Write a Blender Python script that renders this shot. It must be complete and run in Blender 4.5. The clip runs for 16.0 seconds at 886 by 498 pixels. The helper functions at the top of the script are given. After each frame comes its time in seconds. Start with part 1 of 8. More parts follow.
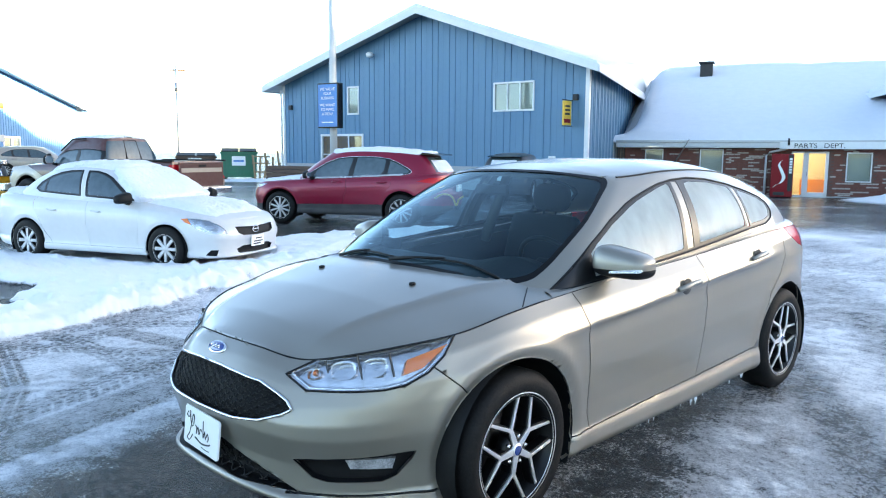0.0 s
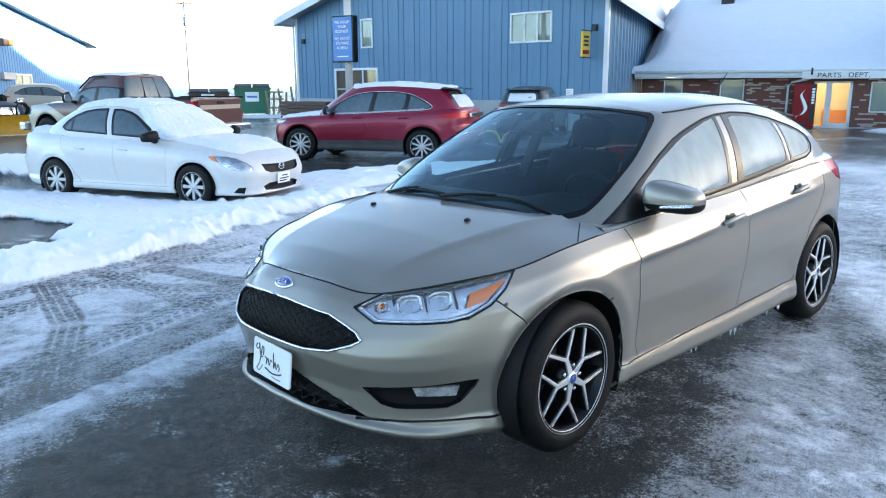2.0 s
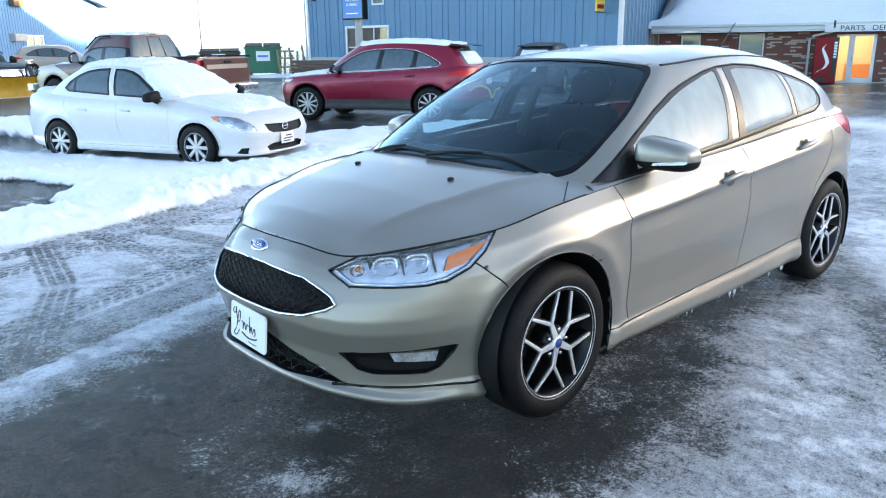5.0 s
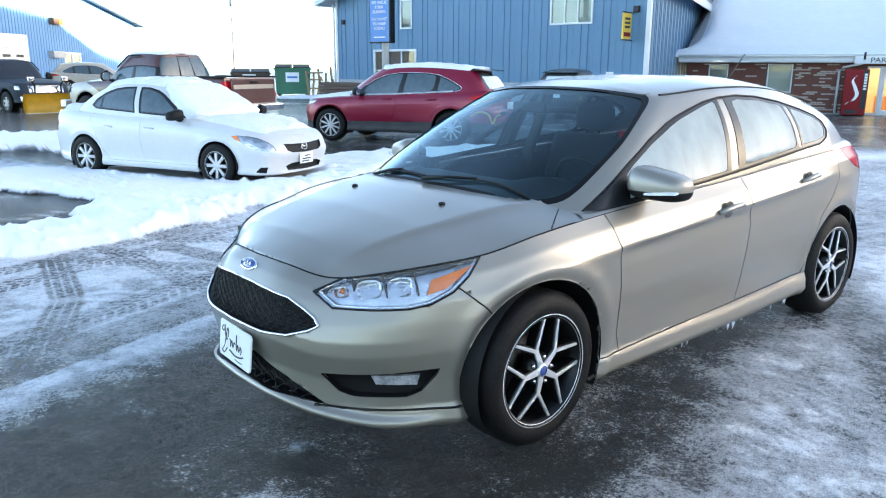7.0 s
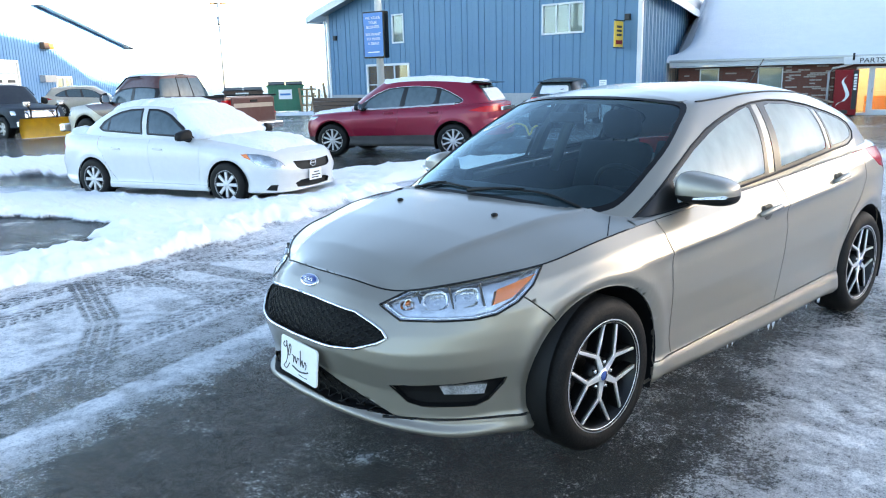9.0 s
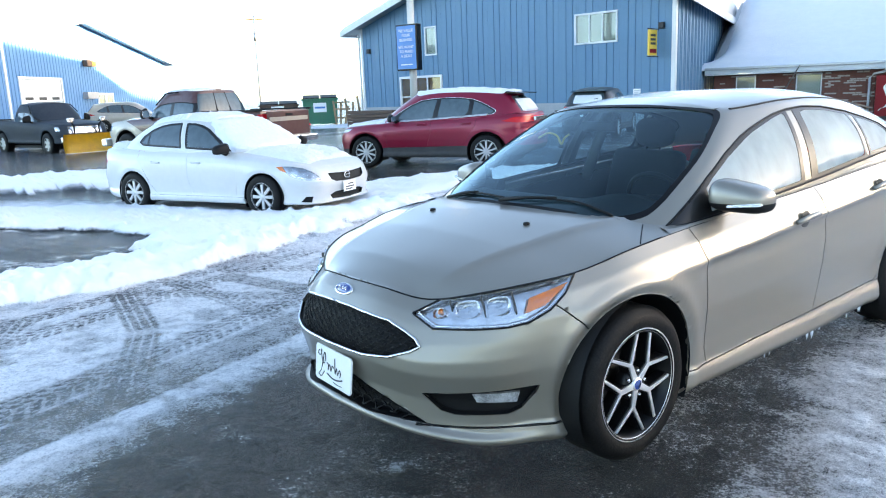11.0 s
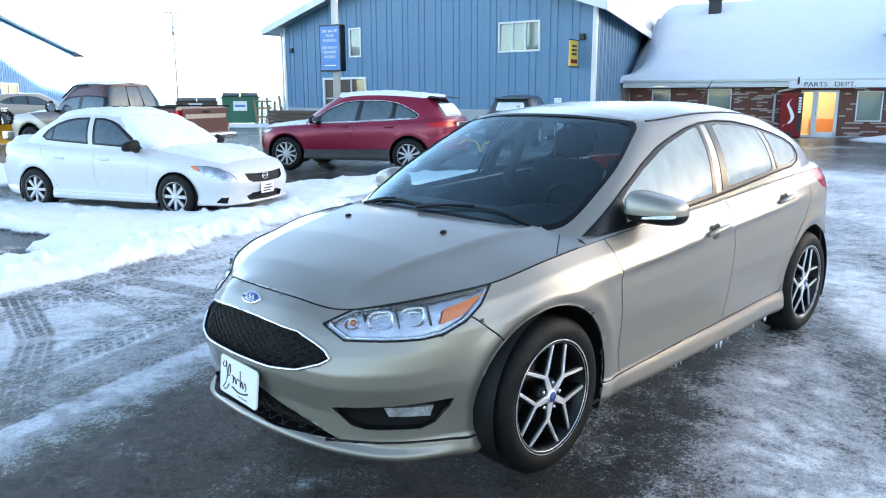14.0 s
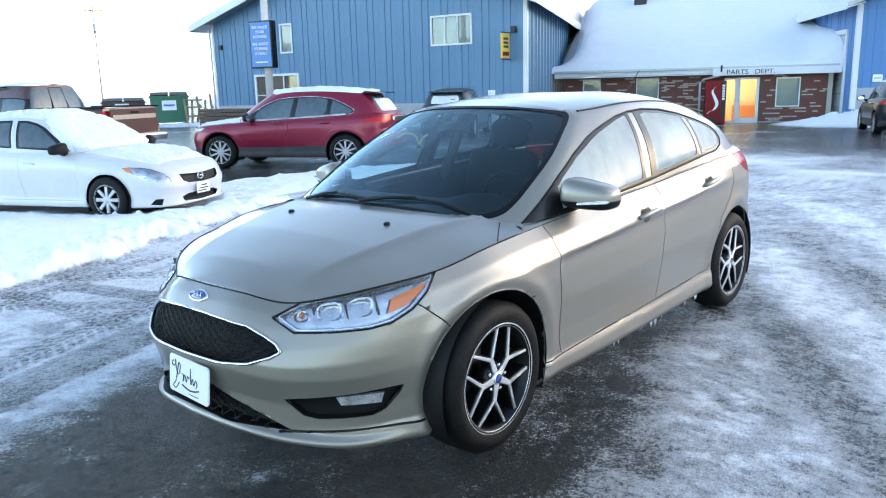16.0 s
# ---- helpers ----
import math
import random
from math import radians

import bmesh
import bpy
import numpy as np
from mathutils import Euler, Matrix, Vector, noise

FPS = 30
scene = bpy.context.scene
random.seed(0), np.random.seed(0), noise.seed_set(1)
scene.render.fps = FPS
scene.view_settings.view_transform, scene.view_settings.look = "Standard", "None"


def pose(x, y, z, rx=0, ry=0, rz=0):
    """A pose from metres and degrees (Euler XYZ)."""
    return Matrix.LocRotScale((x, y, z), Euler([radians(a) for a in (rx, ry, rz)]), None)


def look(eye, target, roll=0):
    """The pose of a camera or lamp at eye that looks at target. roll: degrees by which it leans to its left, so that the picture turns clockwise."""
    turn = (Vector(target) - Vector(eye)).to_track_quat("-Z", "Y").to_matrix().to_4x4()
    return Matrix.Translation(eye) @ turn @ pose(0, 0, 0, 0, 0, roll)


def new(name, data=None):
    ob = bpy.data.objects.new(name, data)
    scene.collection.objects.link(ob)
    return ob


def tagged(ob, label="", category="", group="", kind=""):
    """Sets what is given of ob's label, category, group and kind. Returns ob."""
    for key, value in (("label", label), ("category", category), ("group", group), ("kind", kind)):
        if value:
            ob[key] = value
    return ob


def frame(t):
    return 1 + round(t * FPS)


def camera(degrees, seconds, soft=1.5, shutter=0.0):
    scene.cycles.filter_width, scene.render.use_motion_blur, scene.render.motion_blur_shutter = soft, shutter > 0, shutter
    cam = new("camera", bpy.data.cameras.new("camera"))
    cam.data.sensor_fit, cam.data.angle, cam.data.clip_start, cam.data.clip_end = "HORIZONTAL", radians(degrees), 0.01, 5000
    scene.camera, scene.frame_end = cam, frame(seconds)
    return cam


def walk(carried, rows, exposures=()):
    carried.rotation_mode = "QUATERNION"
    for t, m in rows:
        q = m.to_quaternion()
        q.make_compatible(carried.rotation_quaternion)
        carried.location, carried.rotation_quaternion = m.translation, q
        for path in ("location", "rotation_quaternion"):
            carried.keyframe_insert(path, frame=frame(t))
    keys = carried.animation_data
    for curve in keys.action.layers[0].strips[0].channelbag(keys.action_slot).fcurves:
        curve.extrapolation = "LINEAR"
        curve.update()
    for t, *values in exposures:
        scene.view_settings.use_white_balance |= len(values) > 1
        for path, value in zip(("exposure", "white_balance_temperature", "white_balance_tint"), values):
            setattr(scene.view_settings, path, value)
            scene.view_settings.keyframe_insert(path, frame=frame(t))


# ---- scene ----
cam = camera(61.0, 16.0, 1.1)
METRES, EYE, TILT, LEAN, TURN = 1.55, 1.48, -6.5, 0.0, -54.0
PATH = [
    (0, (0.643, -0.031, 1.489), (2.04, 1.377, 1.236), 0.4),
    (0.5, (0.692, -0.033, 1.491), (1.973, 1.471, 1.18), 0.4),
    (1, (0.634, -0.016, 1.49), (1.857, 1.511, 1.077), 0.6),
    (1.5, (0.494, 0.025, 1.501), (1.798, 1.481, 1.078), 0.1),
    (2, (0.452, 0.04, 1.508), (1.806, 1.45, 1.085), -0.2),
    (2.3, (0.462, 0.032, 1.504), (1.857, 1.405, 1.095), -0.2),
    (2.5, (0.476, 0.051, 1.492), (1.795, 1.494, 1.072), -1.2),
    (3, (0.476, 0.044, 1.48), (1.782, 1.488, 1.023), -1.6),
    (3.5, (0.469, 0.049, 1.467), (1.753, 1.495, 0.957), -1.6),
    (3.7, (0.477, 0.052, 1.465), (1.753, 1.499, 0.941), -2.0),
    (5.8, (0.71, -0.027, 1.497), (2.025, 1.388, 0.978), -0.1),
    (6, (0.717, -0.043, 1.498), (2.022, 1.384, 0.991), -0.2),
    (6.5, (0.734, -0.073, 1.49), (2.025, 1.376, 1.008), 0.1),
    (7, (0.738, -0.085, 1.493), (2.004, 1.392, 1.026), 0.3),
    (7.5, (0.719, -0.089, 1.496), (1.944, 1.425, 1.039), -0.2),
    (8, (0.626, -0.026, 1.509), (1.85, 1.489, 1.058), -0.8),
    (8.5, (0.518, 0.054, 1.506), (1.808, 1.519, 1.065), -1.4),
    (11, (0.493, 0.028, 1.501), (1.714, 1.559, 1.096), -2.2),
    (11.5, (0.51, 0.028, 1.499), (1.725, 1.564, 1.09), -2.9),
    (12, (0.523, 0.033, 1.495), (1.745, 1.563, 1.087), -3.4),
    (12.5, (0.539, 0.041, 1.502), (1.783, 1.549, 1.082), -3.6),
    (13, (0.565, 0.059, 1.507), (1.88, 1.509, 1.096), -2.9),
    (13.5, (0.597, 0.069, 1.506), (1.955, 1.482, 1.106), -2.6),
    (14, (0.578, 0.078, 1.501), (1.954, 1.474, 1.101), -0.2),
    (14.5, (0.544, 0.063, 1.482), (1.966, 1.404, 1.061), -2.8),
    (15, (0.504, 0.031, 1.497), (2.022, 1.255, 1.05), -4.0),
    (15.5, (0.468, 0.027, 1.501), (1.985, 1.255, 1.068), -3.1),
    (16, (0.503, 0.03, 1.502), (1.985, 1.307, 1.085), -1.4),
]
walk(cam, [(t, look(eye, target, roll)) for t, eye, target, roll in PATH], [(0.0, 3.33, 7650, 8), (1.5, 3.14, 7500, 8), (3.5, 3.25, 7650, 8), (6.0, 3.42, 7950, 9), (16.0, 3.44, 7950, 9)])

# ---- world, sun, exposure ----
SUN_EL, SUN_AZ = radians(4.5), radians(-38.0)   # low winter sun; azimuth of the way towards it, from +x
world = bpy.data.worlds.new("world")
scene.world = world
world.use_nodes = True
wn = world.node_tree
sky = wn.nodes.new("ShaderNodeTexSky")
sky.sky_type, sky.sun_disc = "NISHITA", False
sky.sun_elevation, sky.sun_rotation = SUN_EL, radians(90.0) - SUN_AZ
sky.air_density, sky.dust_density, sky.ozone_density = 0.42, 0.65, 1.0
wn.links.new(sky.outputs[0], wn.nodes["Background"].inputs[0])
wn.nodes["Background"].inputs[1].default_value = 0.15
sun = new("sun", bpy.data.lights.new("sun", "SUN"))
sun.data.energy, sun.data.angle, sun.data.color = 4.8, radians(0.6), (1.0, 0.86, 0.66)
sun.matrix_world = look((math.cos(SUN_AZ) * 50, math.sin(SUN_AZ) * 50, math.tan(SUN_EL) * 50), (0, 0, 0))

# ---- materials ----
def material(name, colour, rough=0.6, metal=0.0, spots=0.0, spot_colour=None, scale=8.0, bump=0.0, bump_scale=60.0, coat=0.0, alpha_rough=0.0, spec=0.5):
    """Principled material with variation at two scales, bump and, if given, patches of a second colour."""
    m = bpy.data.materials.new(name)
    m.use_nodes = True
    nt = m.node_tree
    b = nt.nodes["Principled BSDF"]
    b.inputs["Base Color"].default_value = (*colour, 1)
    b.inputs["Roughness"].default_value, b.inputs["Metallic"].default_value = rough, metal
    b.inputs["Coat Weight"].default_value, b.inputs["Coat Roughness"].default_value = coat, 0.16
    b.inputs["Specular IOR Level"].default_value = spec
    tc = nt.nodes.new("ShaderNodeTexCoord")
    if spots:
        n1, n2 = nt.nodes.new("ShaderNodeTexNoise"), nt.nodes.new("ShaderNodeTexNoise")
        for n, s in ((n1, scale), (n2, scale * 7.3)):
            n.inputs["Scale"].default_value, n.inputs["Detail"].default_value = s, 6
            nt.links.new(tc.outputs["Object"], n.inputs["Vector"])
        add = nt.nodes.new("ShaderNodeMath")
        add.operation = "ADD"
        nt.links.new(n1.outputs["Fac"], add.inputs[0])
        nt.links.new(n2.outputs["Fac"], add.inputs[1])
        ramp = nt.nodes.new("ShaderNodeMapRange")
        ramp.inputs["From Min"].default_value, ramp.inputs["From Max"].default_value = 0.75, 1.25
        ramp.inputs["To Max"].default_value = spots
        nt.links.new(add.outputs[0], ramp.inputs["Value"])
        mix = nt.nodes.new("ShaderNodeMix")
        mix.data_type = "RGBA"
        mix.inputs["A"].default_value = (*colour, 1)
        mix.inputs["B"].default_value = (*(spot_colour or [c * 0.6 for c in colour]), 1)
        nt.links.new(ramp.outputs[0], mix.inputs["Factor"])
        nt.links.new(mix.outputs["Result"], b.inputs["Base Color"])
        if alpha_rough:
            r2 = nt.nodes.new("ShaderNodeMapRange")
            r2.inputs["To Min"].default_value, r2.inputs["To Max"].default_value = rough, rough + alpha_rough
            nt.links.new(ramp.outputs[0], r2.inputs["Value"])
            nt.links.new(r2.outputs[0], b.inputs["Roughness"])
    if bump:
        n3, bp = nt.nodes.new("ShaderNodeTexNoise"), nt.nodes.new("ShaderNodeBump")
        n3.inputs["Scale"].default_value, n3.inputs["Detail"].default_value = bump_scale, 8
        nt.links.new(tc.outputs["Object"], n3.inputs["Vector"])
        bp.inputs["Strength"].default_value, bp.inputs["Distance"].default_value = 1.0, bump
        nt.links.new(n3.outputs["Fac"], bp.inputs["Height"])
        nt.links.new(bp.outputs[0], b.inputs["Normal"])
    return m


def glass(name, tint=(0.75, 0.8, 0.8), rough=0.0, clear=0.8, sheen=(1.0, 1.0, 1.0)):
    """Thin pane: clear film mixed with a mirror-like sheen by Fresnel."""
    m = bpy.data.materials.new(name)
    m.use_nodes = True
    nt = m.node_tree
    out = nt.nodes["Material Output"]
    nt.nodes.remove(nt.nodes["Principled BSDF"])
    tr, gl, mx, lw, pw, ma = (nt.nodes.new("ShaderNode" + k) for k in ("BsdfTransparent", "BsdfGlossy", "MixShader", "LayerWeight", "Math", "Math"))
    tr.inputs["Color"].default_value = (*[c * clear for c in tint], 1)
    gl.inputs["Roughness"].default_value, gl.inputs["Color"].default_value = rough, (*sheen, 1)
    lw.inputs["Blend"].default_value = 0.5
    pw.operation, pw.inputs[1].default_value = "POWER", 3.2
    ma.operation, ma.inputs[1].default_value, ma.inputs[2].default_value = "MULTIPLY_ADD", 0.68, 0.04
    nt.links.new(lw.outputs["Facing"], pw.inputs[0])
    nt.links.new(pw.outputs[0], ma.inputs[0])
    nt.links.new(ma.outputs[0], mx.inputs[0])
    nt.links.new(tr.outputs[0], mx.inputs[1])
    nt.links.new(gl.outputs[0], mx.inputs[2])
    nt.links.new(mx.outputs[0], out.inputs[0])
    return m


def frosted(name):
    """Glass with a film of frost and condensation, thicker in streaks that run down."""
    m = glass(name, (0.85, 0.9, 0.9), 0.05, 0.95)
    nt = m.node_tree
    out = nt.nodes["Material Output"]
    clear = out.inputs[0].links[0].from_socket
    tc, mp, n, mr, ad, df, tl, mx = (nt.nodes.new("ShaderNode" + k) for k in ("TexCoord", "Mapping", "TexNoise", "MapRange", "MixShader", "BsdfDiffuse", "BsdfTranslucent", "MixShader"))
    mp.inputs["Scale"].default_value = (6, 6, 1.6)
    n.inputs["Scale"].default_value, n.inputs["Detail"].default_value = 1.5, 5
    mr.inputs["From Min"].default_value, mr.inputs["From Max"].default_value = 0.30, 0.65
    mr.inputs["To Min"].default_value, mr.inputs["To Max"].default_value = 0.70, 0.90
    df.inputs["Color"].default_value = (0.82, 0.86, 0.83, 1)
    tl.inputs["Color"].default_value = (0.92, 0.95, 0.93, 1)
    nt.links.new(tc.outputs["Object"], mp.inputs["Vector"])
    nt.links.new(mp.outputs[0], n.inputs["Vector"])
    nt.links.new(n.outputs["Fac"], mr.inputs["Value"])
    ad.inputs[0].default_value = 0.45
    nt.links.new(df.outputs[0], ad.inputs[1])
    nt.links.new(tl.outputs[0], ad.inputs[2])
    nt.links.new(mr.outputs[0], mx.inputs[0])
    nt.links.new(clear, mx.inputs[1])
    nt.links.new(ad.outputs[0], mx.inputs[2])
    nt.links.new(mx.outputs[0], out.inputs[0])
    return m


def paint(name, colour, metal=0.0, rough=0.35, coat=1.0, dirt=(0.3, 0.29, 0.27), dirty=0.15):
    return material(name, colour, rough, metal, dirty, dirt, 1.6, 0.0, 60, coat)


M = {}
M["black_plastic"] = material("black_plastic", (0.0035, 0.0035, 0.004), 0.55, 0, 0.3, (0.010, 0.010, 0.010), 9, 0.0006, 300, spec=0.25)
M["gloss_black"] = material("gloss_black", (0.002, 0.002, 0.0025), 0.12, 0, 0.15, (0.008, 0.008, 0.008), 5, spec=0.3)
M["rubber"] = material("rubber", (0.003, 0.003, 0.0032), 0.6, 0, 0.6, (0.012, 0.0115, 0.011), 14, 0.0015, 90, spec=0.2)
M["chrome"] = material("chrome", (0.82, 0.83, 0.85), 0.12, 1.0, 0.2, (0.6, 0.6, 0.62), 20)
M["alloy"] = material("alloy", (0.88, 0.88, 0.88), 0.34, 0.85, 0.25, (0.6, 0.6, 0.6), 18)
M["alloy_dark"] = material("alloy_dark", (0.003, 0.003, 0.0034), 0.35, 0, 0.3, (0.012, 0.012, 0.012), 18, spec=0.3)
M["steel_grey"] = material("steel_grey", (0.5, 0.51, 0.53), 0.4, 0.6, 0.3, (0.3, 0.3, 0.3), 18)
M["disc"] = material("disc", (0.05, 0.048, 0.046), 0.45, 1.0, 0.4, (0.08, 0.06, 0.05), 25)
M["handle_shade"] = material("handle_shade", (0.05, 0.045, 0.04), 0.5, 0, 0.3, (0.08, 0.07, 0.06), 30)
M["fog_white"] = material("fog_white", (0.55, 0.56, 0.58), 0.2, 0.3, 0.8, (0.12, 0.125, 0.13), 28, 0.004, 60)
M["frosted_glass"] = frosted("frosted_glass")
# the blue sheen colour stands in for a bluer sky reflected in the glass
M["car_glass"] = glass("car_glass", (0.68, 0.86, 0.90), 0.0, 0.90, (0.66, 0.90, 1.0))
# opaque panes: dark cabin and bluish sky reflection are put into the colour
M["opaque_glass"] = material("opaque_glass", (0.045, 0.075, 0.09), 0.04, 0, 0.35, (0.11, 0.16, 0.175), 1.2, spec=0.7)
M["lamp_far"] = material("lamp_far", (0.62, 0.63, 0.65), 0.16, 1.0, 0.7, (0.16, 0.17, 0.18), 16, 0.006, 34)
M["lens_clear"] = glass("lens_clear", (0.93, 0.95, 0.97), 0.0, 0.97)
M["amber"] = material("amber", (0.75, 0.16, 0.015), 0.15, 0, 0.25, (0.9, 0.3, 0.05), 60, 0.0006, 200, 1.0)
M["window_black"] = material("window_black", (0.006, 0.006, 0.0065), 0.3, 0, 0.3, (0.014, 0.014, 0.014), 8, spec=0.4)
M["red_lens"] = material("red_lens", (0.50, 0.003, 0.008), 0.25, 0, 0.25, (0.7, 0.04, 0.05), 40, 0.0005, 200, 0.15, spec=0.3)
M["lamp_silver"] = material("lamp_silver", (0.80, 0.81, 0.83), 0.22, 0.85, 0.4, (0.5, 0.51, 0.53), 22, 0.003, 30)
# darker than lamp_silver: the lamp's inner shadows are put into the colour
M["lamp_housing"] = material("lamp_housing", (0.72, 0.73, 0.75), 0.18, 0.9, 0.6, (0.30, 0.305, 0.315), 20, 0.002, 40)
M["seat_cloth"] = material("seat_cloth", (0.003, 0.0034, 0.004), 0.85, 0, 0.4, (0.006, 0.006, 0.007), 30, 0.001, 400)
M["trim_grey"] = material("trim_grey", (0.075, 0.07, 0.062), 0.7, 0, 0.3, (0.1, 0.095, 0.085), 20)
M["snow"] = material("snow", (0.78, 0.80, 0.83), 0.75, 0, 0.4, (0.66, 0.70, 0.77), 3, 0.035, 16)
M["ice"] = material("ice", (0.75, 0.8, 0.85), 0.2, 0, 0.3, (0.6, 0.66, 0.7), 10)
M["plate_white"] = material("plate_white", (0.85, 0.85, 0.83), 0.3, 0, 0.15, (0.7, 0.7, 0.68), 12)
M["ink"] = material("ink", (0.02, 0.02, 0.02), 0.5, 0, 0.2, (0.06, 0.06, 0.06), 20)
M["blue_badge"] = material("blue_badge", (0.015, 0.05, 0.22), 0.15, 0, 0.1, (0.03, 0.1, 0.35), 60, 0, 60, 1.0)
M["focus_paint"] = paint("focus_paint", (0.270, 0.246, 0.208), 0.68, 0.45, 1.0, (0.266, 0.242, 0.206), 0.12)
M["white_paint"] = paint("white_paint", (0.60, 0.60, 0.59), 0.0, 0.3, 0.6, (0.48, 0.48, 0.47), 0.25)
M["red_paint"] = paint("red_paint", (0.24, 0.002, 0.026), 0.3, 0.3, 0.45, (0.13, 0.015, 0.03), 0.15)
M["maroon_paint"] = paint("maroon_paint", (0.075, 0.018, 0.015), 0.1, 0.35, 0.6, (0.13, 0.09, 0.075), 0.3)
M["tan_paint"] = paint("tan_paint", (0.42, 0.37, 0.31), 0.3, 0.4, 0.6, (0.3, 0.27, 0.23), 0.4)
M["slate_paint"] = material("slate_paint", (0.028, 0.038, 0.052), 0.5, 0, 0.4, (0.05, 0.06, 0.07), 1.6, spec=0.15)
M["dark_paint"] = paint("dark_paint", (0.007, 0.0078, 0.009), 0.0, 0.3, 0.15, (0.02, 0.021, 0.022), 0.4)
M["faded_red"] = paint("faded_red", (0.33, 0.03, 0.04), 0.0, 0.5, 0.3, (0.35, 0.16, 0.15), 0.4)


# ---- mesh helpers ----
def add_mesh(name, bm, mat, parent=None, label="", smooth=False, loc=None):
    me = bpy.data.meshes.new(name)
    bm.to_mesh(me)
    bm.free()
    if smooth:
        me.shade_smooth()
    for mm in (mat if isinstance(mat, (list, tuple)) else [mat]):
        me.materials.append(mm)
    ob = new(name, me)
    if loc is not None:
        ob.matrix_basis = loc
    if parent is not None:
        ob.parent = parent
    if label:
        ob["label"] = label
    return ob


def part(name, bm, mat, parent, label="", smooth=False, loc=None):
    return add_mesh(name, bm, mat, parent, label, smooth, loc)


def thing(name, m, label, category, group="", kind=""):
    ob = new(name)
    ob.empty_display_size = 0.1
    ob.matrix_basis = m
    return tagged(ob, label, category, group, kind)


def box(x0, x1, y0, y1, z0, z1, bevel=0.0, bm=None, seg=2):
    """A bevelled block, added to bm where one is given."""
    b = bmesh.new()
    v = [b.verts.new((x, y, z)) for x in (x0, x1) for y in (y0, y1) for z in (z0, z1)]
    for f in ((0, 1, 3, 2), (4, 6, 7, 5), (0, 4, 5, 1), (2, 3, 7, 6), (0, 2, 6, 4), (1, 5, 7, 3)):
        b.faces.new([v[i] for i in f])
    if bevel:
        bmesh.ops.bevel(b, geom=b.edges[:], offset=bevel, segments=seg, affect="EDGES", profile=0.6)
    return join(bm, b) if bm is not None else b


def join(bm, b, m=None):
    """Adds b to bm, moved by m."""
    if m is not None:
        bmesh.ops.transform(b, matrix=m, verts=b.verts[:])
    table = {v: bm.verts.new(v.co) for v in b.verts}
    for f in b.faces:
        try:
            g = bm.faces.new([table[v] for v in f.verts])
            g.smooth, g.material_index = f.smooth, f.material_index
        except ValueError:
            pass
    b.free()
    return bm


def revolve(profile, axis="y", n=48, close=False, bm=None):
    """A turned body: profile of (radius, height along the axis)."""
    b = bmesh.new()
    rings = []
    for i in range(n):
        a = 2 * math.pi * i / n
        ring = []
        for r, h in profile:
            c, s = r * math.cos(a), r * math.sin(a)
            ring.append(b.verts.new({"y": (c, h, s), "z": (c, s, h), "x": (h, c, s)}[axis]))
        rings.append(ring)
    k = len(profile)
    for i in range(n):
        p, q = rings[i], rings[(i + 1) % n]
        for j in range(k if close else k - 1):
            b.faces.new((p[j], p[(j + 1) % k], q[(j + 1) % k], q[j]))
    bmesh.ops.remove_doubles(b, verts=b.verts[:], dist=1e-6)
    bmesh.ops.recalc_face_normals(b, faces=b.faces[:])
    for f in b.faces:
        f.smooth = True
    return join(bm, b) if bm is not None else b


def prism(points, depth0, depth1, axis="y", bevel=0.0, bm=None):
    """A flat outline pulled along an axis; points lie in the other two axes."""
    b = bmesh.new()
    def at(p, d):
        return {"y": (p[0], d, p[1]), "x": (d, p[0], p[1]), "z": (p[0], p[1], d)}[axis]
    lo = [b.verts.new(at(p, depth0)) for p in points]
    hi = [b.verts.new(at(p, depth1)) for p in points]
    b.faces.new(lo)
    b.faces.new(hi[::-1])
    n = len(points)
    for i in range(n):
        b.faces.new((lo[i], hi[i], hi[(i + 1) % n], lo[(i + 1) % n]))
    bmesh.ops.recalc_face_normals(b, faces=b.faces[:])
    if bevel:
        bmesh.ops.bevel(b, geom=b.edges[:], offset=bevel, segments=2, affect="EDGES", profile=0.6)
    return join(bm, b) if bm is not None else b


def tube(points, radius, n=8, bm=None, cap=True):
    """A round rod through points; radius may be a list."""
    b = bmesh.new()
    pts = [Vector(p) for p in points]
    rad = radius if isinstance(radius, (list, tuple)) else [radius] * len(pts)
    rings = []
    for i, p in enumerate(pts):
        d = (pts[min(i + 1, len(pts) - 1)] - pts[max(i - 1, 0)]).normalized()
        a = d.orthogonal().normalized() if abs(d.z) > 0.9 else d.cross(Vector((0, 0, 1))).normalized()
        c = d.cross(a)
        rings.append([b.verts.new(p + rad[i] * (math.cos(2 * math.pi * k / n) * a + math.sin(2 * math.pi * k / n) * c)) for k in range(n)])
    for p, q in zip(rings, rings[1:]):
        for k in range(n):
            b.faces.new((p[k], p[(k + 1) % n], q[(k + 1) % n], q[k])).smooth = True
    if cap:
        b.faces.new(rings[0][::-1])
        b.faces.new(rings[-1])
    bmesh.ops.recalc_face_normals(b, faces=b.faces[:])
    return join(bm, b) if bm is not None else b


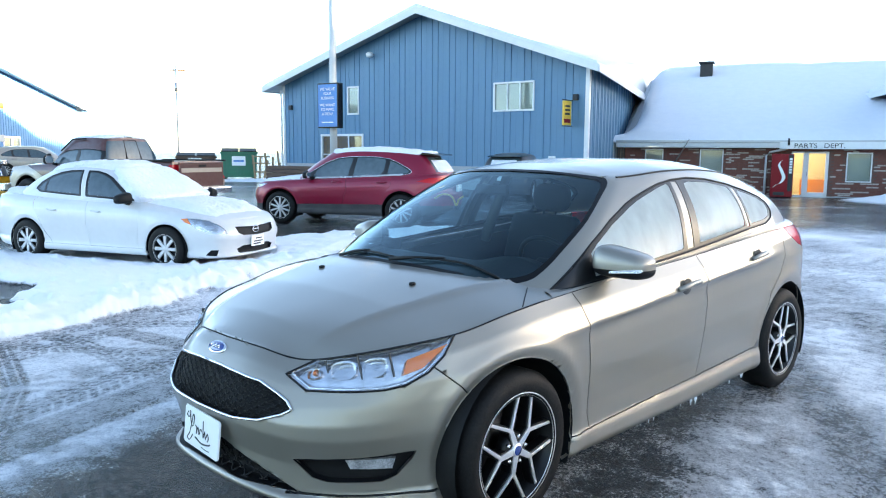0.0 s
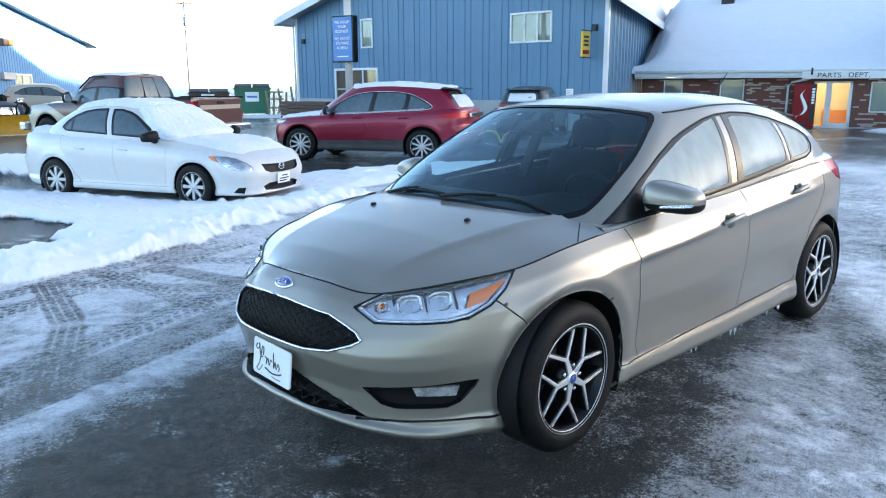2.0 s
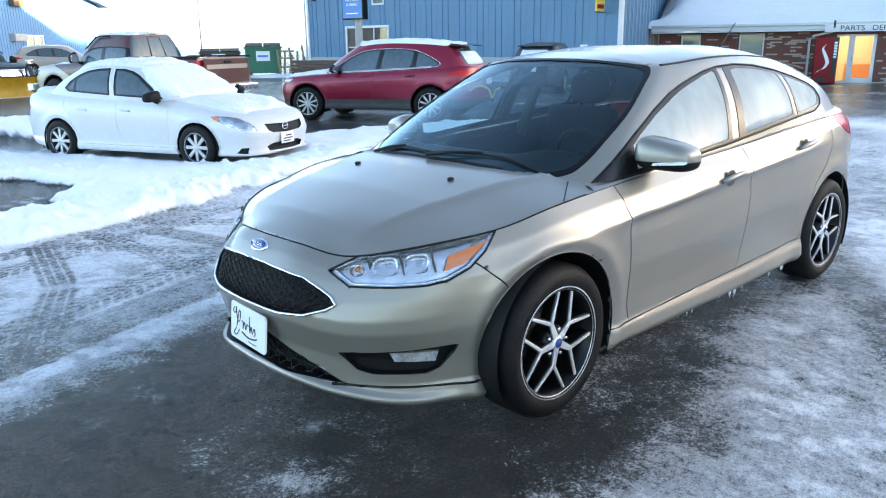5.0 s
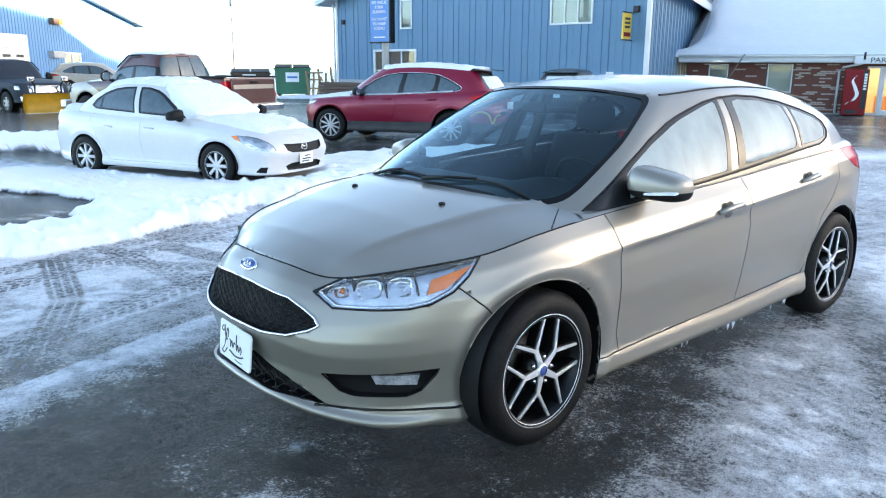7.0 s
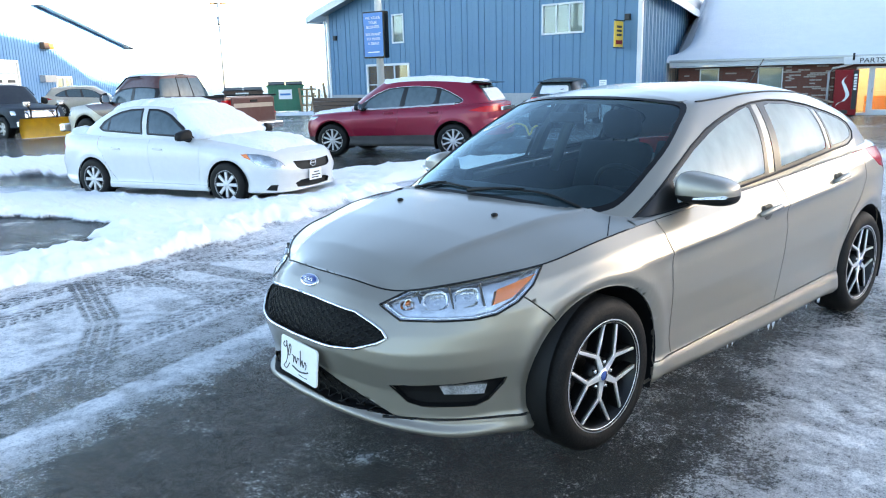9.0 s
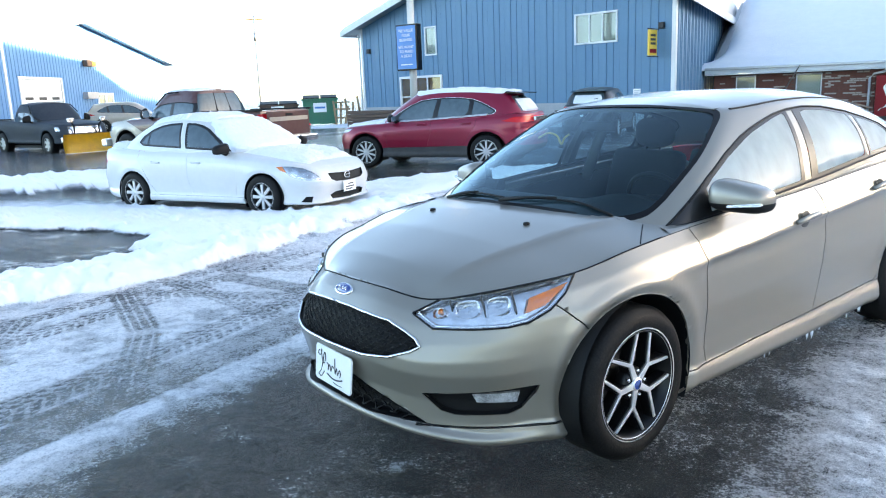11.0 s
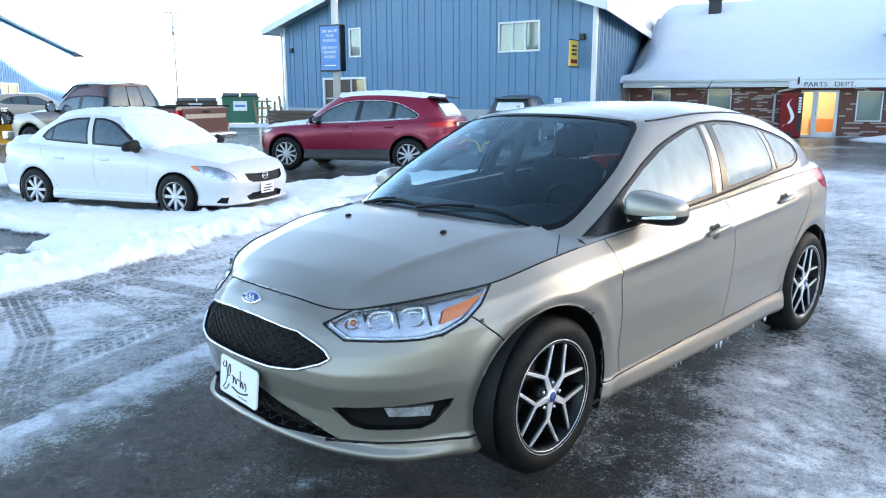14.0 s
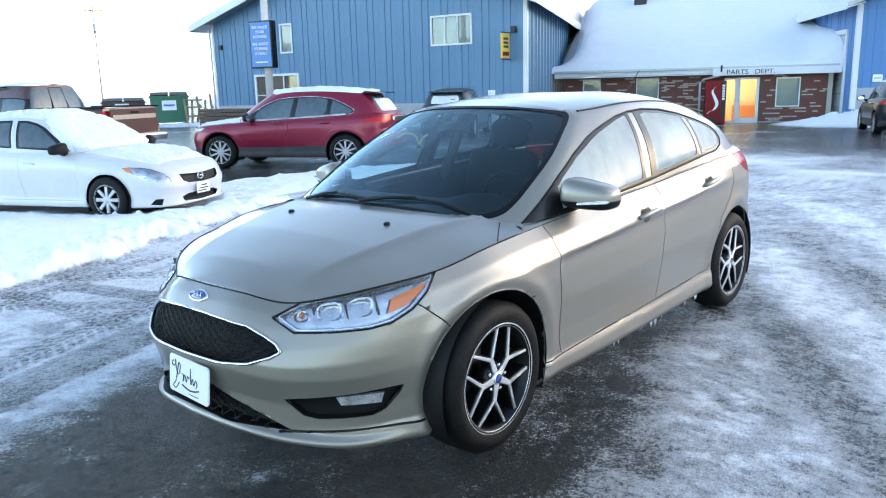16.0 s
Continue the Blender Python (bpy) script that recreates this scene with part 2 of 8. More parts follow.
def spline(points, n, even=True):
    """A smooth curve (Catmull-Rom, chord lengths) through points, sampled at n steps, or at given parameters 0 to 1."""
    p = np.array(points, float)
    d = np.sqrt(np.maximum(np.linalg.norm(np.diff(p, axis=0), axis=1), 1e-9)) if not even else np.ones(len(p) - 1)
    k = np.concatenate([[0], np.cumsum(d)])
    k /= k[-1]
    t = np.linspace(0, 1, n) if np.isscalar(n) else np.asarray(n)
    m = np.zeros_like(p)
    m[1:-1] = (p[2:] - p[:-2]) / (k[2:] - k[:-2])[:, None]
    m[0], m[-1] = (p[1] - p[0]) / (k[1] - k[0]), (p[-1] - p[-2]) / (k[-1] - k[-2])
    i = np.clip(np.searchsorted(k, t, "right") - 1, 0, len(p) - 2)
    h = (k[i + 1] - k[i])[:, None]
    s = ((t - k[i]) / h[:, 0])[:, None]
    return (2 * s**3 - 3 * s**2 + 1) * p[i] + (s**3 - 2 * s**2 + s) * h * m[i] + (3 * s**2 - 2 * s**3) * p[i + 1] + (s**3 - s**2) * h * m[i + 1]


def smooth(a, b, x):
    t = np.clip((x - a) / (b - a), 0, 1)
    return t * t * (3 - 2 * t)


def grid_faces(bm, P, mirror=False, keep=None, flip=False):
    """Faces over an array of points P[i, j]; keep(i, j) may leave cells out; mirror adds the other side (y to -y)."""
    for sgn in ((1, -1) if mirror else (1,)):
        V = [[bm.verts.new((q[0], sgn * q[1], q[2])) for q in row] for row in P]
        for i in range(len(P) - 1):
            for j in range(len(P[0]) - 1):
                if keep is None or keep(i, j):
                    f = (V[i][j], V[i + 1][j], V[i + 1][j + 1], V[i][j + 1])
                    f = f if (sgn > 0) != flip else f[::-1]
                    try:
                        bm.faces.new(f).smooth = True
                    except ValueError:
                        pass
    return bm


from mathutils.bvhtree import BVHTree


def index(bm):
    bm.verts.index_update()
    bm.verts.ensure_lookup_table()
    return bm


# ---- vehicles: local x runs rearward from the front axle, y to the vehicle's right, z up ----
def lower_points(s, nu=150, nv=34):
    """Points over the lower body, from the front's centre round one side to the rear's centre, and from sill to shoulder."""
    rail = spline(s["plan"], nu, False)
    tan = np.gradient(rail[:, :2], axis=0)
    tan[0], tan[-1] = (0, 1), (0, -1)
    nrm = np.stack([-tan[:, 1], tan[:, 0]], 1)
    nrm /= np.maximum(np.linalg.norm(nrm, axis=1, keepdims=True), 1e-9)
    X = rail[:, 0]
    xf, xr = s["ends"]
    wf, wr = 1 - smooth(xf, xf + s.get("blend", 0.5), X), smooth(xr - 0.45, xr, X)
    v = np.linspace(0, 1, nv)
    side, front, rear = (np.interp(v, *zip(*s[k])) for k in ("side", "front", "rear"))
    P = np.zeros((nu, nv, 3))
    for i in range(nu):
        off = side * (1 - wf[i] - wr[i]) + front * wf[i] + rear * wr[i]
        z = rail[i, 3] + v * (rail[i, 2] - rail[i, 3])
        for ax, zc in s["axles"]:
            r = np.hypot(X[i] - ax, z - zc)
            off = off + s.get("flare", 0.012) * (np.exp(-((r - s["arch"] - 0.045) / 0.045) ** 2) - 0.6 * np.exp(-((r - s["arch"]) / 0.03) ** 2)) * (1 - wf[i] - wr[i])
        if "crease" in s:
            x0, z0, x1, z1, amount = s["crease"]
            zc = z0 + (X[i] - x0) * (z1 - z0) / (x1 - x0)
            k = amount * smooth(x0 - 0.5, x0 + 0.4, X[i]) * (1 - smooth(x1, x1 + 0.5, X[i]))
            below = 0.16 - 0.146 * smooth(x0 + 0.02, x0 + 0.24, X[i])
            off = off + k * np.where(z <= zc, np.exp(-np.maximum(zc - z, 0) / below), np.exp(-np.maximum(z - zc, 0) / 0.075))
        P[i, :, :2] = rail[i, :2] + off[:, None] * nrm[i]
        P[i, :, 2] = z
    P[0, :, 1] = P[-1, :, 1] = 0
    P[:, :, 1] = np.maximum(P[:, :, 1], 0)
    return P


def deck_points(s, rail, nw=14):
    """The sheet over bonnet and boot: from the shoulder to the centre line."""
    c = np.array(s["deck"])
    n = len(rail)
    w = np.linspace(0, 1, nw)
    xc = rail[:, 0] + 0.0
    crown = s.get("crown", 2.2)
    f = 1 - (1 - w) ** crown
    P = np.zeros((n, nw, 3))
    for i in range(n):
        zc = np.interp(xc[i], c[:, 0], c[:, 1])
        bow = s.get("bow", 0.05) * (1 - smooth(s["ends"][0] + 0.1, s["ends"][0] + 0.9, xc[i]))
        k = min(1.0, rail[i, 1] / 0.55)
        P[i, :, 0] = rail[i, 0] - bow * k * w * (2 - w) * 0
        P[i, :, 1] = rail[i, 1] * (1 - w)
        P[i, :, 2] = rail[i, 2] + (max(zc, rail[i, 2]) - rail[i, 2]) * f
        if "hood_crease" in s:
            y0, y1, amount = s["hood_crease"]
            yc = y0 + (y1 - y0) * (xc[i] + 0.75) / 0.85
            k = amount * smooth(-0.78, -0.45, xc[i])
            d = P[i, :, 1] - yc
            P[i, :, 2] += k * np.where(d > 0, np.exp(-np.abs(d) / 0.03), np.exp(-np.abs(d) / 0.16)) * (w > 0)
    return P


def cabin_points(s, nu=200):
    """The glasshouse: from its foot to the roof's edge; rows 0-3 below the panes, 3-13 the panes, 13-16 above."""
    k = len(s["foot"]) - 1
    t = np.unique(np.concatenate([np.linspace(0, 1, nu)] + [np.array([a, b]) / k for _, a, b in s["panes"]]))
    a, b = spline(s["foot"], t), spline(s["rim"], t)
    lim = np.array(s["limits"])
    v0, v1 = np.interp(t * k, lim[:, 0], lim[:, 1]), np.interp(t * k, lim[:, 0], lim[:, 2])
    P = np.zeros((len(t), 17, 3))
    for i in range(len(t)):
        v = np.concatenate([np.linspace(0, v0[i], 4), np.linspace(v0[i], v1[i], 11)[1:], np.linspace(v1[i], 1, 4)[1:]])[:, None]
        P[i] = a[i] * (1 - v) + b[i] * v
        d = np.array([a[i, 0] - s["mid"], a[i, 1] * 3, 0])
        d /= np.linalg.norm(d) + 1e-9
        bulge = s.get("bulge", 0.03)
        P[i] += np.sin(np.pi * np.clip(v, 0, 1)) * bulge * d * np.array([0.4, 1, 0])
        P[i, :, 2] += (np.sin(np.pi * v) * bulge * 0.5)[:, 0]
    P[0, :, 1] = P[-1, :, 1] = 0
    return t * k, P


def roof_points(s, rail, nw=12):
    c = np.array(s["roof"])
    w = np.linspace(0, 1, nw)
    f = 1 - (1 - w) ** 3.0
    P = np.zeros((len(rail), nw, 3))
    for i, q in enumerate(rail):
        zc = max(np.interp(q[0], c[:, 0], c[:, 1]), q[2])
        P[i, :, 0], P[i, :, 1] = q[0], q[1] * (1 - w)
        P[i, :, 2] = q[2] + (zc - q[2]) * f
    return P


def cut(bm, outline, p, a, b):
    """Splits the faces of bm along an outline that is given in the plane of a and b and pushed along p. Returns a test for being inside."""
    p, a, b = Vector(p).normalized(), Vector(a), Vector(b)
    pts = [Vector((q[0], q[1])) for q in outline]
    for q, r in zip(pts, pts[1:] + pts[:1]):
        lo = (min(q.x, r.x) - 0.012, min(q.y, r.y) - 0.012)
        hi = (max(q.x, r.x) + 0.012, max(q.y, r.y) + 0.012)
        faces = []
        for f in bm.faces:
            if f.normal.dot(p) > 0.05:
                continue
            us = [v.co.dot(a) for v in f.verts]
            vs = [v.co.dot(b) for v in f.verts]
            if min(us) < hi[0] and max(us) > lo[0] and min(vs) < hi[1] and max(vs) > lo[1]:
                faces.append(f)
        if not faces:
            continue
        edge = (r - q)
        n = (a * -edge.y + b * edge.x)
        if n.length < 1e-9:
            continue
        n -= p * n.dot(p)
        es = list({e for f in faces for e in f.edges})
        vs = list({v for f in faces for v in f.verts})
        o = a * (q.x / a.length_squared) + b * (q.y / b.length_squared)
        bmesh.ops.bisect_plane(bm, geom=faces + es + vs, plane_co=o, plane_no=n.normalized(), dist=1e-5)

    def inside(f):
        if f.normal.dot(p) > 0.05:
            return False
        c = f.calc_center_median()
        x, y, hit = c.dot(a), c.dot(b), False
        for q, r in zip(pts, pts[1:] + pts[:1]):
            if (q.y > y) != (r.y > y) and x < (r.x - q.x) * (y - q.y) / (r.y - q.y) + q.x:
                hit = not hit
        return hit
    return inside


def take(bm, faces):
    """Moves faces out of bm into a mesh of their own."""
    b = bmesh.new()
    table = {}
    for f in faces:
        for v in f.verts:
            if v not in table:
                table[v] = b.verts.new(v.co)
        g = b.faces.new([table[v] for v in f.verts])
        g.smooth = True
    bmesh.ops.delete(bm, geom=faces, context="FACES")
    b.normal_update()
    return b


def panel(b, gap=0.0028, depth=0.014, tree=None):
    """Draws the edges of an open sheet in by a hair and folds them back, as pressed panels are."""
    bmesh.ops.remove_doubles(b, verts=b.verts[:], dist=0.0022)
    b.normal_update()
    rim = [e for e in b.edges if len(e.link_faces) == 1]
    move = {}
    for e in rim:
        f = e.link_faces[0]
        mid = (e.verts[0].co + e.verts[1].co) / 2
        d = (e.verts[1].co - e.verts[0].co).cross(f.normal)
        if d.length < 1e-9:
            continue
        d.normalize()
        if d.dot(f.calc_center_median() - mid) < 0:
            d = -d
        for v in e.verts:
            if abs(v.co.y) > 1e-4:
                move.setdefault(v, []).append(d)
    for v, ds in move.items():
        d = sum(ds, Vector())
        if d.length > 0.4 * len(ds):
            v.co += d.normalized() * gap
    b.normal_update()
    rim = [e for e in rim if max(abs(v.co.y) for v in e.verts) > 1e-4]
    back = {}
    for e in rim:
        for v in e.verts:
            if v not in back:
                near = tree.find_nearest(v.co) if tree else (None, None)
                back[v] = (v, v.co - (near[1] if near[1] is not None else v.normal) * depth)
    made = {v: b.verts.new(c) for v, (_, c) in back.items()}
    for e in rim:
        q, r = e.verts
        b.faces.new((q, r, made[r], made[q]))
        e.smooth = False
    return b


def circle(cx, cz, r, n=40, a0=0.0):
    return [(cx + r * math.cos(2 * math.pi * i / n + a0), cz + r * math.sin(2 * math.pi * i / n + a0)) for i in range(n)]


def mirrored(b):
    """Adds the other side of a half body."""
    c = b.copy()
    bmesh.ops.scale(c, vec=(1, -1, 1), verts=c.verts[:])
    bmesh.ops.reverse_faces(c, faces=c.faces[:])
    join(b, c)
    bmesh.ops.remove_doubles(b, verts=b.verts[:], dist=5e-4)
    return b


def wheel(s, parent, x, side, spokes):
    """Tyre, rim with spokes, brake disc, hub cap. side: +1 the right, -1 the left."""
    R, W, rr = s["tyre"]
    h = thing_part("wheel", parent, pose(x, side * s["track"], R))
    prof = [(rr, -W), (rr + 0.012, -W - 0.004), (R - 0.045, -W - 0.012), (R - 0.012, -W + 0.012), (R, -W + 0.035), (R, W - 0.035), (R - 0.012, W - 0.012), (R - 0.045, W + 0.012), (rr + 0.012, W + 0.004), (rr, W)]
    t = revolve(prof, "y", 64)
    part("tyre", t, M["rubber"], h, smooth=False)
    o = side * W
    rim = revolve([(rr - 0.008, o * 0.9), (rr, o), (rr + 0.006, o * 1.02), (rr - 0.004, o * 1.02), (rr - 0.016, o * 0.94), (rr - 0.03, -o * 0.6), (rr - 0.03, -o)], "y", 56)
    part("rim_barrel", rim, M["alloy_dark"], h)
    part("rim", revolve([(rr - 0.010, o * 0.90), (rr - 0.010, o * 0.985), (rr + 0.002, o * 1.03), (rr + 0.008, o * 1.0)], "y", 56), M[s.get("rim_mat", "alloy")], h)
    part("brake_disc", revolve([(0.02, 0.0), (rr * 0.62, 0.0), (rr * 0.62, -0.02 * side), (0.02, -0.02 * side)], "y", 40), M["disc"], h)
    spokes(h, rr, o, side)
    return h


def thing_part(name, parent, m):
    ob = new(name)
    ob.matrix_basis = m
    ob.parent = parent
    return ob


def plain_spokes(n=7, mat="steel_grey", width=0.045):
    def make(h, rr, o, side):
        for k in range(n):
            b = prism([(-width * 0.5, 0.03), (width * 0.5, 0.03), (width * 0.62, rr - 0.02), (-width * 0.62, rr - 0.02)], o * 0.72, o * 0.95, "y", 0.005)
            bmesh.ops.rotate(b, cent=(0, 0, 0), matrix=Matrix.Rotation(2 * math.pi * k / n, 3, "Y"), verts=b.verts[:])
            part("spoke", b, M[mat], h)
        part("hub_cap", revolve([(0.0, o * 1.0), (0.03, o * 0.99), (0.055, o * 0.93), (0.06, o * 0.7)], "y", 24), M[mat], h)
        # dark disc added in place of the shade between the spokes
        part("spoke_gap_shade", revolve([(0.0, o * 0.3), (rr - 0.02, o * 0.3)], "y", 32), M["alloy_dark"], h)
    return make


SPIN = math.pi + radians(12)   # how the alloy wheels stand


def sport_spokes(h, rr, o, side):
    """Five pairs of split spokes with machined faces and dark pockets."""
    def bar(q, r, w0, w1, y0, y1, k, mat, name):
        q, r = Vector(q), Vector(r)
        d = (r - q).normalized()
        n = Vector((-d.y, d.x))
        pts = [q + n * w0, q - n * w0, r - n * w1, r + n * w1]
        b = prism([(p.x, p.y) for p in pts], y0, y1, "y", 0.003)
        bmesh.ops.rotate(b, cent=(0, 0, 0), matrix=Matrix.Rotation(2 * math.pi * k / 5 + SPIN, 3, "Y"), verts=b.verts[:])
        part(name, b, M[mat], h)
    e = rr - 0.004
    for k in range(5):
        for y0, y1, g, mat, name in ((o * 0.40, o * 0.84, 0.005, "alloy_dark", "spoke_side"), (o * 0.84, o * 0.92, 0.0, "alloy", "spoke")):
            bar((0, 0.022), (0, 0.108), 0.0150 + g, 0.0105 + g, y0, y1, k, mat, name)
            for sg in (-1, 1):
                bar((sg * 0.004, 0.100), (sg * e * math.sin(0.45), e * math.cos(0.45)), 0.0078 + g, 0.0062 + g, y0, y1, k, mat, name)
    part("hub_cap", revolve([(0.0, o * 0.96), (0.024, o * 0.955), (0.03, o * 0.90), (0.03, o * 0.6)], "y", 28), M["alloy"], h)
    part("badge", revolve([(0.0, o * 0.975), (0.019, o * 0.97), (0.022, o * 0.95)], "y", 24), M["blue_badge"], h)
    part("hub", revolve([(0.0, o * 0.86), (0.055, o * 0.84), (0.07, o * 0.72), (0.07, o * 0.4)], "y", 28), M["alloy_dark"], h)
    for k in range(5):
        a = 2 * math.pi * (k + 0.5) / 5 + SPIN
        b = revolve([(0.0, o * 0.9), (0.007, o * 0.9), (0.008, o * 0.85), (0.008, o * 0.6)], "y", 6)
        bmesh.ops.translate(b, vec=(0.056 * math.sin(a), 0, 0.056 * math.cos(a)), verts=b.verts[:])
        part("lug_nut", b, M["chrome"], h)


def fold_in(b, d, depth):
    """Pulls the rim of an open sheet along d to make the walls of a recess."""
    walls = bmesh.new()
    for e in b.edges:
        if len(e.link_faces) == 1 and max(abs(v.co.y) for v in e.verts) > 0.004:
            q, r = (v.co for v in e.verts)
            walls.faces.new([walls.verts.new(c) for c in (q, r, r + d * depth, q + d * depth)])
    bmesh.ops.remove_doubles(walls, verts=walls.verts[:], dist=1e-5)
    return walls


def outline_of(b):
    """The rim of an open sheet as one closed loop of places."""
    rim = [e for e in b.edges if len(e.link_faces) == 1]
    link = {}
    for e in rim:
        for v in e.verts:
            link.setdefault(v, []).append(e.other_vert(v))
    start = v = next(iter(link))
    prev, loop = None, []
    while True:
        loop.append(v.co.copy())
        nxt = [w for w in link[v] if w is not prev]
        if not nxt:
            break
        prev, v = v, nxt[0]
        if v is start or len(loop) > 2000:
            break
    return loop


def both(name, b, mat, car, label=""):
    """A part on the right side and its mirror image on the left."""
    c = b.copy()
    bmesh.ops.scale(c, vec=(1, -1, 1), verts=c.verts[:])
    bmesh.ops.reverse_faces(c, faces=c.faces[:])
    return part(name, b, mat, car, label), part(name, c, mat, car, label)


SIDE, A_X, A_Z = (0, -1, 0), (1, 0, 0), (0, 0, 1)


def vehicle(s, m, name, label, category, body, spokes, glassmat="opaque_glass", cab_mat=None):
    """Body, roof, panes and wheels of a vehicle. Returns the thing and its half body, for the fittings."""
    car = thing(name, m, label, category)
    P = lower_points(s, *s.get("res", (130, 34)))
    low = grid_faces(bmesh.new(), P)
    low.normal_update()
    if sum(f.normal.y for f in low.faces) < 0:
        bmesh.ops.reverse_faces(low, faces=low.faces[:])
    low.normal_update()
    for ax, zc in s["axles"]:
        ins = cut(low, circle(ax, zc, s["arch"], 36), SIDE, A_X, A_Z)
        bmesh.ops.delete(low, geom=[f for f in low.faces if ins(f)], context="FACES")
    s["rail"] = P[:, -1]
    # inner arch liners
    for ax, zc in s["axles"]:
        for sg in (1, -1):
            b = bmesh.new()
            n = 24
            r = s["arch"] + 0.004
            ring = [[b.verts.new((ax + r * math.cos(math.pi * (k / n * 1.3 - 0.15)), sg * y, zc + r * math.sin(math.pi * (k / n * 1.3 - 0.15)))) for y in (s["half"] - 0.03, s["half"] - 0.36)] for k in range(n + 1)]
            for q, w in zip(ring, ring[1:]):
                b.faces.new((q[0], w[0], w[1], q[1])).smooth = True
            b.faces.new([q[1] for q in ring])
            part("wheel_arch_liner", b, M["black_plastic"], car)
    # hidden floor pan
    part("underbody", box(s["ends"][0] + 0.5, s["ends"][1] - 0.5, -s["half"] + 0.25, s["half"] - 0.25, 0.24, 0.34, 0.02), M["black_plastic"], car)
    # glasshouse
    tk, C = cabin_points(s)
    def pane_at(i):
        mid = (tk[i] + tk[i + 1]) / 2
        for nm, a, b in s["panes"]:
            if a < mid < b:
                return nm, a, b
        return None
    cut_names = ("windshield", "front_window", "rear_window", "quarter_window", "pillar_trim") if "glazing" in s else ()
    open_cell = lambda i, j: 3 <= j < 13 and pane_at(i) and pane_at(i)[0] not in cut_names
    half = grid_faces(bmesh.new(), C, False, lambda i, j: not open_cell(i, j), True)
    half.normal_update()
    if sum(f.normal.y for f in half.faces) < 0:
        bmesh.ops.reverse_faces(half, faces=half.faces[:])
    half.normal_update()
    s["cabin"] = BVHTree.FromPolygons([v.co.copy() for v in index(half).verts], [[v.index for v in f.verts] for f in half.faces])
    for nm, outer, inner in s.get("glazing", ()):
        view = ((0, 0, -1), A_X, (0, 1, 0)) if nm == "windshield" else (SIDE, A_X, A_Z)
        ins = cut(half, outer, *view)
        band = take(half, [f for f in half.faces if ins(f)])
        loop = outline_of(band)
        for gn, outline, mat in inner:
            ins = cut(band, outline, *view)
            g = take(band, [f for f in band.faces if ins(f)])
            if gn == "windshield":
                mirrored(g)
                bmesh.ops.translate(g, vec=(0.003, 0, -0.003), verts=g.verts[:])
                part(gn, g, M[glassmat], car)
                continue
            bmesh.ops.scale(g, vec=(1, 0.996, 1), verts=g.verts[:])
            c = g.copy()
            bmesh.ops.scale(c, vec=(1, -1, 1), verts=c.verts[:])
            bmesh.ops.reverse_faces(c, faces=c.faces[:])
            skin = body if mat == "body" else M[mat or glassmat]
            part(gn, g, skin, car)
            part(gn, c, M["frosted_glass"] if s.get("frosted") and not mat else skin, car)
        trim = M["gloss_black" if nm == "windshield" else s.get("frame_mat", "window_black")]
        if nm == "windshield":
            part("windshield_band", mirrored(band), trim, car)
        else:
            both("window_frame", band, trim, car)
            both("window_trim", tube(loop + [loop[0]], s.get("seal", 0.006), 6), M["chrome" if s.get("bright_seal") else "black_plastic"], car)
    shell = mirrored(half)
    R = roof_points(s, C[:, -1])
    roof_bm = grid_faces(bmesh.new(), R, True, None, True)
    join(shell, roof_bm)
    bmesh.ops.remove_doubles(shell, verts=shell.verts[:], dist=4e-4)
    bmesh.ops.recalc_face_normals(shell, faces=shell.faces[:])
    part("roof", shell, cab_mat or body, car)
    for nm, a, b in [q for q in s["panes"] if q[0] not in cut_names]:
        idx = [i for i in range(len(tk)) if a - 1e-6 <= tk[i] <= b + 1e-6]
        Q = C[idx][:, 3:14].copy()
        centre = np.array([s["mid"], 0, 0.8])
        across = a < 1e-6 or b > len(s["foot"]) - 1 - 1e-6
        for sg in ((1, -1) if not across else (0,)):
            g = Q.copy()
            g[:, :, 1] *= 0.994
            g[:, :, 0] = s["mid"] + (g[:, :, 0] - s["mid"]) * 0.997
            if sg == -1:
                g[:, :, 1] *= -1
            pb = grid_faces(bmesh.new(), g, sg == 0)
            bmesh.ops.remove_doubles(pb, verts=pb.verts[:], dist=4e-4)
            bmesh.ops.recalc_face_normals(pb, faces=pb.faces[:])
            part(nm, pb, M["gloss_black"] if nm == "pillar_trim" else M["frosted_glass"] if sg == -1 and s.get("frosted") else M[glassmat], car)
            # rubber surround
            edge = [*Q[:, 0], *Q[-1, 1:], *Q[-2::-1, -1], *Q[0, -2:0:-1]] if sg else None
            if not sg and nm == "windshield" and s.get("frosted"):
                half = [*Q[:, 0], *Q[-1, 1:], *Q[-2::-1, -1]]
                ring = [(q[0], q[1], q[2]) for q in half] + [(q[0], -q[1], q[2]) for q in half[::-1]]
                part("windshield_seal", tube(ring + [ring[0]], 0.011, 6), M["black_plastic"], car)
            if edge and nm != "pillar_trim":
                part("window_seal", tube([(q[0], sg * q[1] * 1.001, q[2]) for q in edge] + [(edge[0][0], sg * edge[0][1], edge[0][2])], s.get("seal", 0.007), 5), M["chrome" if s.get("bright_seal") else "black_plastic"], car)
    # strip between the shoulder and the glasshouse
    rail = P[:, -1]
    rail = rail[rail[:, 0] > s.get("shoulder", 0.27)]
    low_edge = C[tk >= 2.95][:, 0]
    def even(q, n=110):
        d = np.concatenate([[0], np.cumsum(np.linalg.norm(np.diff(q, axis=0), axis=1))])
        return np.stack([np.interp(np.linspace(0, d[-1], n), d, q[:, k]) for k in range(3)], 1)
    ra, fo = even(rail), even(low_edge)
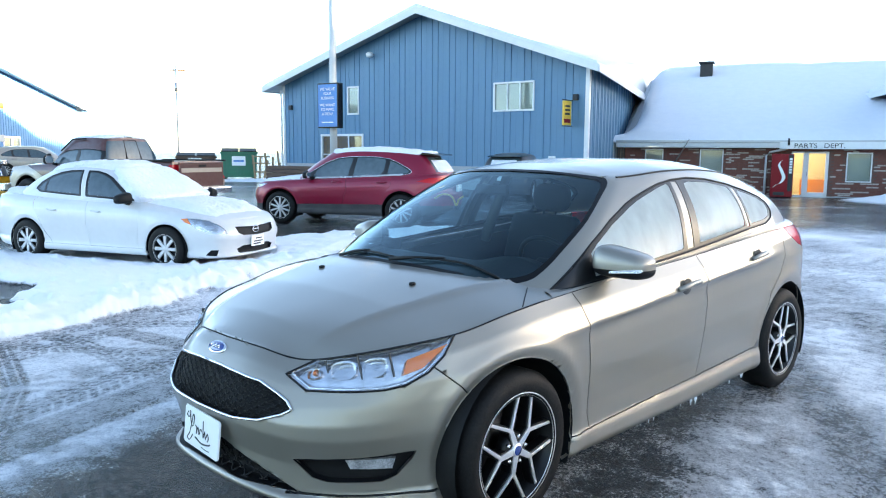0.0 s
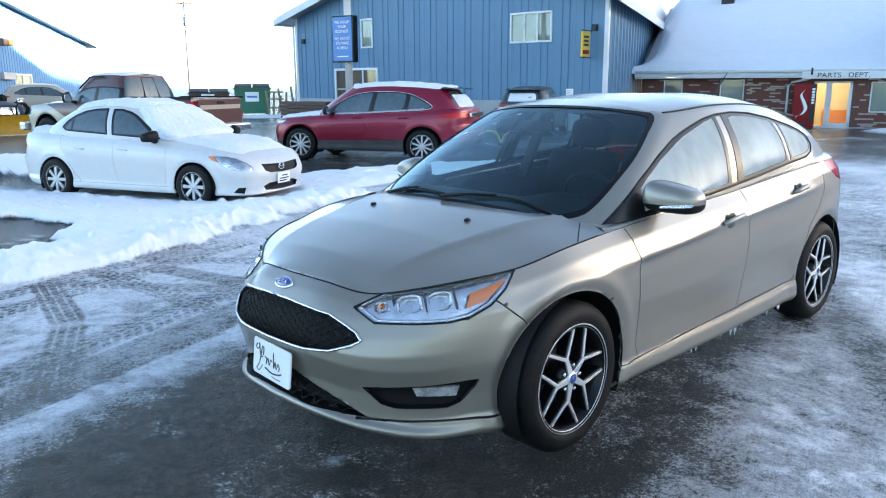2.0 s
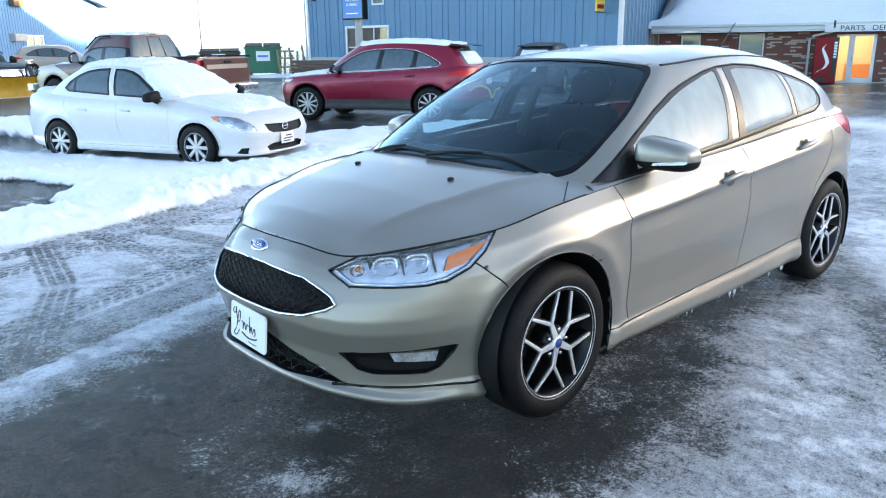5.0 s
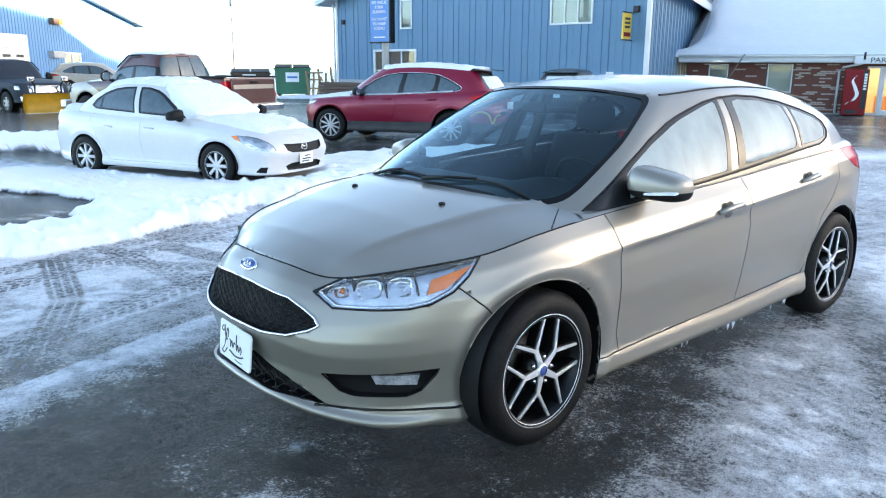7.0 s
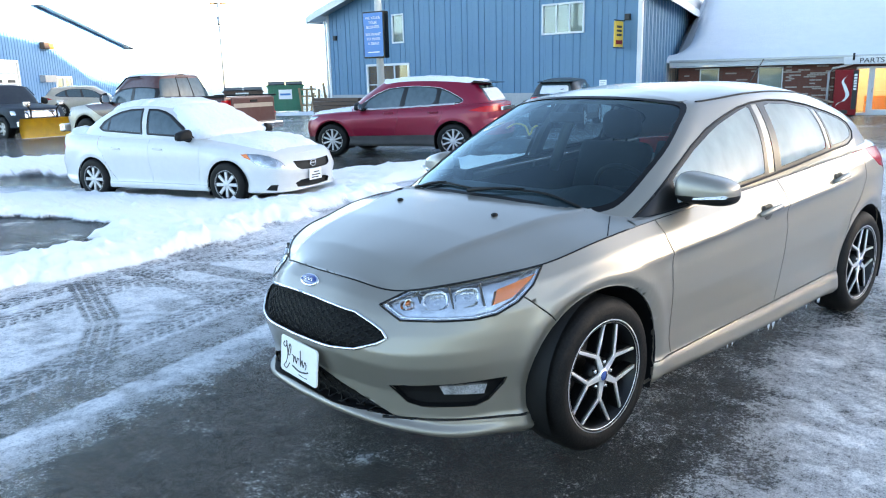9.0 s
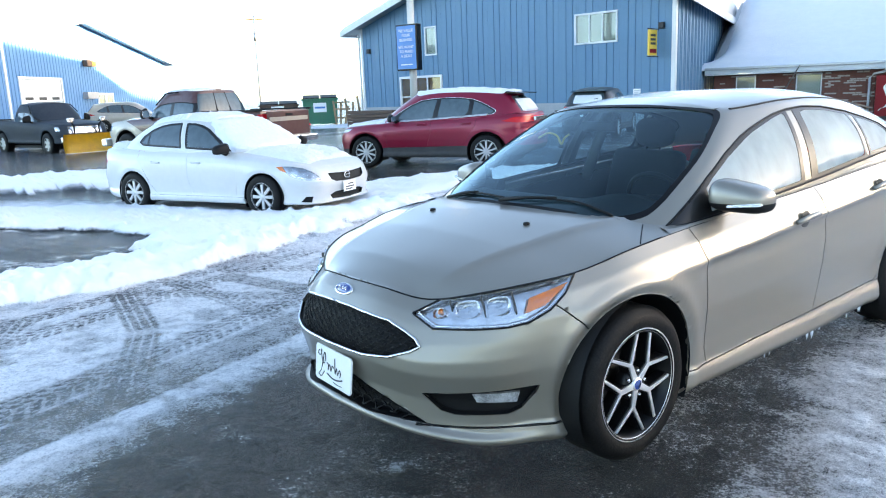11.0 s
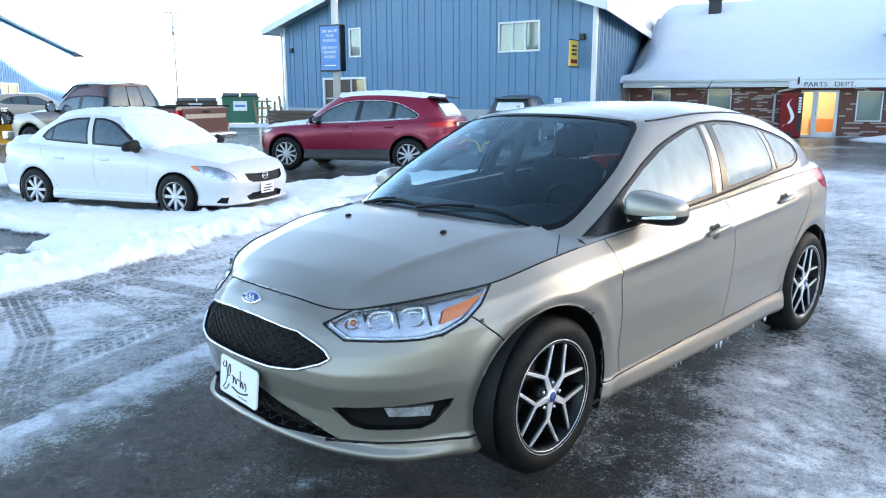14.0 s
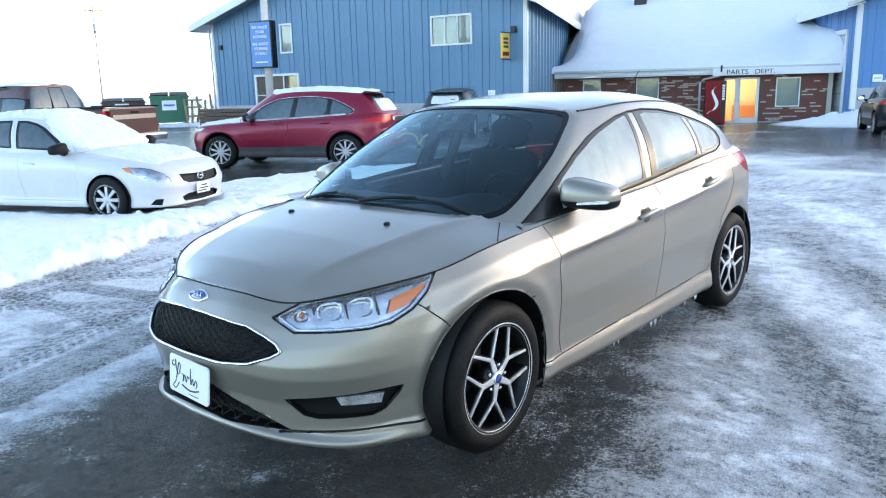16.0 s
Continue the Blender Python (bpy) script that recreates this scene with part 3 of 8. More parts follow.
    strip = np.stack([ra * (1 - w) + fo * w + np.array([0, 0, 0.012 * math.sin(math.pi * w)]) for w in (0, 0.25, 0.5, 0.75, 1)], 1)
    sb = grid_faces(bmesh.new(), strip, True)
    bmesh.ops.remove_doubles(sb, verts=sb.verts[:], dist=4e-4)
    bmesh.ops.recalc_face_normals(sb, faces=sb.faces[:])
    part("shoulder", sb, body, car)
    for ax, _ in s["axles"]:
        for sg in (1, -1):
            wheel(s, car, ax, sg, spokes)
    return car, low, P


def screen_outline(points):
    """A pane's outline with its corners rounded."""
    return [tuple(q) for q in spline(points, 52, False)]


FOCUS = dict(
    ends=(-0.89, 3.47), half=0.91, blend=0.62, arch=0.358, flare=0.013, axles=((0.0, 0.335), (2.648, 0.335)), tyre=(0.322, 0.108, 0.232), track=0.775, mid=1.75,
    frosted=True, res=(200, 64), hood_crease=(0.36, 0.56, 0.014), crease=(0.25, 0.752, 2.2, 0.872, 0.024),
    plan=[(-0.90, 0, 0.757, 0.235), (-0.878, 0.25, 0.752, 0.23), (-0.785, 0.46, 0.724, 0.195), (-0.635, 0.65, 0.756, 0.165), (-0.445, 0.775, 0.79, 0.165), (-0.24, 0.85, 0.818, 0.17),
          (0.0, 0.895, 0.865, 0.18), (0.35, 0.905, 0.90, 0.18), (0.75, 0.908, 0.925, 0.18), (1.5, 0.91, 0.965, 0.185), (2.2, 0.91, 1.01, 0.2), (2.75, 0.90, 1.035, 0.21),
          (3.05, 0.84, 1.03, 0.22), (3.27, 0.68, 1.02, 0.25), (3.43, 0.40, 1.0, 0.28), (3.47, 0, 1.0, 0.28)],
    side=[(0, -0.05), (0.04, -0.022), (0.12, -0.024), (0.16, -0.036), (0.3, -0.032), (0.5, -0.016), (0.68, -0.012), (0.8, -0.016), (0.92, -0.04), (1, -0.08)],
    front=[(0, -0.06), (0.03, -0.005), (0.07, -0.005), (0.1, -0.035), (0.3, -0.03), (0.5, 0.0), (0.6, 0.0), (0.72, -0.02), (0.85, -0.055), (0.93, -0.085), (1, -0.13)],
    rear=[(0, -0.1), (0.1, -0.03), (0.4, 0), (0.5, -0.005), (0.6, -0.06), (0.8, -0.07), (1, -0.10)],
    deck=[(-0.75, 0.757), (-0.6, 0.825), (-0.3, 0.895), (0.0, 0.945), (0.15, 0.965), (3.0, 1.05), (3.4, 1.0)],
    foot=[(0.12, 0, 0.962), (0.135, 0.25, 0.957), (0.165, 0.44, 0.945), (0.31, 0.745, 0.90), (0.55, 0.812, 0.905), (1.05, 0.832, 0.94), (1.58, 0.838, 0.975), (1.9, 0.832, 0.998), (2.2, 0.822, 1.025), (2.64, 0.80, 1.055),
          (3.12, 0.65, 1.055), (3.32, 0.33, 1.04), (3.36, 0, 1.04)],
    rim=[(0.97, 0, 1.405), (0.985, 0.27, 1.398), (1.05, 0.50, 1.376), (1.10, 0.572, 1.366), (1.25, 0.60, 1.374), (1.45, 0.615, 1.39), (1.62, 0.62, 1.397), (1.9, 0.615, 1.397), (2.25, 0.60, 1.375), (2.66, 0.56, 1.315),
         (2.98, 0.45, 1.28), (3.08, 0.22, 1.285), (3.09, 0, 1.285)],
    roof=[(0.97, 1.405), (1.2, 1.435), (1.6, 1.464), (2.1, 1.462), (2.6, 1.415), (3.09, 1.32)],
    glazing=[
        ("windshield", screen_outline([(0.02, -0.1), (0.06, 0.25), (0.125, 0.42), (0.20, 0.55), (0.255, 0.625), (0.31, 0.668), (0.37, 0.684), (0.48, 0.688), (0.72, 0.668), (0.95, 0.605), (1.04, 0.572), (1.062, 0.53), (1.03, 0.40), (0.993, 0.2), (0.985, -0.1)]),
         [("windshield", screen_outline([(0.03, -0.1), (0.09, 0.25), (0.148, 0.41), (0.222, 0.54), (0.28, 0.61), (0.33, 0.646), (0.38, 0.661), (0.48, 0.666), (0.72, 0.648), (0.93, 0.588), (1.005, 0.555), (1.022, 0.52), (0.988, 0.38), (0.957, 0.2), (0.95, -0.1)]), None)]),
        ("side", [(0.33, 0.902), (0.50, 0.914), (1.375, 0.985), (1.57, 1.002), (2.12, 1.05), (2.45, 1.074), (2.56, 1.10), (2.62, 1.14), (2.625, 1.19), (2.56, 1.228), (2.40, 1.27), (2.16, 1.318), (1.905, 1.352), (1.70, 1.362),
                  (1.523, 1.354), (1.38, 1.334), (1.235, 1.301), (1.13, 1.274), (1.029, 1.243), (0.857, 1.175), (0.67, 1.085), (0.465, 0.974)],
         [("front_window", [(0.615, 0.943), (1.37, 1.004), (1.388, 1.012), (1.40, 1.05), (1.475, 1.325), (1.46, 1.334), (1.36, 1.315), (1.235, 1.284), (1.13, 1.257), (1.04, 1.227), (0.86, 1.157), (0.70, 1.08), (0.635, 1.042)], None),
          ("rear_window", [(1.565, 1.024), (2.12, 1.071), (2.15, 1.078), (2.165, 1.10), (2.172, 1.20), (2.158, 1.285), (2.14, 1.301), (1.92, 1.331), (1.70, 1.342), (1.64, 1.334), (1.625, 1.31)], None),
          ("quarter_window", [(2.25, 1.083), (2.44, 1.097), (2.54, 1.115), (2.585, 1.15), (2.59, 1.185), (2.52, 1.22), (2.38, 1.256), (2.272, 1.278), (2.255, 1.26)], None),
          # gloss-black trims in body tan: their bright sky reflection is put into the colour
          ("pillar_trim", [(1.422, 1.0), (1.492, 1.006), (1.572, 1.345), (1.512, 1.345)], "body"),
          ("pillar_trim", [(2.188, 1.068), (2.224, 1.071), (2.236, 1.288), (2.188, 1.298)], "body")])],
    panes=[("windshield", 0, 2.6), ("front_window", 3.14, 5.85), ("pillar_trim", 5.85, 6.15), ("rear_window", 6.15, 8.1), ("pillar_trim", 8.1, 8.28), ("quarter_window", 8.28, 9.05), ("hatch_window", 10.3, 12)],
    limits=[(0, 0.0, 0.96), (2.6, 0.0, 0.95), (3.14, 0.03, 0.87), (3.6, 0.04, 0.87), (5.9, 0.05, 0.89), (8.1, 0.08, 0.86), (9.05, 0.3, 0.6), (10.3, 0.1, 0.85), (12, 0.1, 0.85)],
)
SEDAN = dict({k: v for k, v in FOCUS.items() if k not in ("crease", "res", "frosted", "glazing")}, ends=(-0.92, 3.62), half=0.88, blend=0.6, arch=0.345, axles=((0.0, 0.31), (2.6, 0.31)), tyre=(0.312, 0.1, 0.2), track=0.765, mid=1.75, rim_mat="steel_grey",
    plan=[(-0.92, 0, 0.71, 0.2), (-0.912, 0.30, 0.71, 0.2), (-0.865, 0.56, 0.72, 0.2), (-0.74, 0.735, 0.74, 0.2), (-0.48, 0.825, 0.77, 0.2), (-0.2, 0.85, 0.81, 0.2), (0.1, 0.87, 0.86, 0.2), (0.5, 0.88, 0.90, 0.2),
          (1.2, 0.88, 0.93, 0.2), (2.0, 0.88, 0.95, 0.2), (2.6, 0.875, 0.97, 0.2), (3.1, 0.83, 0.98, 0.22), (3.42, 0.70, 0.98, 0.25), (3.58, 0.40, 0.98, 0.3), (3.62, 0, 0.98, 0.3)],
    deck=[(-0.8, 0.72), (-0.6, 0.80), (-0.3, 0.875), (0.1, 0.93), (0.45, 0.97), (2.9, 1.05), (3.2, 1.06), (3.5, 1.0)],
    foot=[(0.22, 0, 0.98), (0.25, 0.30, 0.975), (0.36, 0.55, 0.95), (0.56, 0.74, 0.92), (0.88, 0.78, 0.92), (1.25, 0.80, 0.93), (1.62, 0.80, 0.935), (2.05, 0.80, 0.945), (2.45, 0.78, 0.965), (2.75, 0.73, 0.98), (2.98, 0.60, 1.0), (3.08, 0.3, 1.02), (3.1, 0, 1.02)],
    rim=[(1.04, 0, 1.41), (1.06, 0.25, 1.405), (1.12, 0.43, 1.39), (1.20, 0.52, 1.37), (1.36, 0.555, 1.392), (1.55, 0.57, 1.405), (1.75, 0.575, 1.405), (1.98, 0.57, 1.395), (2.2, 0.555, 1.37), (2.36, 0.52, 1.34), (2.47, 0.44, 1.345), (2.52, 0.22, 1.355), (2.53, 0, 1.36)],
    roof=[(1.04, 1.41), (1.4, 1.46), (1.75, 1.475), (2.1, 1.46), (2.53, 1.375)],
    glazing=[("front", [(0.62, 0.955), (1.475, 1.0), (1.56, 1.362), (1.40, 1.358), (1.24, 1.322), (1.10, 1.265), (0.84, 1.105)], [("front_window", [(0.74, 0.985), (1.445, 1.022), (1.525, 1.338), (1.41, 1.336), (1.27, 1.305), (1.14, 1.255), (0.90, 1.10)], None)]),
             ("rear", [(1.575, 1.003), (2.40, 1.045), (2.50, 1.09), (2.43, 1.18), (2.28, 1.27), (2.10, 1.33), (1.90, 1.36), (1.665, 1.368)], [("rear_window", [(1.612, 1.028), (2.27, 1.062), (2.285, 1.235), (2.08, 1.305), (1.90, 1.335), (1.692, 1.343)], None), ("quarter_window", [(2.31, 1.066), (2.40, 1.072), (2.44, 1.095), (2.38, 1.17), (2.32, 1.21)], None)])],
    panes=[("windshield", 0, 2.8), ("front_window", 3.4, 5.85), ("rear_window", 6.15, 8.6), ("hatch_window", 10.2, 12)],
    limits=[(0, 0.02, 0.95), (2.8, 0.05, 0.93), (3.4, 0.06, 0.86), (5.9, 0.07, 0.88), (8.0, 0.1, 0.84), (8.6, 0.2, 0.6), (10.2, 0.08, 0.9), (12, 0.08, 0.9)])
SUV = dict({k: v for k, v in FOCUS.items() if k not in ("crease", "res", "frosted", "glazing")}, ends=(-0.93, 3.85), half=0.96, blend=0.6, arch=0.43, axles=((0.0, 0.38), (2.85, 0.38)), tyre=(0.37, 0.115, 0.25), track=0.82, mid=2.0, bright_seal=True,
    plan=[(-0.93, 0, 0.92, 0.25), (-0.91, 0.25, 0.92, 0.25), (-0.85, 0.5, 0.925, 0.25), (-0.72, 0.72, 0.93, 0.25), (-0.5, 0.86, 0.94, 0.25), (-0.2, 0.92, 0.96, 0.25), (0.1, 0.95, 0.985, 0.25), (0.5, 0.96, 1.005, 0.25), (1.3, 0.96, 1.035, 0.25),
          (2.1, 0.96, 1.075, 0.25), (2.8, 0.955, 1.115, 0.25), (3.3, 0.91, 1.15, 0.28), (3.65, 0.76, 1.16, 0.32), (3.81, 0.42, 1.16, 0.35), (3.85, 0, 1.16, 0.35)],
    deck=[(-0.82, 0.93), (-0.6, 0.99), (-0.2, 1.045), (0.2, 1.08), (0.5, 1.09), (3.7, 1.19)],
    foot=[(0.18, 0, 1.085), (0.21, 0.32, 1.08), (0.31, 0.6, 1.05), (0.47, 0.80, 1.01), (0.8, 0.86, 1.02), (1.3, 0.875, 1.045), (1.8, 0.88, 1.07), (2.35, 0.875, 1.10), (2.9, 0.86, 1.135), (3.25, 0.80, 1.16), (3.5, 0.62, 1.18), (3.62, 0.3, 1.18), (3.65, 0, 1.18)],
    rim=[(1.02, 0, 1.66), (1.04, 0.28, 1.655), (1.12, 0.5, 1.635), (1.24, 0.60, 1.61), (1.42, 0.635, 1.635), (1.7, 0.65, 1.655), (2.0, 0.655, 1.66), (2.4, 0.65, 1.65), (2.8, 0.63, 1.625), (3.05, 0.59, 1.60), (3.2, 0.5, 1.60), (3.27, 0.25, 1.60), (3.29, 0, 1.60)],
    roof=[(1.02, 1.665), (1.5, 1.72), (2.1, 1.735), (2.8, 1.70), (3.29, 1.635)],
    glazing=[("side", [(0.47, 1.04), (0.80, 1.048), (1.25, 1.07), (2.0, 1.105), (2.78, 1.15), (2.98, 1.175), (3.05, 1.215), (3.03, 1.262), (2.88, 1.35), (2.72, 1.43), (2.52, 1.505), (2.25, 1.54), (1.93, 1.552), (1.60, 1.54), (1.32, 1.505), (1.05, 1.40), (0.80, 1.25)],
              [("front_window", [(0.78, 1.075), (1.25, 1.095), (1.62, 1.112), (1.70, 1.50), (1.66, 1.522), (1.36, 1.485), (1.10, 1.39), (0.86, 1.24)], None),
               ("rear_window", [(1.74, 1.118), (2.36, 1.15), (2.44, 1.25), (2.46, 1.45), (2.42, 1.495), (2.2, 1.522), (1.95, 1.53), (1.80, 1.525)], None),
               ("quarter_window", [(2.52, 1.165), (2.80, 1.18), (2.95, 1.195), (3.00, 1.225), (2.98, 1.255), (2.84, 1.34), (2.68, 1.415), (2.56, 1.46)], None)])],
    panes=[("windshield", 0, 2.8), ("front_window", 3.35, 5.9), ("rear_window", 6.15, 8.05), ("quarter_window", 8.2, 9.25), ("hatch_window", 10.2, 12)],
    limits=[(0, 0.02, 0.95), (2.8, 0.05, 0.93), (3.35, 0.05, 0.84), (5.9, 0.07, 0.86), (8.05, 0.1, 0.85), (9.25, 0.3, 0.6), (10.2, 0.08, 0.85), (12, 0.08, 0.85)])


def finish_plain(car, low, P, s, body, doors=(), rest="body"):
    """Closes a vehicle that needs no separate panels: lower body and deck in one sheet."""
    tree = BVHTree.FromPolygons([v.co.copy() for v in index(low).verts], [[v.index for v in f.verts] for f in low.faces])
    for nm, poly, mat in doors:
        ins = cut(low, poly, SIDE, A_X, A_Z)
        b = take(low, [f for f in low.faces if ins(f)])
        panel(b, 0.0025, 0.03, tree)
        both(nm, b, mat or body, car)
    join(low, grid_faces(bmesh.new(), deck_points(s, s["rail"])))
    mirrored(low)
    bmesh.ops.recalc_face_normals(low, faces=low.faces[:])
    part(rest, low, body, car)
    return tree




# ---- the hatchback ----
OBL_P, OBL_A = (0.75, -0.66, 0), (0.66, 0.75, 0)


car, low, P = vehicle(FOCUS, pose(2.87, 2.66, 0), "hatchback_car", "tan metallic five-door hatchback parked on wet icy asphalt", "car", M["focus_paint"], sport_spokes, "car_glass")
body_tree = BVHTree.FromPolygons([v.co.copy() for v in index(low).verts], [[v.index for v in f.verts] for f in low.faces])
tan = M["focus_paint"]
FRONT_P = (1, 0, 0)
A_Y = (0, 1, 0)

# head lamps
ins = cut(low, [(-0.205, 0.680), (-0.12, 0.634), (0.029, 0.638), (0.168, 0.645), (0.245, 0.660), (0.321, 0.698), (0.375, 0.752), (0.418, 0.83), (0.309, 0.83), (0.152, 0.80), (0.013, 0.78), (-0.109, 0.722)], OBL_P, OBL_A, A_Z)
lamp = take(low, [f for f in low.faces if ins(f)])
inward = Vector((0.75, -0.66, 0.05))
house = lamp.copy()
bmesh.ops.translate(house, vec=inward * 0.04, verts=house.verts[:])
join(house, fold_in(lamp, inward, 0.04))
rim_loop = outline_of(lamp)
for sg in (1, -1):
    hl = thing_part("headlight", car, Matrix.Identity(4))
    hl["label"] = "clear-lensed headlight with amber reflector"
    def flip(b):
        if sg < 0:
            bmesh.ops.scale(b, vec=(1, -1, 1), verts=b.verts[:])
            bmesh.ops.reverse_faces(b, faces=b.faces[:])
        return b
    part("housing", flip(house.copy()), M["lamp_housing"], hl)
    part("lens", flip(lamp.copy()), M["lens_clear"], hl)
    part("bezel", flip(tube([q + Vector((-0.001, 0.001, 0)) for q in rim_loop] + [rim_loop[0]], 0.0045, 5)), M["gloss_black"], hl)
    part("chrome_rim", flip(tube([q + inward * 0.012 + (Vector((-0.54, 0.62, 0.715)) - q) * 0.05 for q in rim_loop] + [rim_loop[0] + inward * 0.012 + (Vector((-0.54, 0.62, 0.715)) - rim_loop[0]) * 0.05], 0.006, 6)), M["chrome"], hl)
    centre = Vector((-0.54, 0.62, 0.715))
    band = grid_faces(bmesh.new(), [[q + inward * 0.003, q + inward * 0.012 + (centre - q) * (0.06 + 0.20 * float(smooth(0.70, 0.78, q.z)))] for q in rim_loop + rim_loop[:1]])
    part("lamp_surround", flip(band), M["lamp_silver"], hl)
    # two reflector bowls, a small turn lamp and the amber corner
    for sx, zz, r, wide, nm in ((0.012, 0.698, 0.038, 1.35, "low_beam"), (0.130, 0.712, 0.040, 1.25, "high_beam"), (-0.10, 0.680, 0.022, 1.25, "turn_lamp")):
        hit = body_tree.ray_cast(Vector((0.66 * sx, 0.75 * sx, zz)) / 0.9981 - Vector(OBL_P) * 2, Vector(OBL_P))
        q = hit[0] if hit[0] is not None else Vector((-0.6, 0.6, zz))
        def seat_in(b, deep):
            """Squares a turned body off, leans it and sets it into the lamp."""
            for v in b.verts:
                w = math.hypot(v.co.y, v.co.z)
                if w > 1e-6:
                    c, d = v.co.y / w, v.co.z / w
                    k = (abs(c) ** 3.0 + abs(d) ** 3.0) ** (-1 / 3.0)
                    v.co.y, v.co.z = v.co.y * k * wide, v.co.z * k
                    v.co.z += v.co.y * 0.14
            bmesh.ops.rotate(b, cent=(0, 0, 0), matrix=Matrix.Rotation(-0.62, 3, "Z"), verts=b.verts[:])
            bmesh.ops.translate(b, vec=q + inward * deep, verts=b.verts[:])
            return flip(b)
        part(nm, seat_in(revolve([(0.003, 0.035), (r * 0.45, 0.03), (r * 0.8, 0.015), (r * 0.94, 0.0)], "x", 40), 0.018), M["chrome"], hl)
        wide = 1.0
        part("bulb", seat_in(revolve([(0.0, 0.0), (r * 0.3, 0.003), (r * 0.42, 0.012), (r * 0.42, 0.034)], "x", 20), 0.018), M["lens_clear"] if nm != "turn_lamp" else M["amber"], hl)
    for sx, z0_, z1_ in ((-0.055, 0.655, 0.725), (0.072, 0.662, 0.752), (0.190, 0.676, 0.765)):
        hit = body_tree.ray_cast(Vector((0.66 * sx, 0.75 * sx, 0.70)) / 0.9981 - Vector(OBL_P) * 2, Vector(OBL_P))
        q = (hit[0] if hit[0] is not None else Vector((-0.6, 0.6, 0.7))) + inward * 0.030
        fin = box(-0.007, 0.007, -0.003, 0.003, z0_ - 0.70, z1_ - 0.70, 0.0015)
        part("divider", flip(join(bmesh.new(), fin, Matrix.Translation(q) @ Matrix.Rotation(-0.72, 4, "Z") @ Matrix.Rotation(0.22, 4, "X"))), M["trim_grey"], hl)
    am = lamp.copy()
    ins2 = cut(am, [(0.228, 0.688), (0.30, 0.712), (0.345, 0.752), (0.385, 0.785), (0.240, 0.74)], OBL_P, OBL_A, A_Z)
    amb = take(am, [f for f in am.faces if ins2(f)])
    am.free()
    bmesh.ops.translate(amb, vec=inward * 0.008, verts=amb.verts[:])
    part("amber_reflector", flip(amb), M["amber"], hl)
house.free()
lamp.free()

# fog lamp pockets
ins = cut(low, [(-0.168, 0.378), (0.276, 0.408), (0.262, 0.382), (0.209, 0.322), (0.156, 0.301), (-0.042, 0.300), (-0.098, 0.314)], OBL_P, OBL_A, A_Z)
fog = take(low, [f for f in low.faces if ins(f)])
pocket = fog.copy()
bmesh.ops.translate(pocket, vec=inward * 0.035, verts=pocket.verts[:])
join(pocket, fold_in(fog, inward, 0.035))
lampf = fog.copy()
ins2 = cut(lampf, [(0.023, 0.379), (0.202, 0.379), (0.19, 0.338), (0.04, 0.342)], OBL_P, OBL_A, A_Z)
fl2 = take(lampf, [f for f in lampf.faces if ins2(f)])
lampf.free()
bmesh.ops.translate(fl2, vec=inward * 0.02, verts=fl2.verts[:])
join(fl2, fold_in(fl2, inward, 0.015))
both("fog_pocket", pocket, M["black_plastic"], car)
both("fog_lamp", fl2, M["fog_white"], car)
fog.free()

# upper grille, lower grille
def grille(outline, name, cell, bar, depth, surround):
    ins = cut(low, outline, FRONT_P, A_Y, A_Z)
    g = take(low, [f for f in low.faces if ins(f)])
    loop = [q for q in outline_of(g)]
    walls = fold_in(g, Vector((1, 0, 0)), depth)
    back = g.copy()
    bmesh.ops.translate(back, vec=(depth, 0, 0), verts=back.verts[:])
    join(back, walls)
    mirrored(back)
    part(name + "_back", back, M["black_plastic"], car)
    pts = [Vector(q) for q in outline]
    def inside(y, z):
        hit, y = False, abs(y)
        for q, r in zip(pts, pts[1:] + pts[:1]):
            if (q.y > z) != (r.y > z) and y < (r.x - q.x) * (z - q.y) / (r.y - q.y) + q.x:
                hit = not hit
        return hit
    net = bmesh.new()
    zs = [q.y for q in pts]
    row, z = 0, min(zs)
    while z < max(zs) + cell:
        y = -0.6 + (row % 2) * cell * 0.9
        while y < 0.6:
            ring = [(y + cell * 0.9 * c, z + cell * 0.5 * d) for c, d in ((-1, 0), (-0.45, 1), (0.45, 1), (1, 0), (0.45, -1), (-0.45, -1))]
            for q, r in zip(ring[:4], ring[1:4]):
                if inside((q[0] + r[0]) / 2, (q[1] + r[1]) / 2):
                    ends = []
                    for yy, zz in (q, r):
                        h = body_tree.ray_cast(Vector((-2, max(abs(yy), 0.004), zz)), Vector((1, 0, 0)))
                        ends.append(Vector(((h[0].x if h[0] is not None else -0.82) + depth * 0.4, yy, zz)))
                    tube(ends, bar, 4, net)
            y += cell * 1.8
        z += cell * 0.5
        row += 1
    part(name, net, M["black_plastic"], car)
    if surround:
        half = [q for q in loop if q.y > 0.003]
        k = max(range(len(loop)), key=lambda i: (loop[i] - loop[i - 1]).length if abs(loop[i].y) < 0.003 and abs(loop[i - 1].y) < 0.003 else 0)
        loop = loop[k:] + loop[:k]
        loop = [q for q in loop if q.y > 0.0005]
        ring = [q + Vector((-0.003, 0, 0)) for q in loop] + [Vector((q.x - 0.003, -q.y, q.z)) for q in loop[::-1]]
        part("grille_surround", tube(ring + [ring[0]], surround, 8), M["chrome"], car)
    g.free()


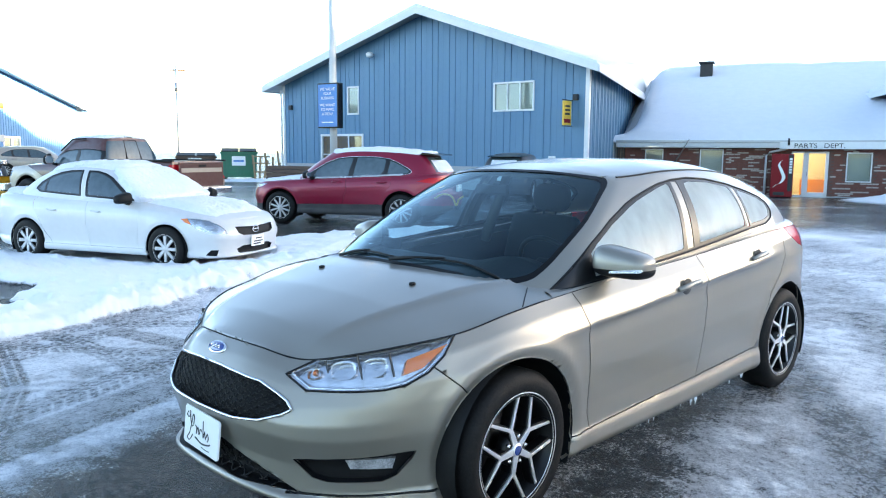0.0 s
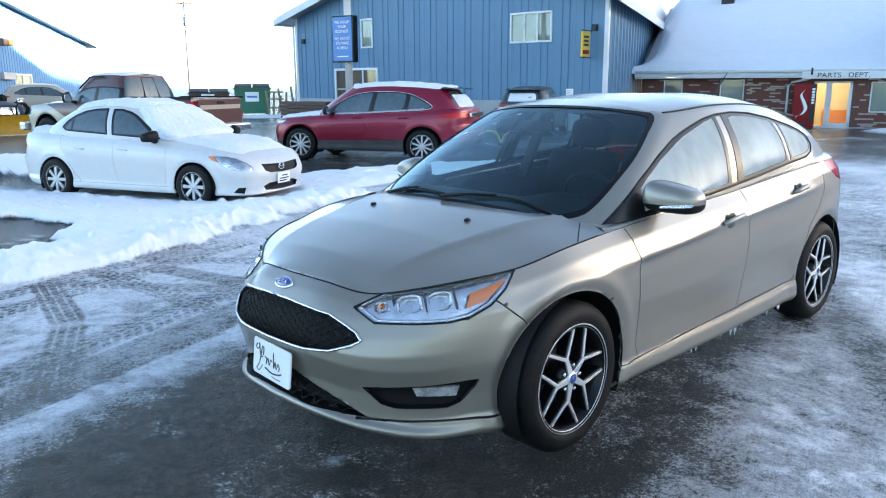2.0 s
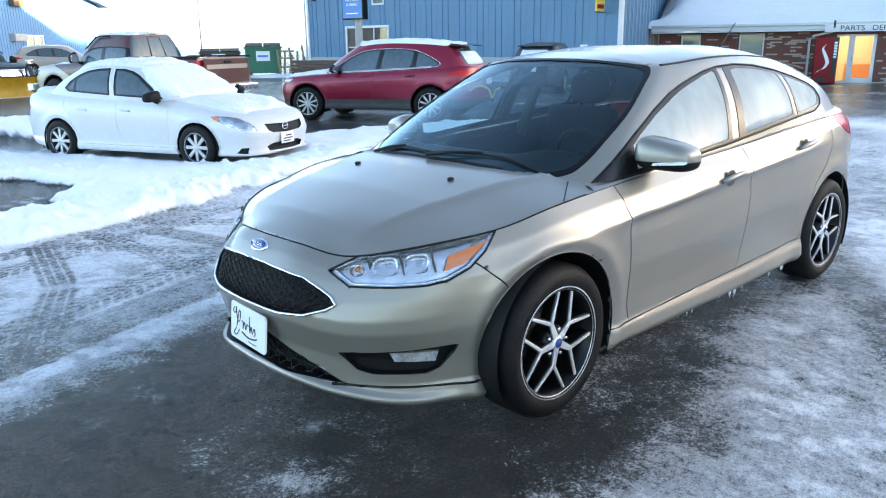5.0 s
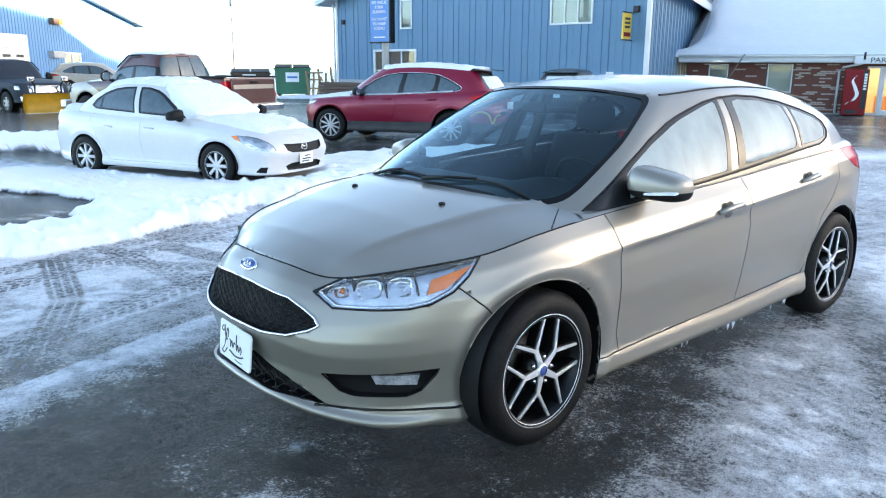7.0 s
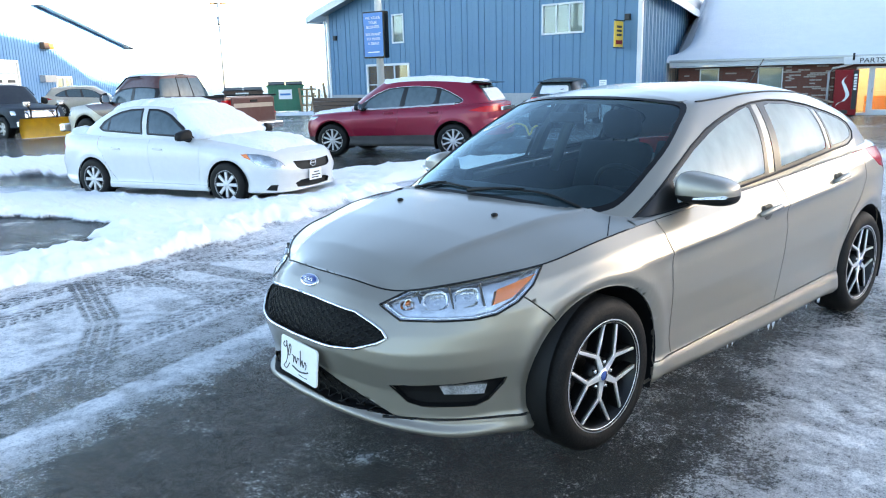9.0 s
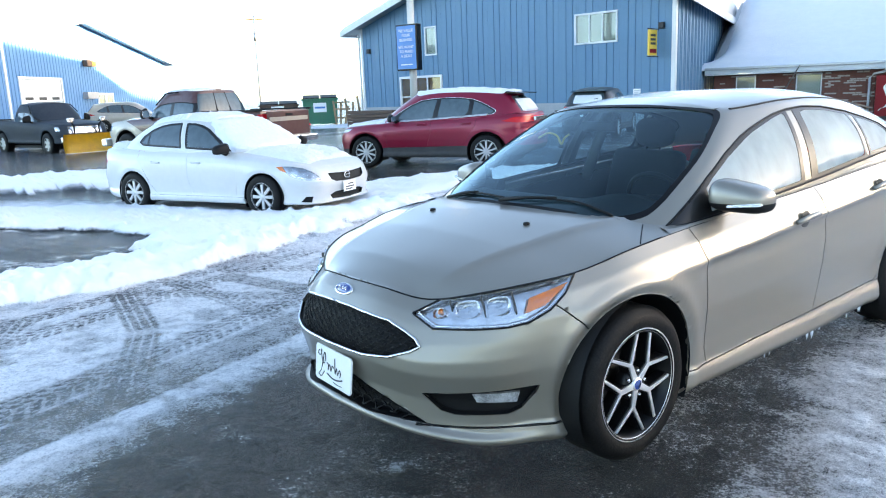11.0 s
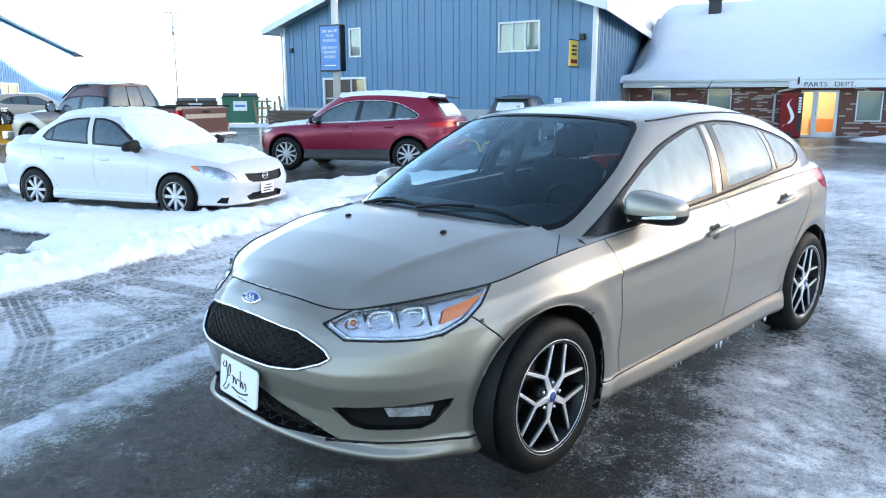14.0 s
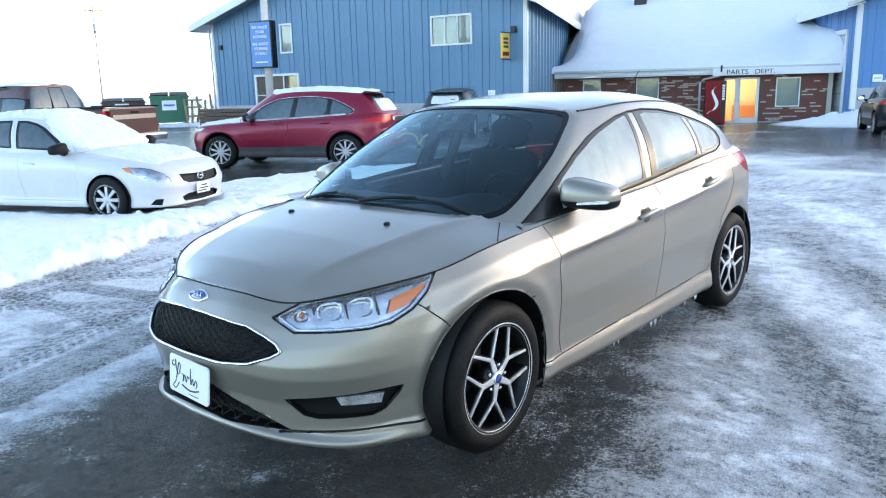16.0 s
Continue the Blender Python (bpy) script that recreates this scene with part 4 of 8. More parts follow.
grille([(-0.02, 0.676), (0.10, 0.674), (0.21, 0.667), (0.312, 0.652), (0.385, 0.619), (0.43, 0.595), (0.456, 0.568), (0.425, 0.548), (0.349, 0.521), (0.234, 0.512), (0.11, 0.512), (-0.02, 0.512)], "grille", 0.027, 0.0034, 0.04, 0.006)
grille([(-0.02, 0.40), (0.12, 0.392), (0.20, 0.372), (0.30, 0.335), (0.38, 0.295), (0.452, 0.252), (0.30, 0.268), (0.15, 0.278), (-0.02, 0.28)], "lower_grille", 0.04, 0.004, 0.05, 0)

# pressed panels
REST = [
    ("front_bumper", [(-1.2, -0.1), (-0.1, -0.1), (-0.205, 0.56), (-0.39, 0.735), (-0.39, 1.1), (-1.2, 1.1)]),
    ("front_door", [(0.385, 1.2), (0.40, 0.9), (0.44, 0.735), (0.462, 0.6), (0.475, 0.36), (0.50, 0.285), (1.48, 0.318), (1.51, 0.42), (1.53, 0.71), (1.505, 0.88), (1.48, 1.2)]),
    ("rear_door", [(1.48, 1.2), (1.505, 0.88), (1.53, 0.71), (1.51, 0.42), (1.48, 0.318), (2.20, 0.345), (2.265, 0.41), (2.275, 0.50), (2.36, 0.665), (2.50, 0.775), (2.57, 0.87), (2.60, 1.2)]),
    ("sill_panel", [(0.30, -0.1), (0.33, 0.279), (0.50, 0.285), (1.48, 0.318), (2.20, 0.345), (2.35, 0.35), (2.35, -0.1)]),
    ("front_fender", [(-0.4, 1.2), (-0.4, -0.1), (0.6, -0.1), (0.6, 1.2)]),
    ("tail_light", [(2.66, 1.08), (3.5, 1.08), (3.5, 0.85), (3.0, 0.885), (2.84, 0.925), (2.72, 0.985)]),
    ("rear_bumper", [(2.8, -0.1), (2.8, 0.55), (3.15, 0.78), (4.0, 0.78), (4.0, -0.1)]),
]
for nm, poly in REST[:1] + REST[1:]:
    ins = cut(low, poly, SIDE, A_X, A_Z)
    b = take(low, [f for f in low.faces if ins(f)])
    if nm in ("front_bumper", "rear_bumper"):
        if nm == "front_bumper":
            skirt = cut(b, [(-0.20, 0.2455), (0.42, 0.2455), (0.42, 0.2495), (-0.20, 0.2495)], OBL_P, OBL_A, A_Z)
            groove = take(b, [f for f in b.faces if skirt(f)])
            bmesh.ops.translate(groove, vec=inward * 0.006, verts=groove.verts[:])
            both("bumper_groove", groove, M["black_plastic"], car)
        panel(b, tree=body_tree)
        mirrored(b)
        part(nm, b, tan, car)
    else:
        panel(b, tree=body_tree)
        both(nm, b, M["red_lens"] if nm == "tail_light" else tan, car)
def islands(b):
    """Splits a mesh into its connected pieces, largest first."""
    left, out = set(b.faces), []
    while left:
        todo, got = [left.pop()], set()
        while todo:
            f = todo.pop()
            got.add(f)
            for e in f.edges:
                for g in e.link_faces:
                    if g in left:
                        left.discard(g)
                        todo.append(g)
        out.append(got)
    return sorted(out, key=len, reverse=True)
groups = [[f for f in g] for g in islands(low)]
pieces = []
for g in groups:
    nb, table = bmesh.new(), {}
    for f in g:
        for v in f.verts:
            table.setdefault(v, None)
    for v in table:
        table[v] = nb.verts.new(v.co)
    for f in g:
        nb.faces.new([table[v] for v in f.verts]).smooth = True
    pieces.append(nb)
low.free()
for k, nb in enumerate(pieces):
    if len(nb.faces) < 6:
        nb.free()
        continue
    panel(nb, tree=body_tree)
    both("rear_quarter" if k == 0 else "body_filler", nb, tan, car)
# bonnet
D = deck_points(FOCUS, FOCUS["rail"], 44)
hood = bmesh.new()
grid_faces(hood, D)
hood.normal_update()
if sum(f.normal.z for f in hood.faces) < 0:
    bmesh.ops.reverse_faces(hood, faces=hood.faces[:])
hood.normal_update()
ins = cut(hood, [(-1.2, -0.1), (-1.2, 1.2), (0.05, 1.2), (0.085, 0.83), (0.275, 0.69), (0.25, 0.64), (0.188, 0.55), (0.13, 0.3), (0.115, 0.0), (0.115, -0.1)], (0, 0, -1), A_X, A_Y)
bon = take(hood, [f for f in hood.faces if ins(f)])
corner = take(hood, [f for f in hood.faces if (lambda c: 0.42 < c.y and c.x < np.interp(c.y, [0.42, 0.50, 0.60, 0.68, 0.74, 0.78, 0.82], [0.15, 0.19, 0.26, 0.34, 0.48, 0.62, 0.85]))(f.calc_center_median())])
hood.free()
both("wing_corner", corner, tan, car)
def deck_z(x, y):
    i = int(np.argmin(np.abs(D[:, 0, 0] - x) + (D[:, 0, 1] < y) * 9))
    return float(np.interp(-y, -D[i, :, 1], D[i, :, 2]))
both("bonnet_joint", tube([(0.09 + 0.18 * k / 8, 0.812 - 0.122 * k / 8, deck_z(0.09 + 0.18 * k / 8, 0.812 - 0.122 * k / 8)) for k in range(9)], 0.0028, 5), M["black_plastic"], car)
panel(bon, 0.0, 0.012)
mirrored(bon)
part("bonnet", bon, tan, car)


# dark joint between bonnet, nose and wings
seam = [Vector(q) + Vector((0, 0, 0.0005)) for q in FOCUS["rail"] if q[0] < 0.235]
both("bonnet_joint", tube(seam, 0.0032, 5), M["black_plastic"], car)


# fittings
def on_body(x, z, tree=None):
    """A place on the right flank and its normal."""
    h = (tree or body_tree).ray_cast(Vector((x, 3, z)), Vector((0, -1, 0)))
    return (h[0], h[1]) if h[0] is not None else (Vector((x, 0.88, z)), Vector((0, 1, 0)))


def ellipsoid(c, r, n=20, power=2.0, bm=None):
    """A rounded block: superellipsoid about c."""
    b = bmesh.new()
    sp = lambda v: math.copysign(abs(v) ** (2 / power), v)
    P = [[(c[0] + r[0] * sp(math.cos(a)) * sp(math.cos(p)), c[1] + r[1] * sp(math.sin(a)) * sp(math.cos(p)), c[2] + r[2] * sp(math.sin(p)))
          for p in np.linspace(-math.pi / 2, math.pi / 2, n // 2 + 1)] for a in np.linspace(0, 2 * math.pi, n + 1)]
    grid_faces(b, P)
    bmesh.ops.remove_doubles(b, verts=b.verts[:], dist=1e-5)
    bmesh.ops.recalc_face_normals(b, faces=b.faces[:])
    return join(bm, b) if bm is not None else b


def door_mirror(car, at, size, top, bottom, signal=True, fold=0.0):
    """A pair of wing mirrors: shell, dark lower half, foot, glass and repeater."""
    for sg in (1, -1):
        mr = thing_part("wing_mirror", car, Matrix.Identity(4))
        x, y, z = at
        y = y - (fold if sg > 0 else 0.0)
        sx, sy, sz = size
        shell = bmesh.new()
        P = []
        for a in np.linspace(0, 2 * math.pi, 33):
            row = []
            for p in np.linspace(-math.pi / 2, math.pi / 2, 17):
                c, q = math.cos(a), math.sin(a)
                f = lambda v, k: math.copysign(abs(v) ** k, v)
                px = f(c, 0.8) * f(math.cos(p), 0.6)
                py = f(q, 0.5) * f(math.cos(p), 0.42)
                pz = f(math.sin(p), 0.75)
                row.append((x + sx * (min(px, 0.35) if px > 0 else px) + 0.06 * py * 0.6, sg * (y + sy * py), z + sz * (pz * (1 - 0.30 * py) if pz > 0 else pz * 0.86) + 0.006 * (1 - py)))
            P.append(row)
        grid_faces(shell, P)
        bmesh.ops.remove_doubles(shell, verts=shell.verts[:], dist=1e-4)
        bmesh.ops.recalc_face_normals(shell, faces=shell.faces[:])
        low_half = shell.copy()
        bmesh.ops.bisect_plane(shell, geom=shell.verts[:] + shell.edges[:] + shell.faces[:], plane_co=(x, y * sg, z - sz * 0.16), plane_no=(0, 0, 1), clear_inner=True)
        bmesh.ops.bisect_plane(low_half, geom=low_half.verts[:] + low_half.edges[:] + low_half.faces[:], plane_co=(x, y * sg, z - sz * 0.16), plane_no=(0, 0, 1), clear_outer=True)
        part("shell", shell, top, mr)
        part("lower_shell", low_half, bottom, mr)
        part("foot", tube([(x + 0.03, sg * (y - sy * 0.8), z - sz * 0.6), (x + 0.04, sg * (y - sy * 1.25), z - sz * 0.75), (x + 0.05, sg * (y - sy * 1.6), z - sz * 0.8)], [0.035, 0.035, 0.045], 10), M["black_plastic"], mr)
        part("mirror_glass", ellipsoid((x + sx * 0.36 + 0.03, sg * y, z), (0.004, sy * 0.85, sz * 0.8), 20, 3), M["chrome"], mr)
        if signal:
            part("turn_signal", prism([(-0.2, -0.22), (0.9, -0.02), (0.96, -0.14), (0.88, -0.24), (-0.25, -0.38)], -0.006, 0.006, "x", 0.002), M["lamp_silver"], mr,
                 loc=Matrix.Translation((x - sx * 0.93, sg * (y + sy * 0.05), z)) @ Matrix.Rotation(sg * -0.32, 4, "Z") @ Matrix.Diagonal((1, sg * sy, sz, 1)))


door_mirror(car, (0.668, 0.918, 1.0), (0.09, 0.122, 0.070), tan, M["black_plastic"], True, 0.06)
def cab_y(x, z):
    h = FOCUS["cabin"].ray_cast(Vector((x, 3, z)), Vector((0, -1, 0)))
    return h[0].y if h[0] is not None else 0.8
tk_, C_ = cabin_points(FOCUS)
# rolled lips of the wheel arches
for ax, zc in FOCUS["axles"]:
    lip = []
    for k in range(61):
        a = radians(-14 + 208 * k / 60)
        q, nrm = on_body(ax + (FOCUS["arch"] + 0.005) * math.cos(a), zc + (FOCUS["arch"] + 0.005) * math.sin(a))
        if q.y > 0.6 and q.z > 0.2:
            lip.append(q - nrm * 0.002)
    both("arch_lip", tube(lip, 0.0035, 6), tan, car)
# door handles with the trailing edge; dark discs paint the shade in their cups
for x0, x1, z0, z1 in ((1.185, 1.42, 0.822, 0.84), (2.06, 2.28, 0.893, 0.916)):
    xm, zm = (x0 + x1) / 2, (z0 + z1) / 2
    pts = []
    for k in range(9):
        x = x0 + (x1 - x0) * k / 8
        z = z0 + (z1 - z0) * k / 8
        q, nrm = on_body(x, z)
        pts.append(q + nrm * (0.006 + 0.024 * math.sin(math.pi * k / 8) ** 0.6))
    hb = tube(pts, [0.010, 0.013, 0.014, 0.014, 0.014, 0.014, 0.014, 0.013, 0.010], 10)
    q, nrm = on_body(xm - 0.02, zm)
    cup = ellipsoid((0, 0, 0), (0.050, 0.004, 0.042), 24, 2.0)
    bmesh.ops.translate(cup, vec=(xm - 0.02, q.y + 0.0005, zm), verts=cup.verts[:])
    hs = both("door_handle", hb, tan, car)
    both("handle_cup_shade", cup, M["handle_shade"], car)
# badge, dealer plate
def nose(y, z, lift=0.0):
    h = body_tree.ray_cast(Vector((-2, max(abs(y), 0.004), z)), Vector((1, 0, 0)))
    return (h[0].x if h[0] is not None else -0.85) - lift
tilt = math.atan2(nose(0, 0.70) - nose(0, 0.745), 0.045)
bm_ = Matrix.Translation((nose(0, 0.723, 0.003), 0, 0.723)) @ Matrix.Rotation(-tilt, 4, "Y")
for r0, r1, d, mt, nm in ((0.062, 0.028, 0.0, "chrome", "badge"), (0.056, 0.0235, 0.004, "blue_badge", "badge_face")):
    e = revolve([(1.0, 0.006), (1.0, 0.0), (0.9, -0.003 - d), (0.0, -0.004 - d)], "x", 40)
    bmesh.ops.scale(e, vec=(1, r0, r1), verts=e.verts[:])
    part(nm, e, M[mt], car, loc=bm_)
sq = bmesh.new()
for k in range(3):
    tube([(-0.0095, -0.034 + 0.022 * k, -0.008), (-0.0095, -0.026 + 0.022 * k, 0.009), (-0.0095, -0.018 + 0.022 * k, -0.006)], 0.0022, 6, sq)
part("badge_script", sq, M["chrome"], car, loc=bm_)
pm = Matrix.Translation((-0.905, -0.03, 0.405)) @ Matrix.Rotation(radians(6), 4, "Y") @ Matrix.Rotation(radians(-3), 4, "Z")
plate = thing_part("dealer_plate", car, pm)
plate["label"] = "white dealer plate with black script, unreadable"
rb = [(0.152 * c[0], 0.076 * c[1]) for c in ((-0.93, -1), (0.93, -1), (1, -0.86), (1, 0.86), (0.93, 1), (-0.93, 1), (-1, 0.86), (-1, -0.86))]
part("plate_sheet", prism(rb, -0.004, 0.004, "x", 0.0012), M["plate_white"], plate)
ink = bmesh.new()
def stroke(points, r):
    c = spline(points, 40)
    tube([(-0.0052, q[0], q[1]) for q in c], r, 5, ink)
stroke([(0.118, 0.052), (0.128, 0.038), (0.112, 0.030), (0.098, 0.046), (0.102, 0.058), (0.088, 0.010), (0.070, 0.005), (0.062, 0.040), (0.074, 0.050), (0.082, 0.020), (0.098, -0.030), (0.118, -0.050), (0.096, -0.058), (0.070, -0.030)], 0.0021)
stroke([(0.050, 0.012), (0.036, 0.006), (0.038, -0.018), (0.026, 0.010), (0.012, -0.016), (0.004, 0.008), (-0.010, 0.002)], 0.0019)
stroke([(-0.018, 0.045), (-0.024, -0.018), (-0.034, 0.008), (-0.046, -0.018), (-0.058, 0.006), (-0.070, -0.010), (-0.062, -0.024)], 0.0019)
stroke([(0.045, -0.034), (-0.010, -0.044), (-0.060, -0.038), (-0.085, -0.030)], 0.0034)
stroke([(-0.01, -0.058), (-0.045, -0.060), (-0.08, -0.058)], 0.0016)
part("script", ink, M["ink"], plate)
# cowl, wipers, washer jets
cw = spline([(0.105, 0.0, 0.958), (0.118, 0.2, 0.955), (0.128, 0.32, 0.950), (0.142, 0.41, 0.943)], 24)
cowl = bmesh.new()
grid_faces(cowl, [[(q[0] - 0.035, q[1], q[2] - 0.012), (q[0] + 0.0, q[1], q[2] - 0.004), (q[0] + 0.03, q[1], q[2] + 0.014)] for q in cw], True)
bmesh.ops.remove_doubles(cowl, verts=cowl.verts[:], dist=4e-4)
bmesh.ops.recalc_face_normals(cowl, faces=cowl.faces[:])
part("cowl", cowl, M["black_plastic"], car)
sheet = grid_faces(bmesh.new(), C_, True)
screen_tree = BVHTree.FromBMesh(sheet)
sheet.free()
def screen(x, y, lift=0.006):
    h = screen_tree.ray_cast(Vector((x, y, 3)), Vector((0, 0, -1)))
    return Vector((x, y, (h[0].z if h[0] is not None else 1.0) + lift))
for y0, y1, xa, xb in ((-0.56, 0.04, 0.232, 0.155), (0.04, 0.50, 0.155, 0.205)):
    pts = [screen(xa + (xb - xa) * k / 10 + 0.004 * math.sin(math.pi * k / 10), y0 + (y1 - y0) * k / 10) for k in range(11)]
    wp = thing_part("wiper", car, Matrix.Identity(4))
    part("blade", tube(pts, 0.006, 6), M["black_plastic"], wp)
    part("arm", tube([pts[5] + Vector((0, 0, 0.008)), (pts[5] + pts[10]) / 2 + Vector((-0.015, 0, 0.008)), pts[10] + Vector((-0.035, 0, -0.005))], [0.005, 0.007, 0.01], 6), M["black_plastic"], wp)
def bonnet_z(x, y):
    i = int(np.argmin(np.abs(D[:, 0, 0] - x) + (D[:, 0, 1] < abs(y)) * 9))
    return float(np.interp(-abs(y), -D[i, :, 1], D[i, :, 2]))
for sg in (1, -1):
    part("washer_jet", ellipsoid((-0.07, sg * 0.33, bonnet_z(-0.07, 0.33) + 0.003), (0.015, 0.013, 0.009), 14, 2.6), M["black_plastic"], car)
# dark joints along the roof's sides
joint = [C_[i, -1] for i in range(len(tk_)) if 3.15 <= tk_[i] <= 9.6]
both("roof_joint", tube([(q[0], q[1] - 0.012, q[2] + 0.003) for q in joint], 0.0075, 5), M["black_plastic"], car)
# roof aerial
part("aerial", tube([(2.72, 0.0, 1.40), (2.80, 0.0, 1.45), (2.98, 0.0, 1.60)], [0.014, 0.005, 0.003], 8), M["black_plastic"], car)

# cabin
inside = thing_part("interior", car, Matrix.Identity(4))
def seat(x, y, w=0.26):
    b = box(x - 0.05, x + 0.48, y - w, y + w, 0.42, 0.56, 0.05, seg=3)
    back = box(-0.07, 0.07, -w, w, 0, 0.62, 0.06, seg=3)
    join(b, back, Matrix.Translation((x + 0.46, y, 0.5)) @ Matrix.Rotation(radians(18), 4, "Y"))
    for f in b.faces:
        f.smooth = True
    part("seat", b, M["seat_cloth"], inside)
    hr = ellipsoid((x + 0.70, y, 1.20), (0.06, 0.14, 0.095), 24, 3.2)
    for sg in (-0.05, 0.05):
        tube([(x + 0.66, y + sg, 1.04), (x + 0.70, y + sg, 1.16)], 0.006, 6, hr)
    part("headrest", hr, M["seat_cloth"], inside)
for y in (-0.36, 0.36):
    seat(1.12, y)
rear = box(2.0, 2.5, -0.62, 0.62, 0.45, 0.60, 0.05)
join(rear, box(-0.07, 0.07, -0.62, 0.62, 0, 0.55, 0.05), Matrix.Translation((2.5, 0, 0.5)) @ Matrix.Rotation(radians(20), 4, "Y"))
part("rear_bench", rear, M["seat_cloth"], inside)
for y in (-0.42, 0, 0.42):
    part("headrest", ellipsoid((2.72, y, 1.10), (0.05, 0.13, 0.075), 20, 3), M["seat_cloth"], inside)
dash = bmesh.new()
DP = []
for y in np.linspace(-0.60, 0.60, 29):
    hump = 0.05 * math.exp(-((y + 0.36) / 0.17) ** 2)
    c = 0.10 * (y / 0.7) ** 2
    DP.append([(0.17 + c, y, 0.912), (0.34 + c, y, 0.925), (0.55, y, 0.945 + hump), (0.66, y, 0.93 + hump), (0.72, y, 0.86), (0.66, y, 0.68), (0.55, y, 0.45)])
grid_faces(dash, DP)
bmesh.ops.recalc_face_normals(dash, faces=dash.faces[:])
part("dashboard", dash, M["black_plastic"], inside)
wh = revolve([(0.185 + 0.013 * math.cos(a), 0.013 * math.sin(a)) for a in np.linspace(0, 2 * math.pi, 11)[:-1]], "x", 40, True)
join(wh, box(-0.03, 0.01, -0.18, 0.18, -0.025, 0.025, 0.01))
join(wh, box(-0.05, 0.02, -0.07, 0.07, -0.09, 0.06, 0.02))
part("steering_wheel", wh, M["black_plastic"], inside, loc=Matrix.Translation((0.86, -0.36, 0.90)) @ Matrix.Rotation(radians(-25), 4, "Y"))
part("rear_view_mirror", box(0.80, 0.83, -0.11, 0.11, 1.27, 1.325, 0.012), M["black_plastic"], inside, loc=Matrix.Identity(4))
# thin gold curve with two small dark tips behind the windshield
tag = spline([(0.73, 0.36, 1.235), (0.73, 0.29, 1.262), (0.73, 0.22, 1.25), (0.73, 0.19, 1.205), (0.73, 0.165, 1.24), (0.73, 0.12, 1.262)], 30)
M["blind_paper"] = material("blind_paper", (0.6, 0.61, 0.6), 0.7, 0, 0.5, (0.25, 0.26, 0.26), 30)
M["yellow"] = material("yellow", (0.62, 0.38, 0.06), 0.45, 0, 0.3, (0.5, 0.25, 0.04), 20)
strap = part("gold_curve", tube([tuple(q) for q in tag], 0.0055, 6), M["yellow"], inside, "thin gold curve with dark tips behind the windshield")
for q in ((0.73, 0.192, 1.190), (0.73, 0.112, 1.262)):
    part("dark_tip", ellipsoid(q, (0.008, 0.022, 0.009), 12, 2.0), M["black_plastic"], strap)
door_card = prism([(0.35, 0.3), (2.5, 0.33), (2.5, 0.98), (1.5, 0.93), (0.4, 0.87)], 0.76, 0.78, "y")
both("door_card", door_card, M["seat_cloth"], inside)
part("cabin_floor", box(0.2, 3.1, -0.74, 0.74, 0.33, 0.37), M["seat_cloth"], inside)
part("parcel_shelf", box(2.72, 3.2, -0.6, 0.6, 0.93, 0.95, 0.005), M["seat_cloth"], inside)
both("belt_pillar", tube([(1.60, 0.76, 0.9), (1.63, 0.585, 1.36)], [0.04, 0.03], 8), M["trim_grey"], inside)
part("headliner", prism([(1.05, 1.375), (1.5, 1.405), (2.2, 1.405), (2.9, 1.31), (2.9, 1.30), (2.2, 1.39), (1.5, 1.39), (1.05, 1.36)], -0.53, 0.53, "y"), M["trim_grey"], inside)
# icicles under the sill and a slip of paper in the rear side window
for k in range(13):
    x = random.uniform(0.55, 2.25) if k > 5 else 1.47 + random.uniform(-0.07, 0.07)
    l = random.uniform(0.015, 0.06 if k < 6 else 0.03)
    zz = 0.185 + 0.008 * x
    part("icicle", tube([(x, -0.862, zz + 0.02), (x + 0.004, -0.862, zz - l * 0.5), (x, -0.862, zz - l)], [0.006, 0.0035, 0.001], 6), M["ice"], car)
for a, b_, c, d in ((1.78, 2.1, 1.08, 1.26),):
    pts = [(a, c), (b_, c + 0.03), (b_ - 0.01, d), (a + 0.02, d - 0.02)]
    pb = bmesh.new()
    pb.faces.new([pb.verts.new((x, -cab_y(x, z) + 0.02, z)) for x, z in pts])
    got = bmesh.ops.extrude_face_region(pb, geom=pb.faces[:])
    bmesh.ops.translate(pb, vec=(0, 0.002, 0), verts=[v for v in got["geom"] if isinstance(v, bmesh.types.BMVert)])
    part("price_sheet", pb, M["blind_paper"], inside, "white paper price sheet")


# ---- the other vehicles ----
def lamp_patch(low, name, outline, mat, car, p=OBL_P, a=OBL_A, back=0.0, label=""):
    """Cuts a lamp or grille out of a half body and sets it back, on both sides."""
    ins = cut(low, outline, p, a, A_Z)
    b = take(low, [f for f in low.faces if ins(f)])
    d = Vector(p).normalized()
    walls = fold_in(b, d, back) if back else None
    bmesh.ops.translate(b, vec=d * back, verts=b.verts[:])
    if walls:
        join(b, walls)
    if a == A_Y:
        mirrored(b)
        return part(name, b, mat, car, label)
    return both(name, b, mat, car, label)


